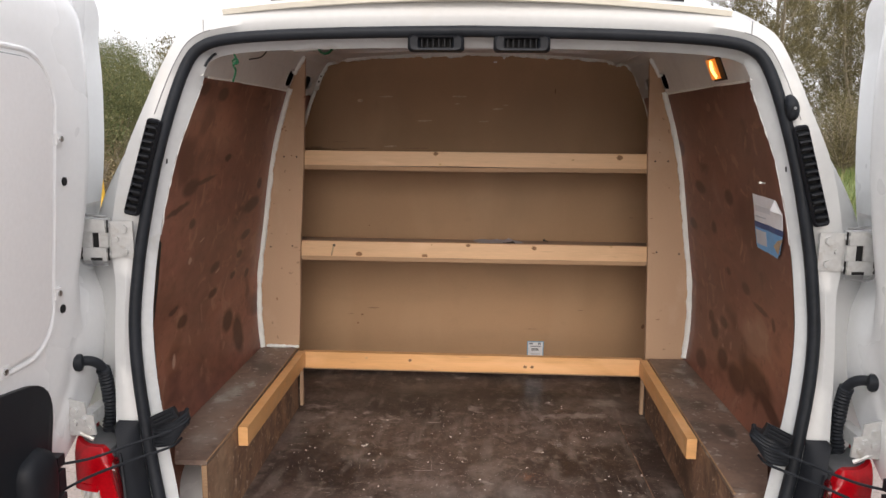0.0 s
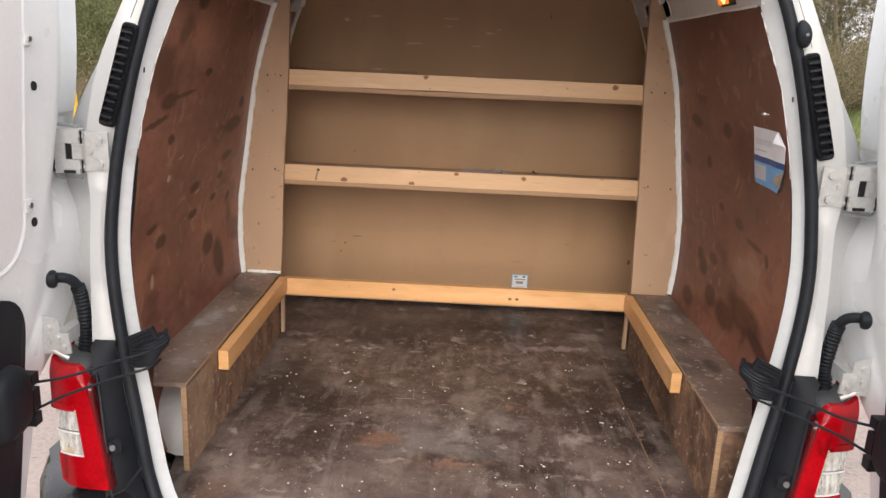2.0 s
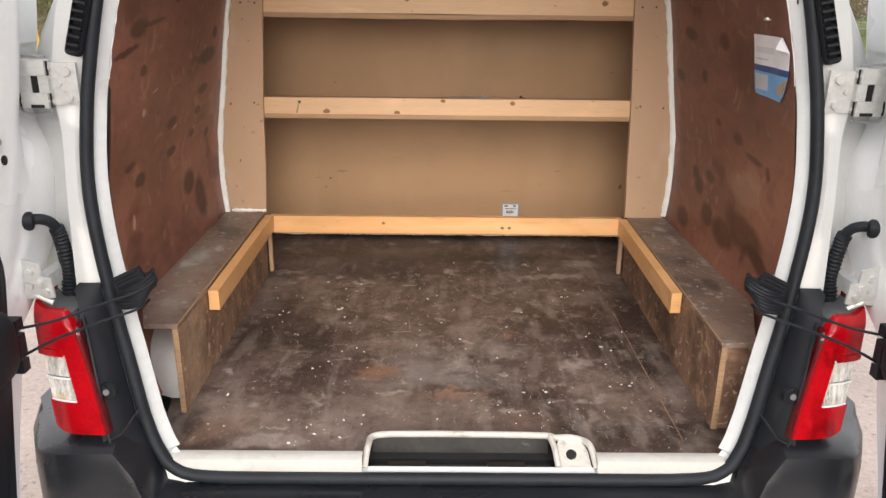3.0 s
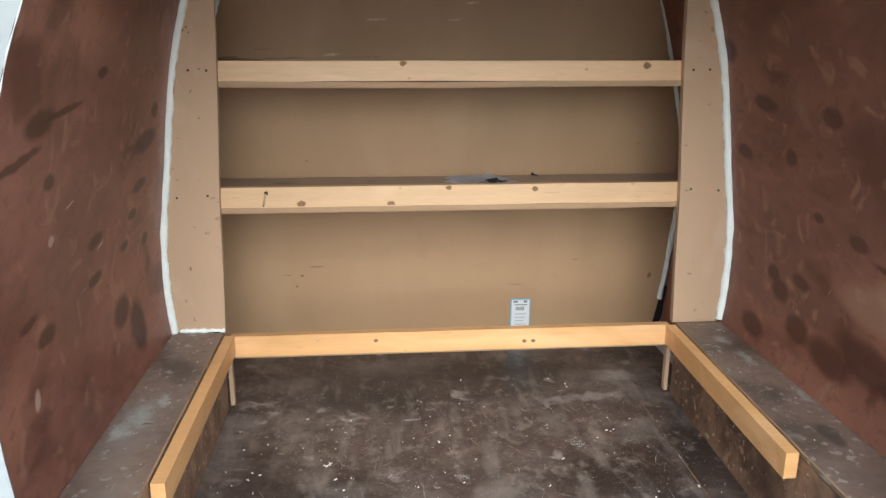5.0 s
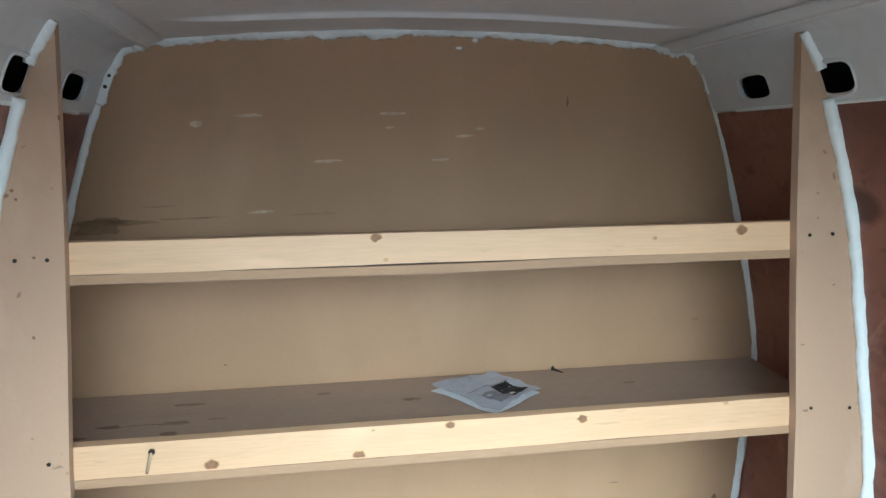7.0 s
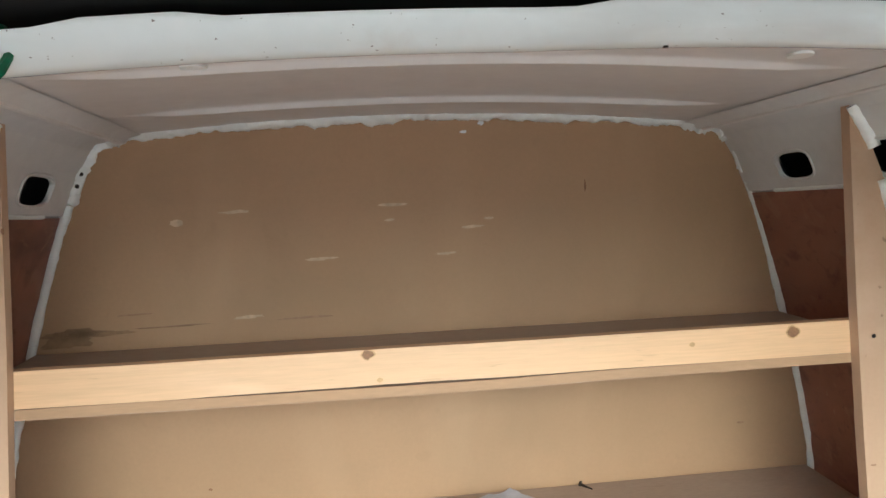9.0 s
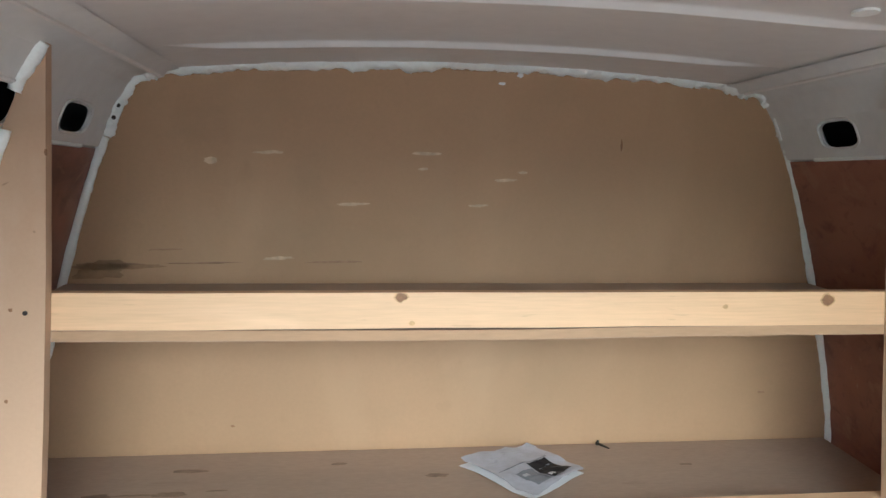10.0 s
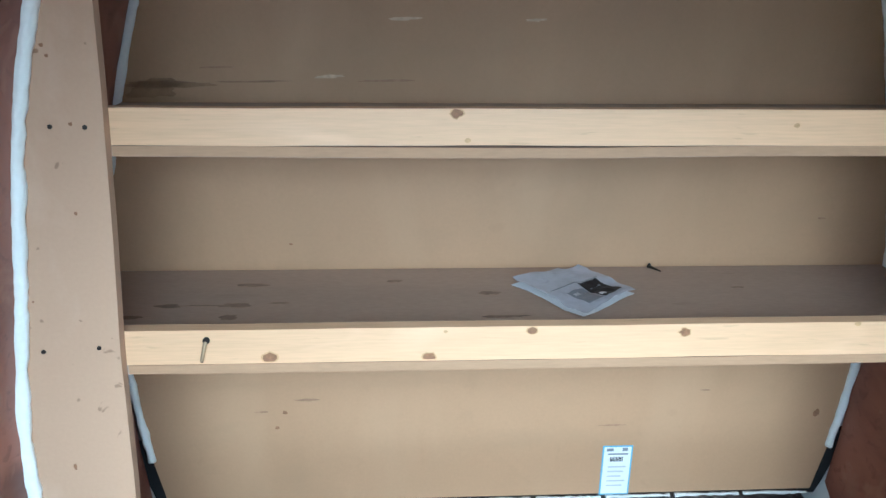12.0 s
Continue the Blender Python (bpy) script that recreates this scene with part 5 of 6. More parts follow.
    # hinges: plate with bolts on the pillar, boxed knuckle in the door's recess
    for z, big in ((1.283, 1.0), (0.965, 0.62)):
        hinge = part("hinge", bmesh.new(), STEEL, door, "grimy white painted steel hinge")
        y = rear_y(z) - 0.022
        h = 0.042 * big
        if big == 1.0:
            rows = [[Vector((s * x, y + dy, z + v)) for x, dy in ((0.648, 0.004), (0.688, 0.0), (0.698, 0.003), (0.704, 0.014))] for v in (-h * 0.85, 0, h * 0.85)]
            part("plate", sheet(rows, (0, -0.005, 0)), STEEL, hinge, bevel=0.001)
            for bx, bz in ((0.664, 0.021), (0.664, -0.023), (0.678, 0.001)):
                part("bolt", disc((s * bx, y - 0.003, z + bz), (0, -1, 0), 0.0085 if bx < 0.67 else 0.005, 0.006, 6 if bx < 0.67 else 10), STEEL, hinge)
            for bz in (0.028, -0.028):
                part("pin", tube([(s * 0.690, y - 0.008, z + bz), (s * 0.708, y - 0.008, z + bz)], 0.0045, 8), STEEL, hinge)
        else:
            part("plate", slab([(s * 0.672, 0.100, z - 0.020), (s * 0.720, 0.100, z - 0.022), (s * 0.7205, 0.100, z + 0.048), (s * 0.690, 0.100, z + 0.040), (s * 0.688, 0.100, z + 0.018), (s * 0.674, 0.100, z + 0.016)], (0, 0.005, 0)), STEEL, hinge, bevel=0.0015)
            for bx, bz in ((0.708, 0.026), (0.694, 0.008), (0.710, 0.002), (0.684, -0.008)):
                part("bolt", disc((s * bx, 0.100, z + bz), (0, -1, 0), 0.0068, 0.006, 6), STEEL, hinge)
            part("arm", box(*sorted((s * 0.694, s * 0.714)), 0.105, 0.200, z - 0.018, z + 0.008), STEEL, hinge, bevel=0.003)
            part("arm", tube([(s * 0.678, 0.104, z - 0.030), (s * 0.700, 0.102, z - 0.018), (s * 0.716, 0.106, z - 0.014)], 0.0045, 7), STEEL, hinge)
            continue
        # knuckle: a rounded block of bent steel with a square window
        for xa, xb, za, zb in ((0.696, 0.742, 0.0145, 0.040), (0.696, 0.742, -0.040, -0.0145), (0.692, 0.709, -0.0140, 0.0140), (0.722, 0.746, -0.0140, 0.0140)):
            part("knuckle", box(*sorted((s * xa, s * xb)), 0.226, 0.252, z + za, z + zb), STEEL, hinge, bevel=0.003)
        part("window", box(*sorted((s * 0.707, s * 0.724)), 0.229, 0.250, z - 0.0145, z + 0.0145), BLACKHOLE, hinge)
        part("slot", box(*sorted((s * 0.704, s * 0.726)), 0.2245, 0.2275, z - 0.0395, z - 0.034), BLACKHOLE, hinge)
        part("back_leaf", box(*sorted((s * 0.752, s * 0.760)), 0.205, 0.250, z - 0.044, z + 0.036), STEEL, hinge, bevel=0.002)
        # Black strips draw the shadow lines along both sides of the knuckle.
        for q in (-0.027, 0.027):
            part("joint_line", box(*sorted((s * 0.6905, s * 0.6925)), 0.2250, 0.2290, z + q - 0.012, z + q + 0.012), BLACKHOLE, hinge)
        part("joint_line", box(*sorted((s * 0.7445, s * 0.7465)), 0.2270, 0.2400, z - 0.038, z + 0.038), BLACKHOLE, hinge)
        for q in (-0.030, 0.0, 0.028):
            part("lug", tube([(s * 0.742, 0.236, z + q), (s * 0.754, 0.232, z + q)], 0.007, 8), STEEL, hinge, smooth=True)
        for q in (1, -1):
            part("spring_rod", tube(smooth_path([(s * 0.748, 0.232, z + q * 0.030), (s * 0.744, 0.228, z + q * 0.045), (s * 0.725, 0.224, z + q * 0.049), (s * 0.690, 0.222, z + q * 0.046)], 4), 0.0026, 6), ZINC, hinge, smooth=True)
    # ribbed cable gaiter between door and body
    route = smooth_path([dp(0.149, 1.066, 0.012), dp(0.156, 1.066, 0.028), dp(0.166, 1.058, 0.040), dp(0.176, 1.040, 0.0455), dp(0.184, 1.005, 0.047), dp(0.189, 0.965, 0.047), dp(0.184, 0.93, 0.046), dp(0.172, 0.895, 0.046)], 30)
    radii = []
    for i in range(len(route)):
        f = i / (len(route) - 1)
        radii.append(0.0092 if f < 0.40 else (0.0122 + 0.0013 * math.sin(i * 1.05) if f < 0.90 else 0.0125))
    g = part("cable_gaiter", tube(route, 0.012, 12, radii=radii), RUBBER, door, "black ribbed rubber cable gaiter", smooth=True)
    part("gaiter_collar", tube([dp(0.144, 1.066, 0.008), dp(0.1445, 1.066, 0.018), dp(0.146, 1.066, 0.022), dp(0.147, 1.066, 0.024)], 0.022, 16, flat=0.75, radii=[0.022, 0.022, 0.019, 0.012]), RUBBER, g, smooth=True)

# rear wheels in the arches carry the body
for s in (-1, 1):
    wheel = part("rear_wheel", bmesh.new(), RUBBER, van, "black tyre on a steel rim")
    rows = []
    for dx, r in ((-0.085, 0.19), (-0.09, 0.26), (-0.075, 0.295), (0.0, 0.30), (0.075, 0.295), (0.09, 0.26), (0.085, 0.19)):
        rows.append([(s * 0.60 + dx, 0.80 + r * math.cos(k * math.pi / 16), 0.299 + r * math.sin(k * math.pi / 16)) for k in range(32)])
    part("tyre", grid(rows, close=True), RUBBER, wheel, smooth=True)
    part("rim", disc((s * 0.53, 0.80, 0.299), (s, 0, 0), 0.192, 0.14, 24), GREYMETAL, wheel)

# interior lamp on the side wall, lit
lamp = thing("interior_lamp", "small lit amber interior lamp with a black housing", "lamp")
cy, cz = 0.540, 1.630
rows = lambda y0, y1, z0, z1, d: slab([(wall_x(z) - d, y, z) for y, z in ((y0, z0), (y1, z0), (y1, z1), (y0, z1))], (0.012, 0, 0.004))
part("housing", rows(cy - 0.046, cy + 0.040, cz - 0.024, cz + 0.024, 0.004), PLASTIC, lamp, bevel=0.002)
part("lens", rows(cy - 0.012, cy + 0.036, cz - 0.021, cz + 0.021, 0.010), GLOW, lamp, "glowing amber lens", bevel=0.002)
part("bulb", tube(smooth_path([(wall_x(cz - 0.018) - 0.010, cy - 0.004, cz - 0.017), (wall_x(cz) - 0.0115, cy + 0.006, cz), (wall_x(cz + 0.018) - 0.010, cy - 0.002, cz + 0.017)], 4), 0.0042, 8), GLOWCORE, lamp, smooth=True)

# roof rack: bar and feet above the roof
rack = thing("roof_rack", "dark grey metal roof rack bar on black feet", "roof rack")
part("bar", box(-0.40, 0.42, 0.52, 0.56, 1.785, 1.812), GREYMETAL, rack, bevel=0.006)
for s in (-1, 1):
    part("foot", slab([(s * 0.455, 0.52, 1.720), (s * 0.425, 0.52, 1.720), (s * 0.405, 0.52, 1.800), (s * 0.440, 0.52, 1.815)], (0, 0.045, 0)), PLASTIC, rack, bevel=0.006)

# ---------------------------------------------------------------- load space
floor_outline = [(-0.530, 0.090), (-0.162, 0.090), (-0.158, 0.152), (-0.140, 0.168), (0.20, 0.170), (0.250, 0.160), (0.268, 0.140), (0.276, 0.088), (0.520, 0.090), (0.560, 0.20), (0.605, 0.45), (0.605, 1.45), (-0.605, 1.45), (-0.605, 0.45), (-0.560, 0.20)]
tagged(part("floor", slab([(x, y, FLOOR_Z) for x, y in floor_outline], (0, 0, -0.012)), FLOORPLY), "dark worn plywood load floor with pale scuffs, debris and painted-in shade", "floor", kind="structure")
part("floor_joint", box(0.4465, 0.4485, 0.15, 1.0, FLOOR_Z + 0.0002, FLOOR_Z + 0.0012), BOXPLY, bpy.data.objects["floor"], "pale worn joint strip")
part("sub_floor", box(-0.56, 0.56, 0.13, 1.45, 0.56, 0.600), BLACKHOLE, van)

def ply_y(z, s):
    """Rear edge of a side lining, set back along its lower half, more on one side."""
    return interp(z, PLYY_Z, PLYY) + interp(z, [0.95, 1.02, 1.10, 1.262, 1.272], [0.0, 0.012, 0.017, 0.015, 0.0]) * (1.0 if s < 0 else 0.2)


# plywood side linings, curved with the body
for s in (-1, 1):
    lining = thing("plywood_lining", "dark red-brown stained plywood side lining" if s < 0 else "dark red-brown stained plywood side lining with a torn leaflet", "wall lining", "plywood linings")
    zs = [0.64, 0.70, 0.76, 0.82, 0.88, 0.94, 1.0, 1.06, 1.12, 1.18, 1.24, 1.262, 1.273, 1.30, 1.36, 1.42, 1.48, 1.54, 1.597]
    rows = []
    for z in zs:
        y0 = ply_y(z, s)
        jag = 0.004 * noise.noise(Vector((z * 14, s * 3.0, 0)))
        rows.append([(s * wall_x(z), y0 + jag + (1.055 - y0) * k / 8, z) for k in range(9)])
    part("panel", sheet(rows, (s * 0.008, 0, 0)), PLY if s < 0 else PLY_B, lining, smooth=True)
    hz, hx = [0.645, 0.745, 0.95, 1.11, 1.20, 1.29, 1.40, 1.53, 1.60], [0.632, 0.642, 0.651, 0.662, 0.650, 0.631, 0.606, 0.568, 0.543]
    rows = [[(s * (wall_x(z) * (1 - k / 4) + (interp(z, hz, hx) + 0.007) * k / 4), 1.070 + 0.338 * k / 4 - 0.032 * (z - 0.75) * k / 4, z) for k in range(5)] for z in zs]
    part("panel", sheet(rows, (s * 0.008, 0, 0)), PLY, lining, "dark plywood panel behind the shelving", smooth=True)
    edge_line = [Vector((s * (wall_x(z) + 0.004), ply_y(z, s) - 0.001 + 0.004 * noise.noise(Vector((z * 14, s * 3.0, 0))), z)) for z in (1.264, 1.22, 1.17, 1.12, 1.07, 1.02, 0.97)]
    part("raw_edge", tube(edge_line, 0.0042, 6), EDGE, lining, "bare plywood edge")
    gz = (1.274, 1.264, 1.22, 1.17, 1.12, 1.07, 1.02, 0.96)
    bz = [q[1] for q in SEAL[4:16]]
    bx = [q[0] for q in SEAL[4:16]]
    gap = lambda z: math.sin(math.pi * min(1, max(0, (1.285 - z) / 0.275)))
    part("edge_gap", grid([[(s * (interp(z, bz, bx) - 0.0238 - 0.001 * gap(z)), rear_y(z) + 0.0185, z) for z in gz], [(s * (wall_x(z) + 0.001), ply_y(z, s) + 0.002, z) for z in gz]]), BLACKHOLE, lining)
    ragged = [Vector((s * (wall_x(z) - 0.001), ply_y(z, s) + 0.003 * noise.noise(Vector((z * 40, s, 5))), z)) for z in [1.285 + 0.0125 * k for k in range(25)]]
    part("edge_mastic", tube(ragged, 0.003, 6, radii=[max(0.0004, 0.0016 * (0.6 + 1.5 * noise.noise(Vector((k * 0.8, s * 2.0, 1.0))))) for k in range(25)]), INNER, lining, "ragged white mastic", smooth=True)
    top = [Vector((s * (wall_x(1.598) + 0.001), 0.40 + 0.1 * k, 1.599 + 0.002 * noise.noise(Vector((k * 1.3, s, 0))))) for k in range(10)]
    part("top_bead", tube(top, 0.0035, 6), SEALANT, lining, smooth=True)

# bulkhead
bulk = thing("bulkhead_panel", "brown hardboard bulkhead sealed round with white mastic", "bulkhead")
half = [(0.612, 0.648), (0.616, 0.672), (0.630, 0.745), (0.643, 0.86), (0.650, 0.95), (0.664, 1.11), (0.652, 1.20), (0.633, 1.29), (0.606, 1.40), (0.568, 1.53), (0.538, 1.615), (0.524, 1.655), (0.500, 1.700), (0.458, 1.715), (0.40, 1.721), (0.25, 1.731), (0.10, 1.736)]


def bulk_x(x, z, s):
    """The bulkhead reaches a little further out on the side of the interior lamp."""
    return s * x + (interp(z, [1.0, 1.40, 1.60, 1.75], [0.002, 0.005, 0.012, 0.013]) * min(1, x / 0.4) if s > 0 else -0.002)


full = [(bulk_x(x, z, 1), z) for x, z in half] + [(0.0, 1.737)] + [(bulk_x(x, z, -1), z) for x, z in half[::-1]]
bm = bmesh.new()
slab([(x, bulk_y(z), z) for x, z in full], (0, 0.006, 0), bm)
part("board", bm, MDF, bulk)


def bead(points, r, seed, parent, material=SEALANT, flat=0.9, blobs=0.35):
    """A run of mastic of uneven width."""
    pts = smooth_path(points, 14)
    bm = tube(pts, r, 16, flat=flat)
    bm.normal_update()
    for v in bm.verts:
        q = v.co + Vector((seed * 3.1, seed * 1.7, seed))
        g = noise.noise(q * 28) + 0.7 * noise.noise(q * 75) + 0.5 * noise.noise(q * 190)
        v.co += v.normal * r * 0.8 * blobs * g
    ob = part("sealant_bead", bm, material, parent)
    ob.data.polygons.foreach_set("use_smooth", [True] * len(ob.data.polygons))
    return ob


for s in (-1, 1):
    bead([(bulk_x(x, z, s), bulk_y(z) - 0.003, z) for x, z in half[2:11]], 0.0075, 2.0 + s, bulk)
    bead([(bulk_x(x, z, s), bulk_y(z) - 0.003, z) for x, z in half[10:14]], 0.0095, 4.0 + s, bulk, blobs=1.1)
    bead([(bulk_x(x, z, s), bulk_y(z) - 0.004, z) for x, z in ((0.505, 1.695), (0.488, 1.706), (0.468, 1.712), (0.45, 1.714))], 0.0115, 6.0 + s, bulk, blobs=1.3)
    plate = part("fixing_plate", slab([(bulk_x(x, z, s), bulk_y(z) - 0.011, z) for x, z in ((0.531, 1.636), (0.519, 1.631), (0.504, 1.667), (0.516, 1.673))], (0, 0.004, 0)), SEALANT, bulk, "white painted fixing tab", bevel=0.001)
    for x, z in ((0.521, 1.643), (0.514, 1.661)):
        part("tab_screw", disc((bulk_x(x, z, s), bulk_y(z) - 0.011, z), (0, -1, 0), 0.0032, 0.0015, 10), DARKSTEEL, plate)
bead([(x, bulk_y(1.72) - 0.006, interp(abs(x), [0, .1, .25, .4, .455, .49], [1.737, 1.736, 1.731, 1.721, 1.715, 1.704]) + 0.006) for x in [-0.475 + 0.05 * k for k in range(20)]], 0.0155, 9.0, bulk, blobs=0.5)
SCUFF = mat("pale_scuff", (0.57, 0.42, 0.28), 0.7, var=0.3, scale=60, bump=0.05)
SMEAR = mat("brown_smear", (0.325, 0.195, 0.105), 0.6, var=0.25, scale=25, fine=90, bump=0.03)
DARKMARK = mat("dark_rub_mark", (0.33, 0.195, 0.115), 0.6, var=0.4, scale=40, bump=0.03)


def blob(x, z, w, h, seed, name, material, parent, lean=0.0):
    """A thin mark of uneven outline on the bulkhead."""
    pts = []
    for k in range(18):
        a = k * math.pi / 9
        g = 1 + 0.45 * noise.noise(Vector((math.cos(a) * 1.7, math.sin(a) * 1.7, seed))) + 0.35 * noise.noise(Vector((k * 1.3, seed, 2)))
        px_, pz_ = x + w * g * math.cos(a), z + h * g * math.sin(a) + lean * w * math.cos(a)
        pts.append((px_, bulk_y(pz_) - 0.0006, pz_))
    part(name, slab(pts, (0, 0.0008, 0)), material, parent)


for i, (x, z, w) in enumerate(((-0.296, 1.597, 0.024), (-0.055, 1.599, 0.024), (-0.289, 1.432, 0.025), (-0.171, 1.518, 0.026), (0.029, 1.518, 0.016), (0.073, 1.559, 0.018), (-0.06, 1.575, 0.010), (0.10, 1.572, 0.008))):
    blob(x, z, w, 0.0016 + 0.04 * w, i * 1.7, "scuff", SCUFF, bulk, 0.03)
for i, (x, z, w, h) in enumerate(((-0.387, 1.583, 0.010, 0.005), (0.063, 1.711, 0.006, 0.0022), (0.092, 1.725, 0.005, 0.004))):
    blob(x, z, w, h, 12 + i, "filler_mark", PAPER if i else SCUFF, bulk)
for i, (x, z, w, h) in enumerate(((-0.388, 0.840, 0.0045, 0.0035), (-0.404, 0.809, 0.0038, 0.003), (0.534, 1.200, 0.007, 0.0018), (0.596, 0.818, 0.006, 0.007), (0.263, 1.618, 0.0016, 0.010), (-0.36, 1.16, 0.003, 0.002), (0.378, 0.871, 0.009, 0.0015))):
    blob(x, z, w, h, 20 + i, "spot", KNOT if w < 0.0065 else DARKMARK, bulk)
for i, (x, z, w, h) in enumerate(((-0.197, 1.426, 0.046, 0.0020), (-0.545, 1.419, 0.050, 0.006), (-0.456, 1.445, 0.026, 0.0016), (-0.40, 1.424, 0.05, 0.0016), (-0.347, 0.865, 0.022, 0.0025), (0.211, 0.800, 0.026, 0.0016), (-0.43, 0.842, 0.012, 0.0016))):
    blob(x, z, w, h, 40 + i, "rub_mark", DARKMARK, bulk, 0.02)
for i, (x, z, w, h) in enumerate(((-0.548, 1.4205, 0.040, 0.0075), (-0.500, 1.418, 0.040, 0.0035), (-0.560, 1.408, 0.034, 0.010))):
    blob(x, z, w, h, 60 + i, "smear", SMEAR, bulk, 0.04)
# Black slabs behind the board's lower corners stand for the shadow in the gap.
for s in (-1, 1):
    part("edge_gap", slab([(s * x, bulk_y(z) + 0.008, z) for x, z in ((0.590, 0.632), (0.655, 0.632), (0.660, 0.78), (0.620, 0.78))], (0, 0.004, 0)), BLACKHOLE, bulk, "black backing for the shade in the gap beside the board")
for k in range(9):
    x0 = -0.60 + k * 0.135
    bead([(x, bulk_y(0.65) - 0.004, 0.643 + 0.002 * noise.noise(Vector((x * 9, 3, 0)))) for x in (x0, x0 + 0.045, x0 + 0.09, x0 + 0.125)], 0.0036, 50.0 + k, bulk, INNER, blobs=0.8)

# shelving
unit = thing("shelving_unit", "home-made MDF and pine shelving across the bulkhead", "shelving")
for s in (-1, 1):
    zs = [0.820, 0.90, 1.0, 1.10, 1.20, 1.30, 1.40, 1.50, 1.60, 1.66, 1.703]
    inner = [(0.5290, 0.8125 if s > 0 else 0.8240), (0.5285, 0.85), (0.5240, 0.95), (0.5200, 1.13), (0.5110, 1.28), (0.5030, 1.45), (0.4955, 1.703)]
    outl = [(s * x, 1.050, z) for x, z in inner] + [(s * (wall_x(z) - 0.0015), 1.050, z) for z in zs[::-1]] + [(s * 0.640, 1.050, 0.8125 if s > 0 else 0.8240)]
    up = part("upright", slab(outl, (0, 0.0165, 0)), UPMDF, unit, bevel=0.0012)
    part("foot", slab([(s * 0.521, 1.0495, 0.634), (s * 0.530, 1.0495, 0.634), (s * 0.530, 1.0495, 0.757), (s * 0.521, 1.0495, 0.757)], (0, 0.017, 0)), UPMDF, unit)
    bead([(s * (wall_x(z) - 0.003), 1.046, z) for z in zs[:-3]] + [(s * (wall_x(1.605) - 0.003), 1.046, 1.605)], 0.0098, 20.0 + s, up)
    bead([(s * (wall_x(z) - 0.001), 1.046, z) for z in (1.645, 1.66, 1.675, 1.69, 1.698)], 0.0085, 25.0 + s, up)
    for x, z in ((0.5255, 1.4065), (0.563, 1.407), (0.544, 1.1395), (0.610, 1.1355)):
        part("screw_hole", disc((s * x, 1.0495, z), (0, -1, 0), 0.0027, 0.0012, 9), DARKSTEEL, up)
    for x, z, w, h in ((-0.541, 1.410, 2.2, 2.2), (-0.549, 1.308, 2.0, 2.5), (-0.595, 0.974, 2.2, 5.0), (-0.568, 1.488, 5.0, 2.6), (-0.560, 1.494, 2.4, 2.2), (-0.556, 1.483, 2.0, 2.0), (-0.499, 1.582, 1.5, 4.0), (-0.613, 1.20, 1.5, 1.5), (0.524, 1.240, 4.0, 1.3), (0.559, 0.935, 6.5, 2.2), (0.57, 1.33, 1.6, 1.6), (0.535, 1.136, 5.0, 2.2)):
        if x * s > 0:
            pts = [(x + 0.001 * w * math.cos(k * 0.785), 1.0497, z + 0.001 * h * math.sin(k * 0.785) * (1 + 0.3 * math.sin(k * 2.1))) for k in range(8)]
            part("speck", slab(pts, (0, 0.0008, 0)), KNOT if w < 3 else DARKMARK, up)


CUTEDGE = mat("cut_board_edge", (0.40, 0.25, 0.142), 0.65, var=0.15, scale=8, fine=120, bump=0.05, stretch=(0.4, 1, 3))


def droop(sag, u):
    """Sag of a shelf's front edge at the share u of its length."""
    return sag * math.sin(math.pi * u) ** 2 * interp(u, [0.55, 0.7], [1.0, 0.1])


def board(z, back, sag):
    """A shelf board from the back of the uprights to the bulkhead; its front droops a little."""
    rows = []
    for k in range(31):
        u = k / 30
        a, b = (wall_x(z) - 0.004) * (2 * u - 1), (interp(z, [q[1] for q in half[:14]], [q[0] for q in half[:14]]) - 0.008) * (2 * u - 1)
        d = droop(sag, u)
        rows.append([(a, 1.0668, z - d), (a * 0.85 + b * 0.15, 1.12, z + (back - z) * 0.16 - d * 0.6), (b, bulk_y(back) - 0.002, back)])
    return sheet(rows, (0, 0, -0.012))


def board_edge(z, sag, w):
    """The cut front edge of a shelf board, a thin pale facing."""
    rows = []
    for k in range(31):
        x, d = -w + 2 * w * k / 30, droop(sag, k / 30)
        rows.append([(x, 1.0655, z - d + 0.0004), (x, 1.0655, z - d - 0.0116)])
    return sheet(rows, (0, 0.0013, 0))


for z, back, sag, w in ((1.3825, 1.392, 0.0024, 0.5055), (1.1065, 1.1155, 0.0002, 0.5185)):
    b = part("shelf_board", board(z, back, sag), SHELFTOP, unit, "dusty brown shelf board")
    part("front_edge", board_edge(z, sag, w), CUTEDGE, b, "cut tan front edge")

def shelf_z(y):
    """Height of the middle shelf's upper face."""
    return interp(y, [1.0668, 1.12, 1.395], [1.1065, 1.1078, 1.1155])


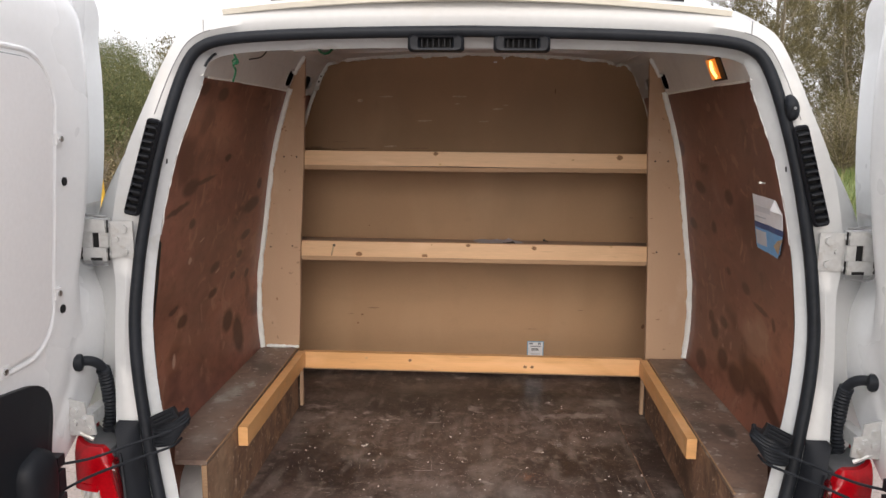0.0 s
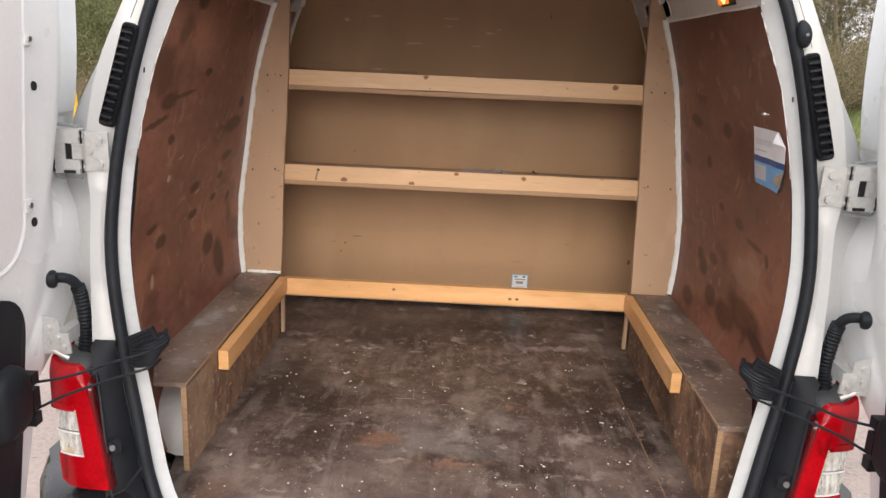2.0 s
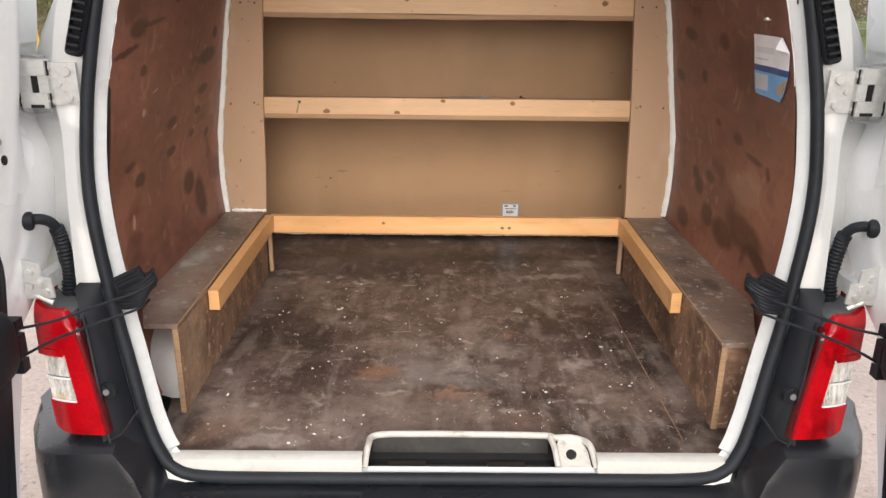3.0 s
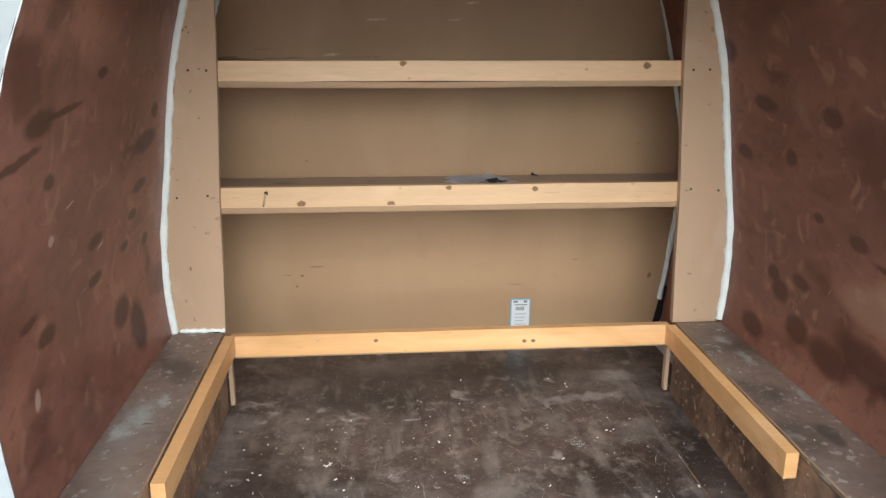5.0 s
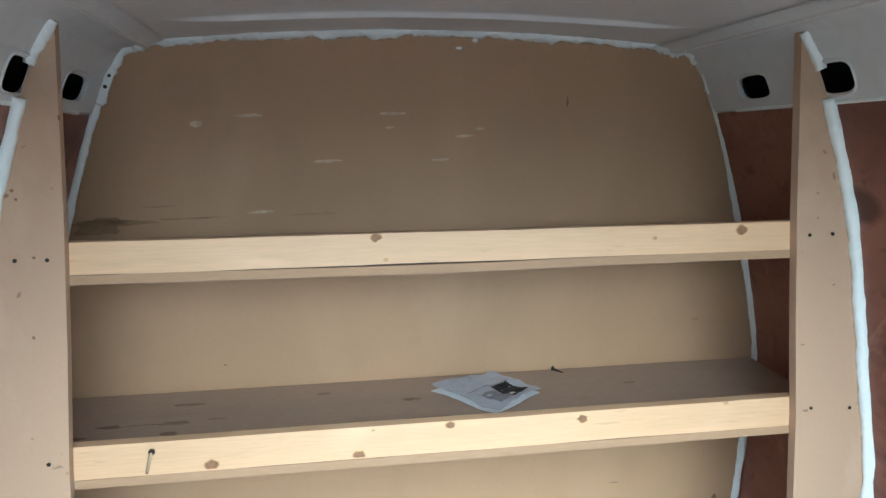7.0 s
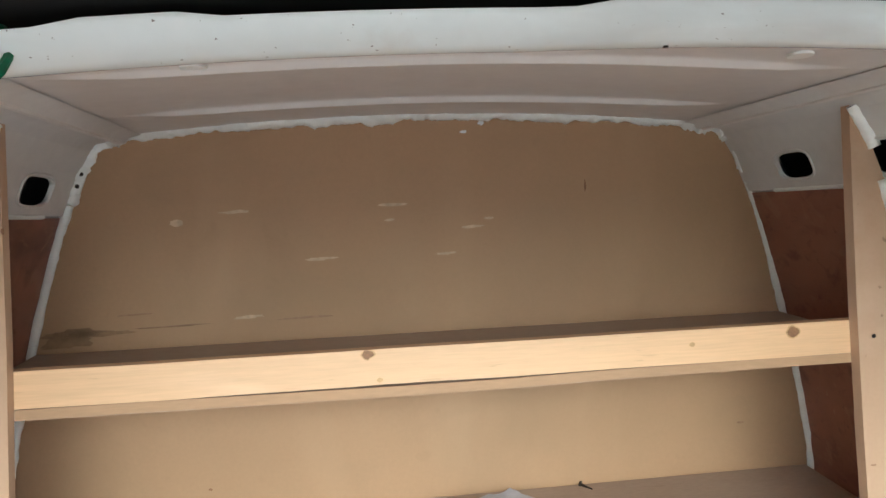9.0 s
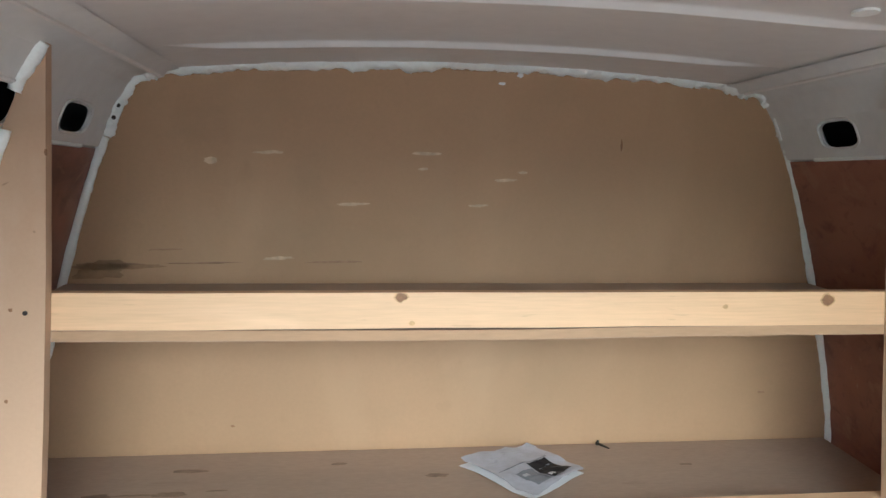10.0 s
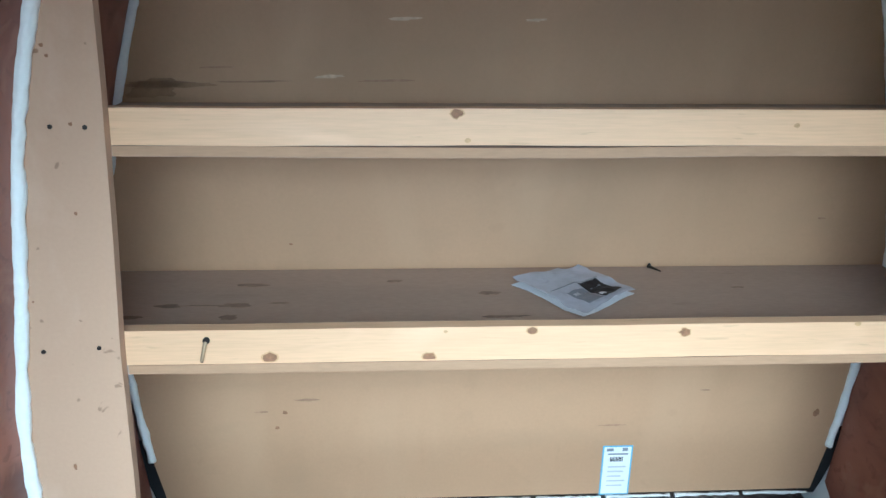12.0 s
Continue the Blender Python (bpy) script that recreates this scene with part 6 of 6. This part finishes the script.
STAIN = mat("dark_shelf_stain", (0.25, 0.175, 0.13), 0.6, var=0.4, scale=30, bump=0.02)
for i, (x, y, w, h) in enumerate(((-0.523, 1.249, 0.022, 0.007), (-0.472, 1.250, 0.030, 0.0022), (-0.426, 1.250, 0.022, 0.008), (-0.427, 1.207, 0.014, 0.009), (-0.414, 1.328, 0.024, 0.006), (-0.042, 1.287, 0.018, 0.007), (-0.362, 1.257, 0.016, 0.0022), (-0.03, 1.20, 0.035, 0.004), (-0.19, 1.34, 0.012, 0.004), (0.36, 1.30, 0.010, 0.003), (-0.05, 1.17, 0.05, 0.003), (-0.58, 1.21, 0.03, 0.006))):
    pts = []
    for k in range(18):
        a = k * math.pi / 9
        g = 1 + 0.5 * noise.noise(Vector((math.cos(a) * 1.7, math.sin(a) * 1.7, 60 + i))) + 0.4 * noise.noise(Vector((k * 1.3, i, 9)))
        px_, py_ = x + w * g * math.cos(a), y + h * g * math.sin(a)
        pts.append((px_, py_, shelf_z(py_) + 0.0003))
    part("stain", slab(pts, (0, 0, -0.0006)), STAIN, b)


def plank(x0, x1, y0, y1, z0, z1, material, parent, name="batten", warp=0.0012, seed=0.0):
    rows = []
    for k in range(25):
        x = x0 + (x1 - x0) * k / 24
        w = warp * noise.noise(Vector((k * 0.33, seed, 0)))
        rows.append([(x, y0, z0 + w), (x, y0, z1 + w * 0.6), (x, y1, z1 + w * 0.6), (x, y1, z0 + w)])
    bm = grid(rows, close=True)
    bm.verts.ensure_lookup_table()
    bm.faces.new(bm.verts[0:4])
    bm.faces.new(bm.verts[-4:])
    return part(name, bm, material, parent, smooth=False, bevel=0.0018)


NAIL = mat("dull_brass_nail", (0.42, 0.32, 0.20), 0.4, metal=0.5, var=0.3, bump=0.02)
KNOTS = [[(-0.113, 1.420, 6.5), (0.427, 1.415, 8), (0.291, 1.407, 3), (-0.100, 1.389, 3)], [(-0.344, 1.114, 9), (-0.143, 1.112, 8), (-0.013, 1.147, 6), (0.185, 1.142, 7), (0.413, 1.151, 3.5), (-0.123, 1.147, 2)], [(-0.185, 0.792, 5), (0.166, 0.780, 5), (0.187, 0.780, 5), (-0.32, 0.797, 4), (-0.117, 0.764, 3)]]
for i, (y0, z0, z1, w, m) in enumerate(((1.067, 1.3825, 1.4255, 0.575, PINE), (1.067, 1.1065, 1.153, 0.60, PINE), (1.040, 0.7605, 0.8115, 0.518, PINEOR))):
    b = plank(-w, w, y0, y0 + 0.020, z0 + 0.0004, z1, m, unit, seed=i * 4.0)
    for x, z, r in KNOTS[i]:
        r *= 0.0008
        z = min(z, z1 - r * 0.55)
        pts = [(x + 1.25 * r * g * math.cos(k * 0.5236), y0 - 0.0005, max(z0 + 0.003, z + r * g * math.sin(k * 0.5236))) for k, g in [(k, 1 + 0.35 * noise.noise(Vector((k * 0.9, x * 40, z)))) for k in range(12)]]
        part("knot_ring", slab([(x + (q[0] - x) * 1.25, y0 - 0.0003, min(z1 - 0.0005, max(z0 + 0.002, z + (q[2] - z) * 1.22))) for q in pts], (0, 0.0006, 0)), KNOTRING, b)
        part("knot", slab([(q[0], q[1], min(z1 - 0.0003, q[2])) for q in pts], (0, 0.001, 0)), KNOT if r > 0.0036 else KNOTRING, b)
part("trim_strip", box(-0.519, 0.519, 1.044, 1.056, 0.756, 0.7600), EDGE, unit, "thin rough strip below the batten")
# bent nail on the middle batten
part("bent_nail", tube([(-0.420, 1.066, 1.1405), (-0.422, 1.063, 1.136), (-0.4275, 1.063, 1.113)], 0.0024, 8), NAIL, unit, "rusty bent nail", smooth=True)
part("nail_head", disc((-0.420, 1.065, 1.1405), (0, -1, 0), 0.0045, 0.002, 10), DARKSTEEL, unit)
part("nail_hole", slab([(-0.4305, 1.0662, 1.110), (-0.4275, 1.0662, 1.109), (-0.4180, 1.0662, 1.143), (-0.4215, 1.0662, 1.144)], (0, 0.001, 0)), DARKSTEEL, unit)

# boxes over the wheel arches
for s in (-1, 1):
    y0, y1, top_z = (0.243 if s < 0 else 0.195), 1.039, BOX_Z[s]
    arch = thing("wheel_arch_box", "boxed wheel arch of scuffed brown plywood, open at its rear end" if s < 0 else "boxed wheel arch of scuffed brown plywood with a closed end", "storage box", "wheel arch boxes")

    def side_x(y):
        return 0.529 + 0.006 * (y - 0.23) if s < 0 else 0.515 + 0.024 * (y - 0.19)

    n = 14
    run = [y0 + (y1 - y0) * k / n for k in range(n + 1)]
    wob = [0.0016 * noise.noise(Vector((y * 7, s * 2.0, 1.0))) for y in run]
    part("top", sheet([[(s * (side_x(y) - 0.001), y, top_z + w), (s * min(wall_x(top_z) - 0.001, interp(y, [0.2, 0.39], [0.578, 0.650])), y, top_z)] for y, w in zip(run, wob)], (0, 0, -0.010)), BOXTOP, arch)
    part("side", sheet([[(s * side_x(y), y + 0.004, FLOOR_Z + 0.0005), (s * side_x(y), y + 0.004, top_z - 0.0125)] for y in run], (s * 0.010, 0, 0)), BOXPLY, arch)
    part("raw_edge", box(*sorted((s * (side_x(y0) - 0.0005), s * (side_x(y0) + 0.0105))), y0, y0 + 0.0035, FLOOR_Z + 0.0005, top_z - 0.0105), EDGE, arch, "bare plywood edge")
    part("raw_edge", tube([(s * (side_x(y) - 0.0008), y, top_z - 0.001 + w) for y, w in zip(run, wob)], 0.0022, 6, radii=[0.0022 + 0.0016 * noise.noise(Vector((y * 23, s, 4.0))) for y in run]), EDGE, arch)
    if s > 0:
        part("end", box(side_x(y0) + 0.011, 0.588, y0 + 0.004, y0 + 0.013, FLOOR_Z + 0.0005, top_z - 0.0105), BOXPLY, arch)
    else:
        prof = smooth_path([(0, 0.292, 0.634), (0, 0.294, 0.670), (0, 0.300, 0.698), (0, 0.318, 0.722), (0, 0.352, 0.742), (0, 0.42, 0.762), (0, 0.55, 0.778)], 4)
        part("inner_arch", sheet([[(x, q.y + 0.5 * max(0, -0.575 - x), q.z) for q in prof] for x in (-0.542, -0.558, -0.575, -0.592, -0.615, -0.635)], (0, 0.004, 0)), PAINT_LIGHTER, arch, "white painted inner wheel arch", smooth=True)
        bead([(-0.53 - 0.02 * k, 1.046, top_z + 0.003) for k in range(6)], 0.0045, 70.0, arch, blobs=0.9)
    # batten along the top inner edge
    yb = 0.440 if s < 0 else 0.455
    lo, hi = (0.7695, 0.8150) if s < 0 else (0.7635, 0.8110)
    rows = [[(s * (side_x(y) - 0.0035 - a), y, z) for a, z in ((0.0, lo), (0.0, hi), (0.0225, hi), (0.0225, lo))] for y in [yb + (1.0385 - yb) * k / 12 for k in range(13)]]
    bm = grid(rows, close=True)
    bm.verts.ensure_lookup_table()
    bm.faces.new(bm.verts[0:4])
    bm.faces.new(bm.verts[-4:])
    part("batten", bm, PINEOR, arch, "orange pine batten", bevel=0.0015)

# small things
PRINT = mat("crumpled_grey_print", (0.50, 0.51, 0.58), 0.45, var=0.2, scale=14, fine=70, bump=0.1, stains=0.5, stain_scale=30, stain_color=(0.28, 0.29, 0.35), stain_at=0.56)
leaflet = thing("leaflet", "crumpled printed leaflet with a dark photo on the shelf", "leaflet")


def crumple(x, y, z):
    return (x, y, max(shelf_z(y) + (0.0008 if z < LZ - 0.001 else 0.0022), z + 0.004 + 0.006 * noise.noise(Vector((x * 22, y * 22, 1.0))) + 0.003 * noise.noise(Vector((x * 60, y * 60, 2.0)))))


LZ = 1.1145
A, B, C, D = Vector((0.000, 1.326)), Vector((0.120, 1.386)), Vector((0.187, 1.284)), Vector((0.086, 1.192))
rows = []
for i in range(15):
    u = i / 14
    rows.append([crumple(*(A.lerp(B, v / 12).lerp(D.lerp(C, v / 12), u)), LZ + 0.004 * (1 - u)) for v in range(13)])
part("sheet", sheet(rows, (0, 0, -0.0008)), PRINT, leaflet, smooth=True)


def on_leaf(u, v, d=0.0012):
    q = crumple(*(A.lerp(B, v).lerp(D.lerp(C, v), u)), LZ + 0.004 * (1 - u))
    return (q[0], q[1], q[2] + d)


def leaf_patch(u0, u1, v0, v1, name, material):
    part(name, grid([[on_leaf(u0 + (u1 - u0) * i / 6, v0 + (v1 - v0) * j / 6) for j in range(7)] for i in range(7)]), material, leaflet)


leaf_patch(0.50, 0.93, 0.50, 0.82, "photo", BLACKINK)
leaf_patch(0.80, 0.92, 0.52, 0.64, "photo_light", PAPER)
leaf_patch(0.62, 0.66, 0.56, 0.76, "photo_light", INK)
leaf_patch(0.60, 0.92, 0.20, 0.48, "photo", INK)
leaf_patch(0.66, 0.72, 0.24, 0.44, "photo_light", PALEINK)
leaf_patch(0.47, 0.49, 0.08, 0.86, "printed_rule", INK)
for k in range(6):
    leaf_patch(0.08 + k * 0.06, 0.094 + k * 0.06, 0.12 + 0.02 * (k % 2), 0.86 - 0.05 * (k % 3), "text_line", PALEINK)
under = [[crumple(x - 0.004, y - 0.011, LZ - 0.0035) for x, y in [(A.lerp(B, v / 4).lerp(D.lerp(C, v / 4), u)) for v in range(5)]] for u in (0.0, 0.25, 0.5, 0.75, 1.0)]
part("back_sheet", sheet(under, (0, 0, -0.0006)), PAPER, leaflet, smooth=True)

screw = thing("loose_screw", "small black screw lying at the back of the shelf", "screw")
part("shank", tube([(0.243, 1.386, 1.1185), (0.254, 1.362, 1.1185)], 0.0026, 8, radii=[0.0026, 0.001]), DARKSTEEL, screw)
part("head", disc((0.243, 1.386, 1.1195), (-0.7, 0.65, 0.2), 0.0045, 0.003, 10), DARKSTEEL, screw)

sticker = thing("product_label", "white product label with a blue edge stuck to the bulkhead", "label")


def flat(x0, x1, z0, z1, d, name, material, parent):
    part(name, slab([(x0, bulk_y(z0) - d, z0), (x1, bulk_y(z0) - d, z0), (x1, bulk_y(z1) - d, z1), (x0, bulk_y(z1) - d, z1)], (0, 0.0006, 0)), material, parent)


flat(0.1965, 0.254, 0.6455, 0.7555, 0.0010, "border", mat("pale_blue_edge", (0.16, 0.42, 0.62), 0.5, var=0.1, bump=0), sticker)
flat(0.1995, 0.2510, 0.6485, 0.7525, 0.0016, "face", PAPER, sticker)
flat(0.204, 0.217, 0.744, 0.750, 0.0022, "print_bar", INK, sticker)
flat(0.234, 0.244, 0.744, 0.751, 0.0022, "print_bar", INK, sticker)
flat(0.207, 0.245, 0.736, 0.739, 0.0022, "print_bar", INK, sticker)
for k in range(9):
    flat(0.212 + k * 0.0028, 0.2135 + k * 0.0028, 0.721, 0.731, 0.0022, "code_bar", BLACKINK, sticker)
for k in range(5):
    flat(0.209, 0.243 - 0.004 * (k % 3), 0.708 - k * 0.0105, 0.7105 - k * 0.0105, 0.0022, "print_bar", PALEINK, sticker)

poster = thing("torn_leaflet", "torn white and blue leaflet stuck on the plywood", "leaflet")


def on_wall(y, z, d):
    return Vector((wall_x(z) - d - 0.0015 * math.sin(y * 60) - 0.001, y, z))


def wall_patch(pts, d, name, material, parent=None):
    n = 4
    a, b, c, e = [Vector(p) for p in pts]
    rows = [[on_wall(*(a.lerp(b, j / n).lerp(e.lerp(c, j / n), i / n)), d) for j in range(n + 1)] for i in range(n + 1)]
    part(name, sheet(rows, (0.0008, 0, 0)), material, parent or poster)


wall_patch([(0.475, 1.366), (0.345, 1.366), (0.318, 1.340), (0.472, 1.306)], 0.0015, "white_half", PAPER)
wall_patch([(0.473, 1.330), (0.319, 1.342), (0.322, 1.300), (0.472, 1.306)], 0.0014, "white_half", PAPER)
wall_patch([(0.472, 1.309), (0.319, 1.309), (0.321, 1.297), (0.471, 1.297)], 0.0022, "dark_band", NAVY)
wall_patch([(0.472, 1.303), (0.320, 1.303), (0.340, 1.258), (0.466, 1.258)], 0.0018, "blue_half", BLUE)
wall_patch([(0.466, 1.259), (0.345, 1.259), (0.352, 1.248), (0.462, 1.252)], 0.0017, "blue_half", BLUE)
wall_patch([(0.462, 1.292), (0.41, 1.292), (0.41, 1.262), (0.460, 1.262)], 0.0024, "pale_inset", PALEINK)
wall_patch([(0.345, 1.285), (0.322, 1.292), (0.345, 1.258), (0.372, 1.270)], 0.0026, "torn_patch", TORN)
wall_patch([(0.458, 1.344), (0.385, 1.344), (0.385, 1.332), (0.458, 1.332)], 0.0024, "title_bar", mat("faint_print", (0.66, 0.68, 0.72), 0.5, var=0.1, bump=0))
wall_patch([(0.458, 1.322), (0.41, 1.322), (0.41, 1.3195), (0.458, 1.3195)], 0.0024, "text_bar", PALEINK)
part("folded_corner", slab([on_wall(0.348, 1.365, 0.003), on_wall(0.320, 1.341, 0.003), on_wall(0.352, 1.345, 0.012)], (0.0008, 0, 0)), PAPER, poster)
hook = thing("wall_hook", "small white wall hook screwed in the plywood", "hook")
part("hook", tube(smooth_path([(wall_x(1.395), 0.402, 1.395), (wall_x(1.395) - 0.016, 0.392, 1.396), (wall_x(1.395) - 0.02, 0.372, 1.399)], 4), 0.0022, 7), STEEL, hook, smooth=True)

cord = thing("green_cord", "short length of knotted green cord hanging from the roof", "cord")
part("cord", tube(smooth_path([(-0.486, 0.385, 1.660), (-0.487, 0.388, 1.645), (-0.484, 0.394, 1.632), (-0.490, 0.390, 1.622), (-0.488, 0.398, 1.612), (-0.497, 0.405, 1.590)], 5), 0.0019, 6), GREEN, cord, smooth=True)
part("knot", tube([(-0.486 + 0.005 * math.cos(k), 0.392 + 0.004 * math.sin(k * 1.4), 1.630 + 0.005 * math.sin(k)) for k in range(7)], 0.0019, 6, close=True), GREEN, cord, smooth=True)
loop = thing("cord_loop", "green cord looped round the roof cross member", "cord")
part("loop", tube([(-0.362 + 0.019 * math.cos(k * 0.524), 0.700 + 0.018 * math.sin(k * 0.524), 1.695 + 0.024 * math.sin(k * 0.524)) for k in range(12)], 0.0032, 6, close=True), GREEN, loop, smooth=True)
wire = thing("loose_wire", "thin dark wire looped under the roof edge", "wire")
part("wire", tube(smooth_path([(-0.520, 0.590, 1.649), (-0.515, 0.664, 1.660), (-0.509, 0.690, 1.674), (-0.502, 0.680, 1.684), (-0.494, 0.660, 1.694)], 6), 0.0015, 6), RUBBER, wire, smooth=True)
wire = thing("loose_wire", "short black wire sticking out above the lining", "wire")
part("wire", tube(smooth_path([(-0.535, 0.352, 1.618), (-0.529, 0.358, 1.630), (-0.525, 0.370, 1.639), (-0.517, 0.392, 1.651)], 6), 0.0028, 6), RUBBER, wire, smooth=True)

# worn patches and dust, each a scatter of small flakes
DUST = mat("pale_floor_dust", (0.29, 0.25, 0.225), 0.8, var=0.35, scale=30, fine=200, bump=0.1)
GREYDUST = mat("grey_white_dust", (0.40, 0.39, 0.36), 0.85, var=0.3, scale=30, fine=200, bump=0.1)
RUST = mat("bare_reddish_veneer", (0.24, 0.125, 0.082), 0.7, var=0.35, scale=40, fine=200, bump=0.1)


def patch(x, y, rx, ry, count, size, z, material, parent, seed):
    """Thin flakes lying round a point, densest in its middle."""
    r = random.Random(seed)
    vs, fs = [], []
    for _ in range(count * 2):
        px_, py_ = x + r.gauss(0, 0.55) * rx, y + r.gauss(0, 0.5) * ry
        q, a, long = size * r.uniform(0.08, 0.55), r.uniform(0, 6.28), r.uniform(0.8, 2.4)
        k = len(vs)
        for j in range(6):
            t = a + j * 1.047
            u = q * r.uniform(0.6, 1.2)
            vs.append((px_ + u * math.cos(t) * long * abs(math.cos(a)) + u * math.cos(t) * (1 - abs(math.cos(a))), py_ + u * math.sin(t), z + 0.0003 + 0.00004 * (k % 7)))
        fs.append(tuple(range(k, k + 6)))
    tagged(raw("dust_patch", vs, fs, material, parent), kind="stuff")


floor_ob = bpy.data.objects["floor"]
for i, (x, y, rx, ry, count, size) in enumerate(((0.246, 1.028, 0.045, 0.020, 150, 0.0030), (0.432, 1.262, 0.045, 0.035, 120, 0.0030), (0.345, 1.035, 0.075, 0.018, 150, 0.0026), (0.026, 0.468, 0.045, 0.050, 190, 0.0026), (-0.342, 0.148, 0.05, 0.018, 110, 0.0026), (-0.262, 0.50, 0.05, 0.07, 90, 0.0018),
        (0.128, 0.260, 0.024, 0.016, 60, 0.0022), (-0.472, 1.058, 0.040, 0.016, 90, 0.0026), (-0.24, 0.976, 0.06, 0.03, 70, 0.0020), (0.30, 0.36, 0.12, 0.10, 130, 0.0014), (0.36, 0.20, 0.11, 0.05, 150, 0.0016), (-0.08, 0.30, 0.20, 0.10, 140, 0.0013), (0.42, 0.55, 0.05, 0.2, 120, 0.0014), (-0.40, 0.42, 0.08, 0.12, 110, 0.0014))):
    patch(x, y, rx, ry, count, size, FLOOR_Z, DUST, floor_ob, 200 + i)
patch(0.249, 0.825, 0.020, 0.026, 34, 0.0034, FLOOR_Z, GREYDUST, floor_ob, 240)
for i, (x, y, rx, ry, count) in enumerate(((-0.151, 0.421, 0.05, 0.045, 260), (0.155, 0.622, 0.022, 0.020, 80), (0.02, 0.33, 0.09, 0.04, 120), (-0.11, 0.34, 0.05, 0.02, 60))):
    patch(x, y, rx, ry, count, 0.0024, FLOOR_Z, RUST, floor_ob, 260 + i)
for arch in [ob for ob in scene.collection.objects if ob.name.startswith("wheel_arch_box")]:
    top = next(ob for ob in arch.children if ob.name.startswith("top"))
    s = -1 if top.data.vertices[0].co.x < 0 else 1
    for i, (x, y, rx, ry, count) in enumerate(((0.599, 0.655, 0.022, 0.045, 210), (0.618, 0.596, 0.018, 0.03, 110), (0.575, 0.70, 0.012, 0.03, 60)) if s < 0 else ((0.605, 0.831, 0.012, 0.04, 60), (0.630, 0.653, 0.010, 0.03, 50), (0.600, 0.93, 0.02, 0.03, 40), (0.56, 0.60, 0.02, 0.12, 50))):
        patch(s * x, y, rx, ry, count, 0.0024, BOX_Z[s] + 0.0016, GREYDUST, arch, 280 + i)

# scratches and smeared streaks, thin strokes of uneven width
SCRATCH = mat("pale_scratch", (0.34, 0.285, 0.245), 0.7, var=0.5, scale=60, fine=300, bump=0.1)
r = random.Random(31)
vs, fs = [], []
for i in range(150):
    x, y, a = r.uniform(-0.49, 0.47), r.uniform(0.20, 1.0), r.choice((r.gauss(0.2, 0.4), r.gauss(1.4, 0.3), r.uniform(0, 3.14)))
    long, wide, bend = r.uniform(0.008, 0.06), r.uniform(0.0003, 0.0008), r.uniform(-0.5, 0.5)
    k = len(vs)
    for j in range(7):
        t = j / 6
        px_, py_ = x + long * t * math.cos(a), y + long * t * math.sin(a)
        w = wide * r.uniform(0.3, 1.2) * (0.2 + math.sin(math.pi * t))
        vs += [(px_ - w * math.sin(a), py_ + w * math.cos(a), FLOOR_Z + 0.0007), (px_ + w * math.sin(a), py_ - w * math.cos(a), FLOOR_Z + 0.0007)]
        a += bend / 6
        if j:
            fs.append((k + 2 * j - 2, k + 2 * j - 1, k + 2 * j + 1, k + 2 * j))
tagged(raw("scratches", vs, fs, SCRATCH, floor_ob), kind="stuff")

# crumbs of filler and sawdust on floor and boxes
r = random.Random(8)
bm = bmesh.new()
heaps = [(r.uniform(-0.48, 0.49), r.uniform(0.15, 0.95), r.uniform(0.02, 0.09)) for _ in range(24)]
for i in range(900):
    if i % 5 < 3:
        hx_, hy_, hr_ = heaps[i % 24]
        x, y = r.gauss(hx_, hr_), r.gauss(hy_, hr_)
    else:
        x, y = r.uniform(-0.50, 0.51), 0.12 + 1.05 * r.random() ** 1.1
    q = 0.00035 + 0.0022 * r.random() ** 7
    if not (-0.51 < x < 0.505 and 0.11 < y < 1.35):
        continue
    if -0.18 < x < 0.29 and y < 0.19:
        continue
    c, a = Vector((x, y, FLOOR_Z + q * 0.35)), r.uniform(0, 3)
    box(-q * r.uniform(0.5, 2.2), q * r.uniform(0.5, 1.2), -q * r.uniform(0.3, 1), q * r.uniform(0.3, 0.9), -q * 0.35, q * r.uniform(0.2, 0.5), bm)
    bm.verts.ensure_lookup_table()
    for v in bm.verts[-8:]:
        v.co = Matrix.Rotation(a, 3, "Z") @ v.co + c
for _ in range(45):
    s = r.choice((-1, 1))
    x, y = s * r.uniform(0.545, 0.63), r.uniform(0.42, 1.03)
    q = r.uniform(0.0005, 0.0013)
    c, a = Vector((x, y, BOX_Z[s] + q * 0.35)), r.uniform(0, 3)
    box(-q, q, -q, q * 0.8, -q * 0.35, q * 0.4, bm)
    bm.verts.ensure_lookup_table()
    for v in bm.verts[-8:]:
        v.co = Matrix.Rotation(a, 3, "Z") @ v.co + c
tagged(part("debris", bm, CRUMB), "white crumbs and splinters strewn over the floor", "debris", kind="stuff")

# the tail of the body and all that is fixed to it
for ob in list(scene.collection.objects):
    if not ob.parent and ob.name.split(".")[0] in ("van", "bungee_strap", "plywood_lining", "torn_leaflet", "wall_hook", "green_cord", "loose_wire", "interior_lamp"):
        settle(ob)
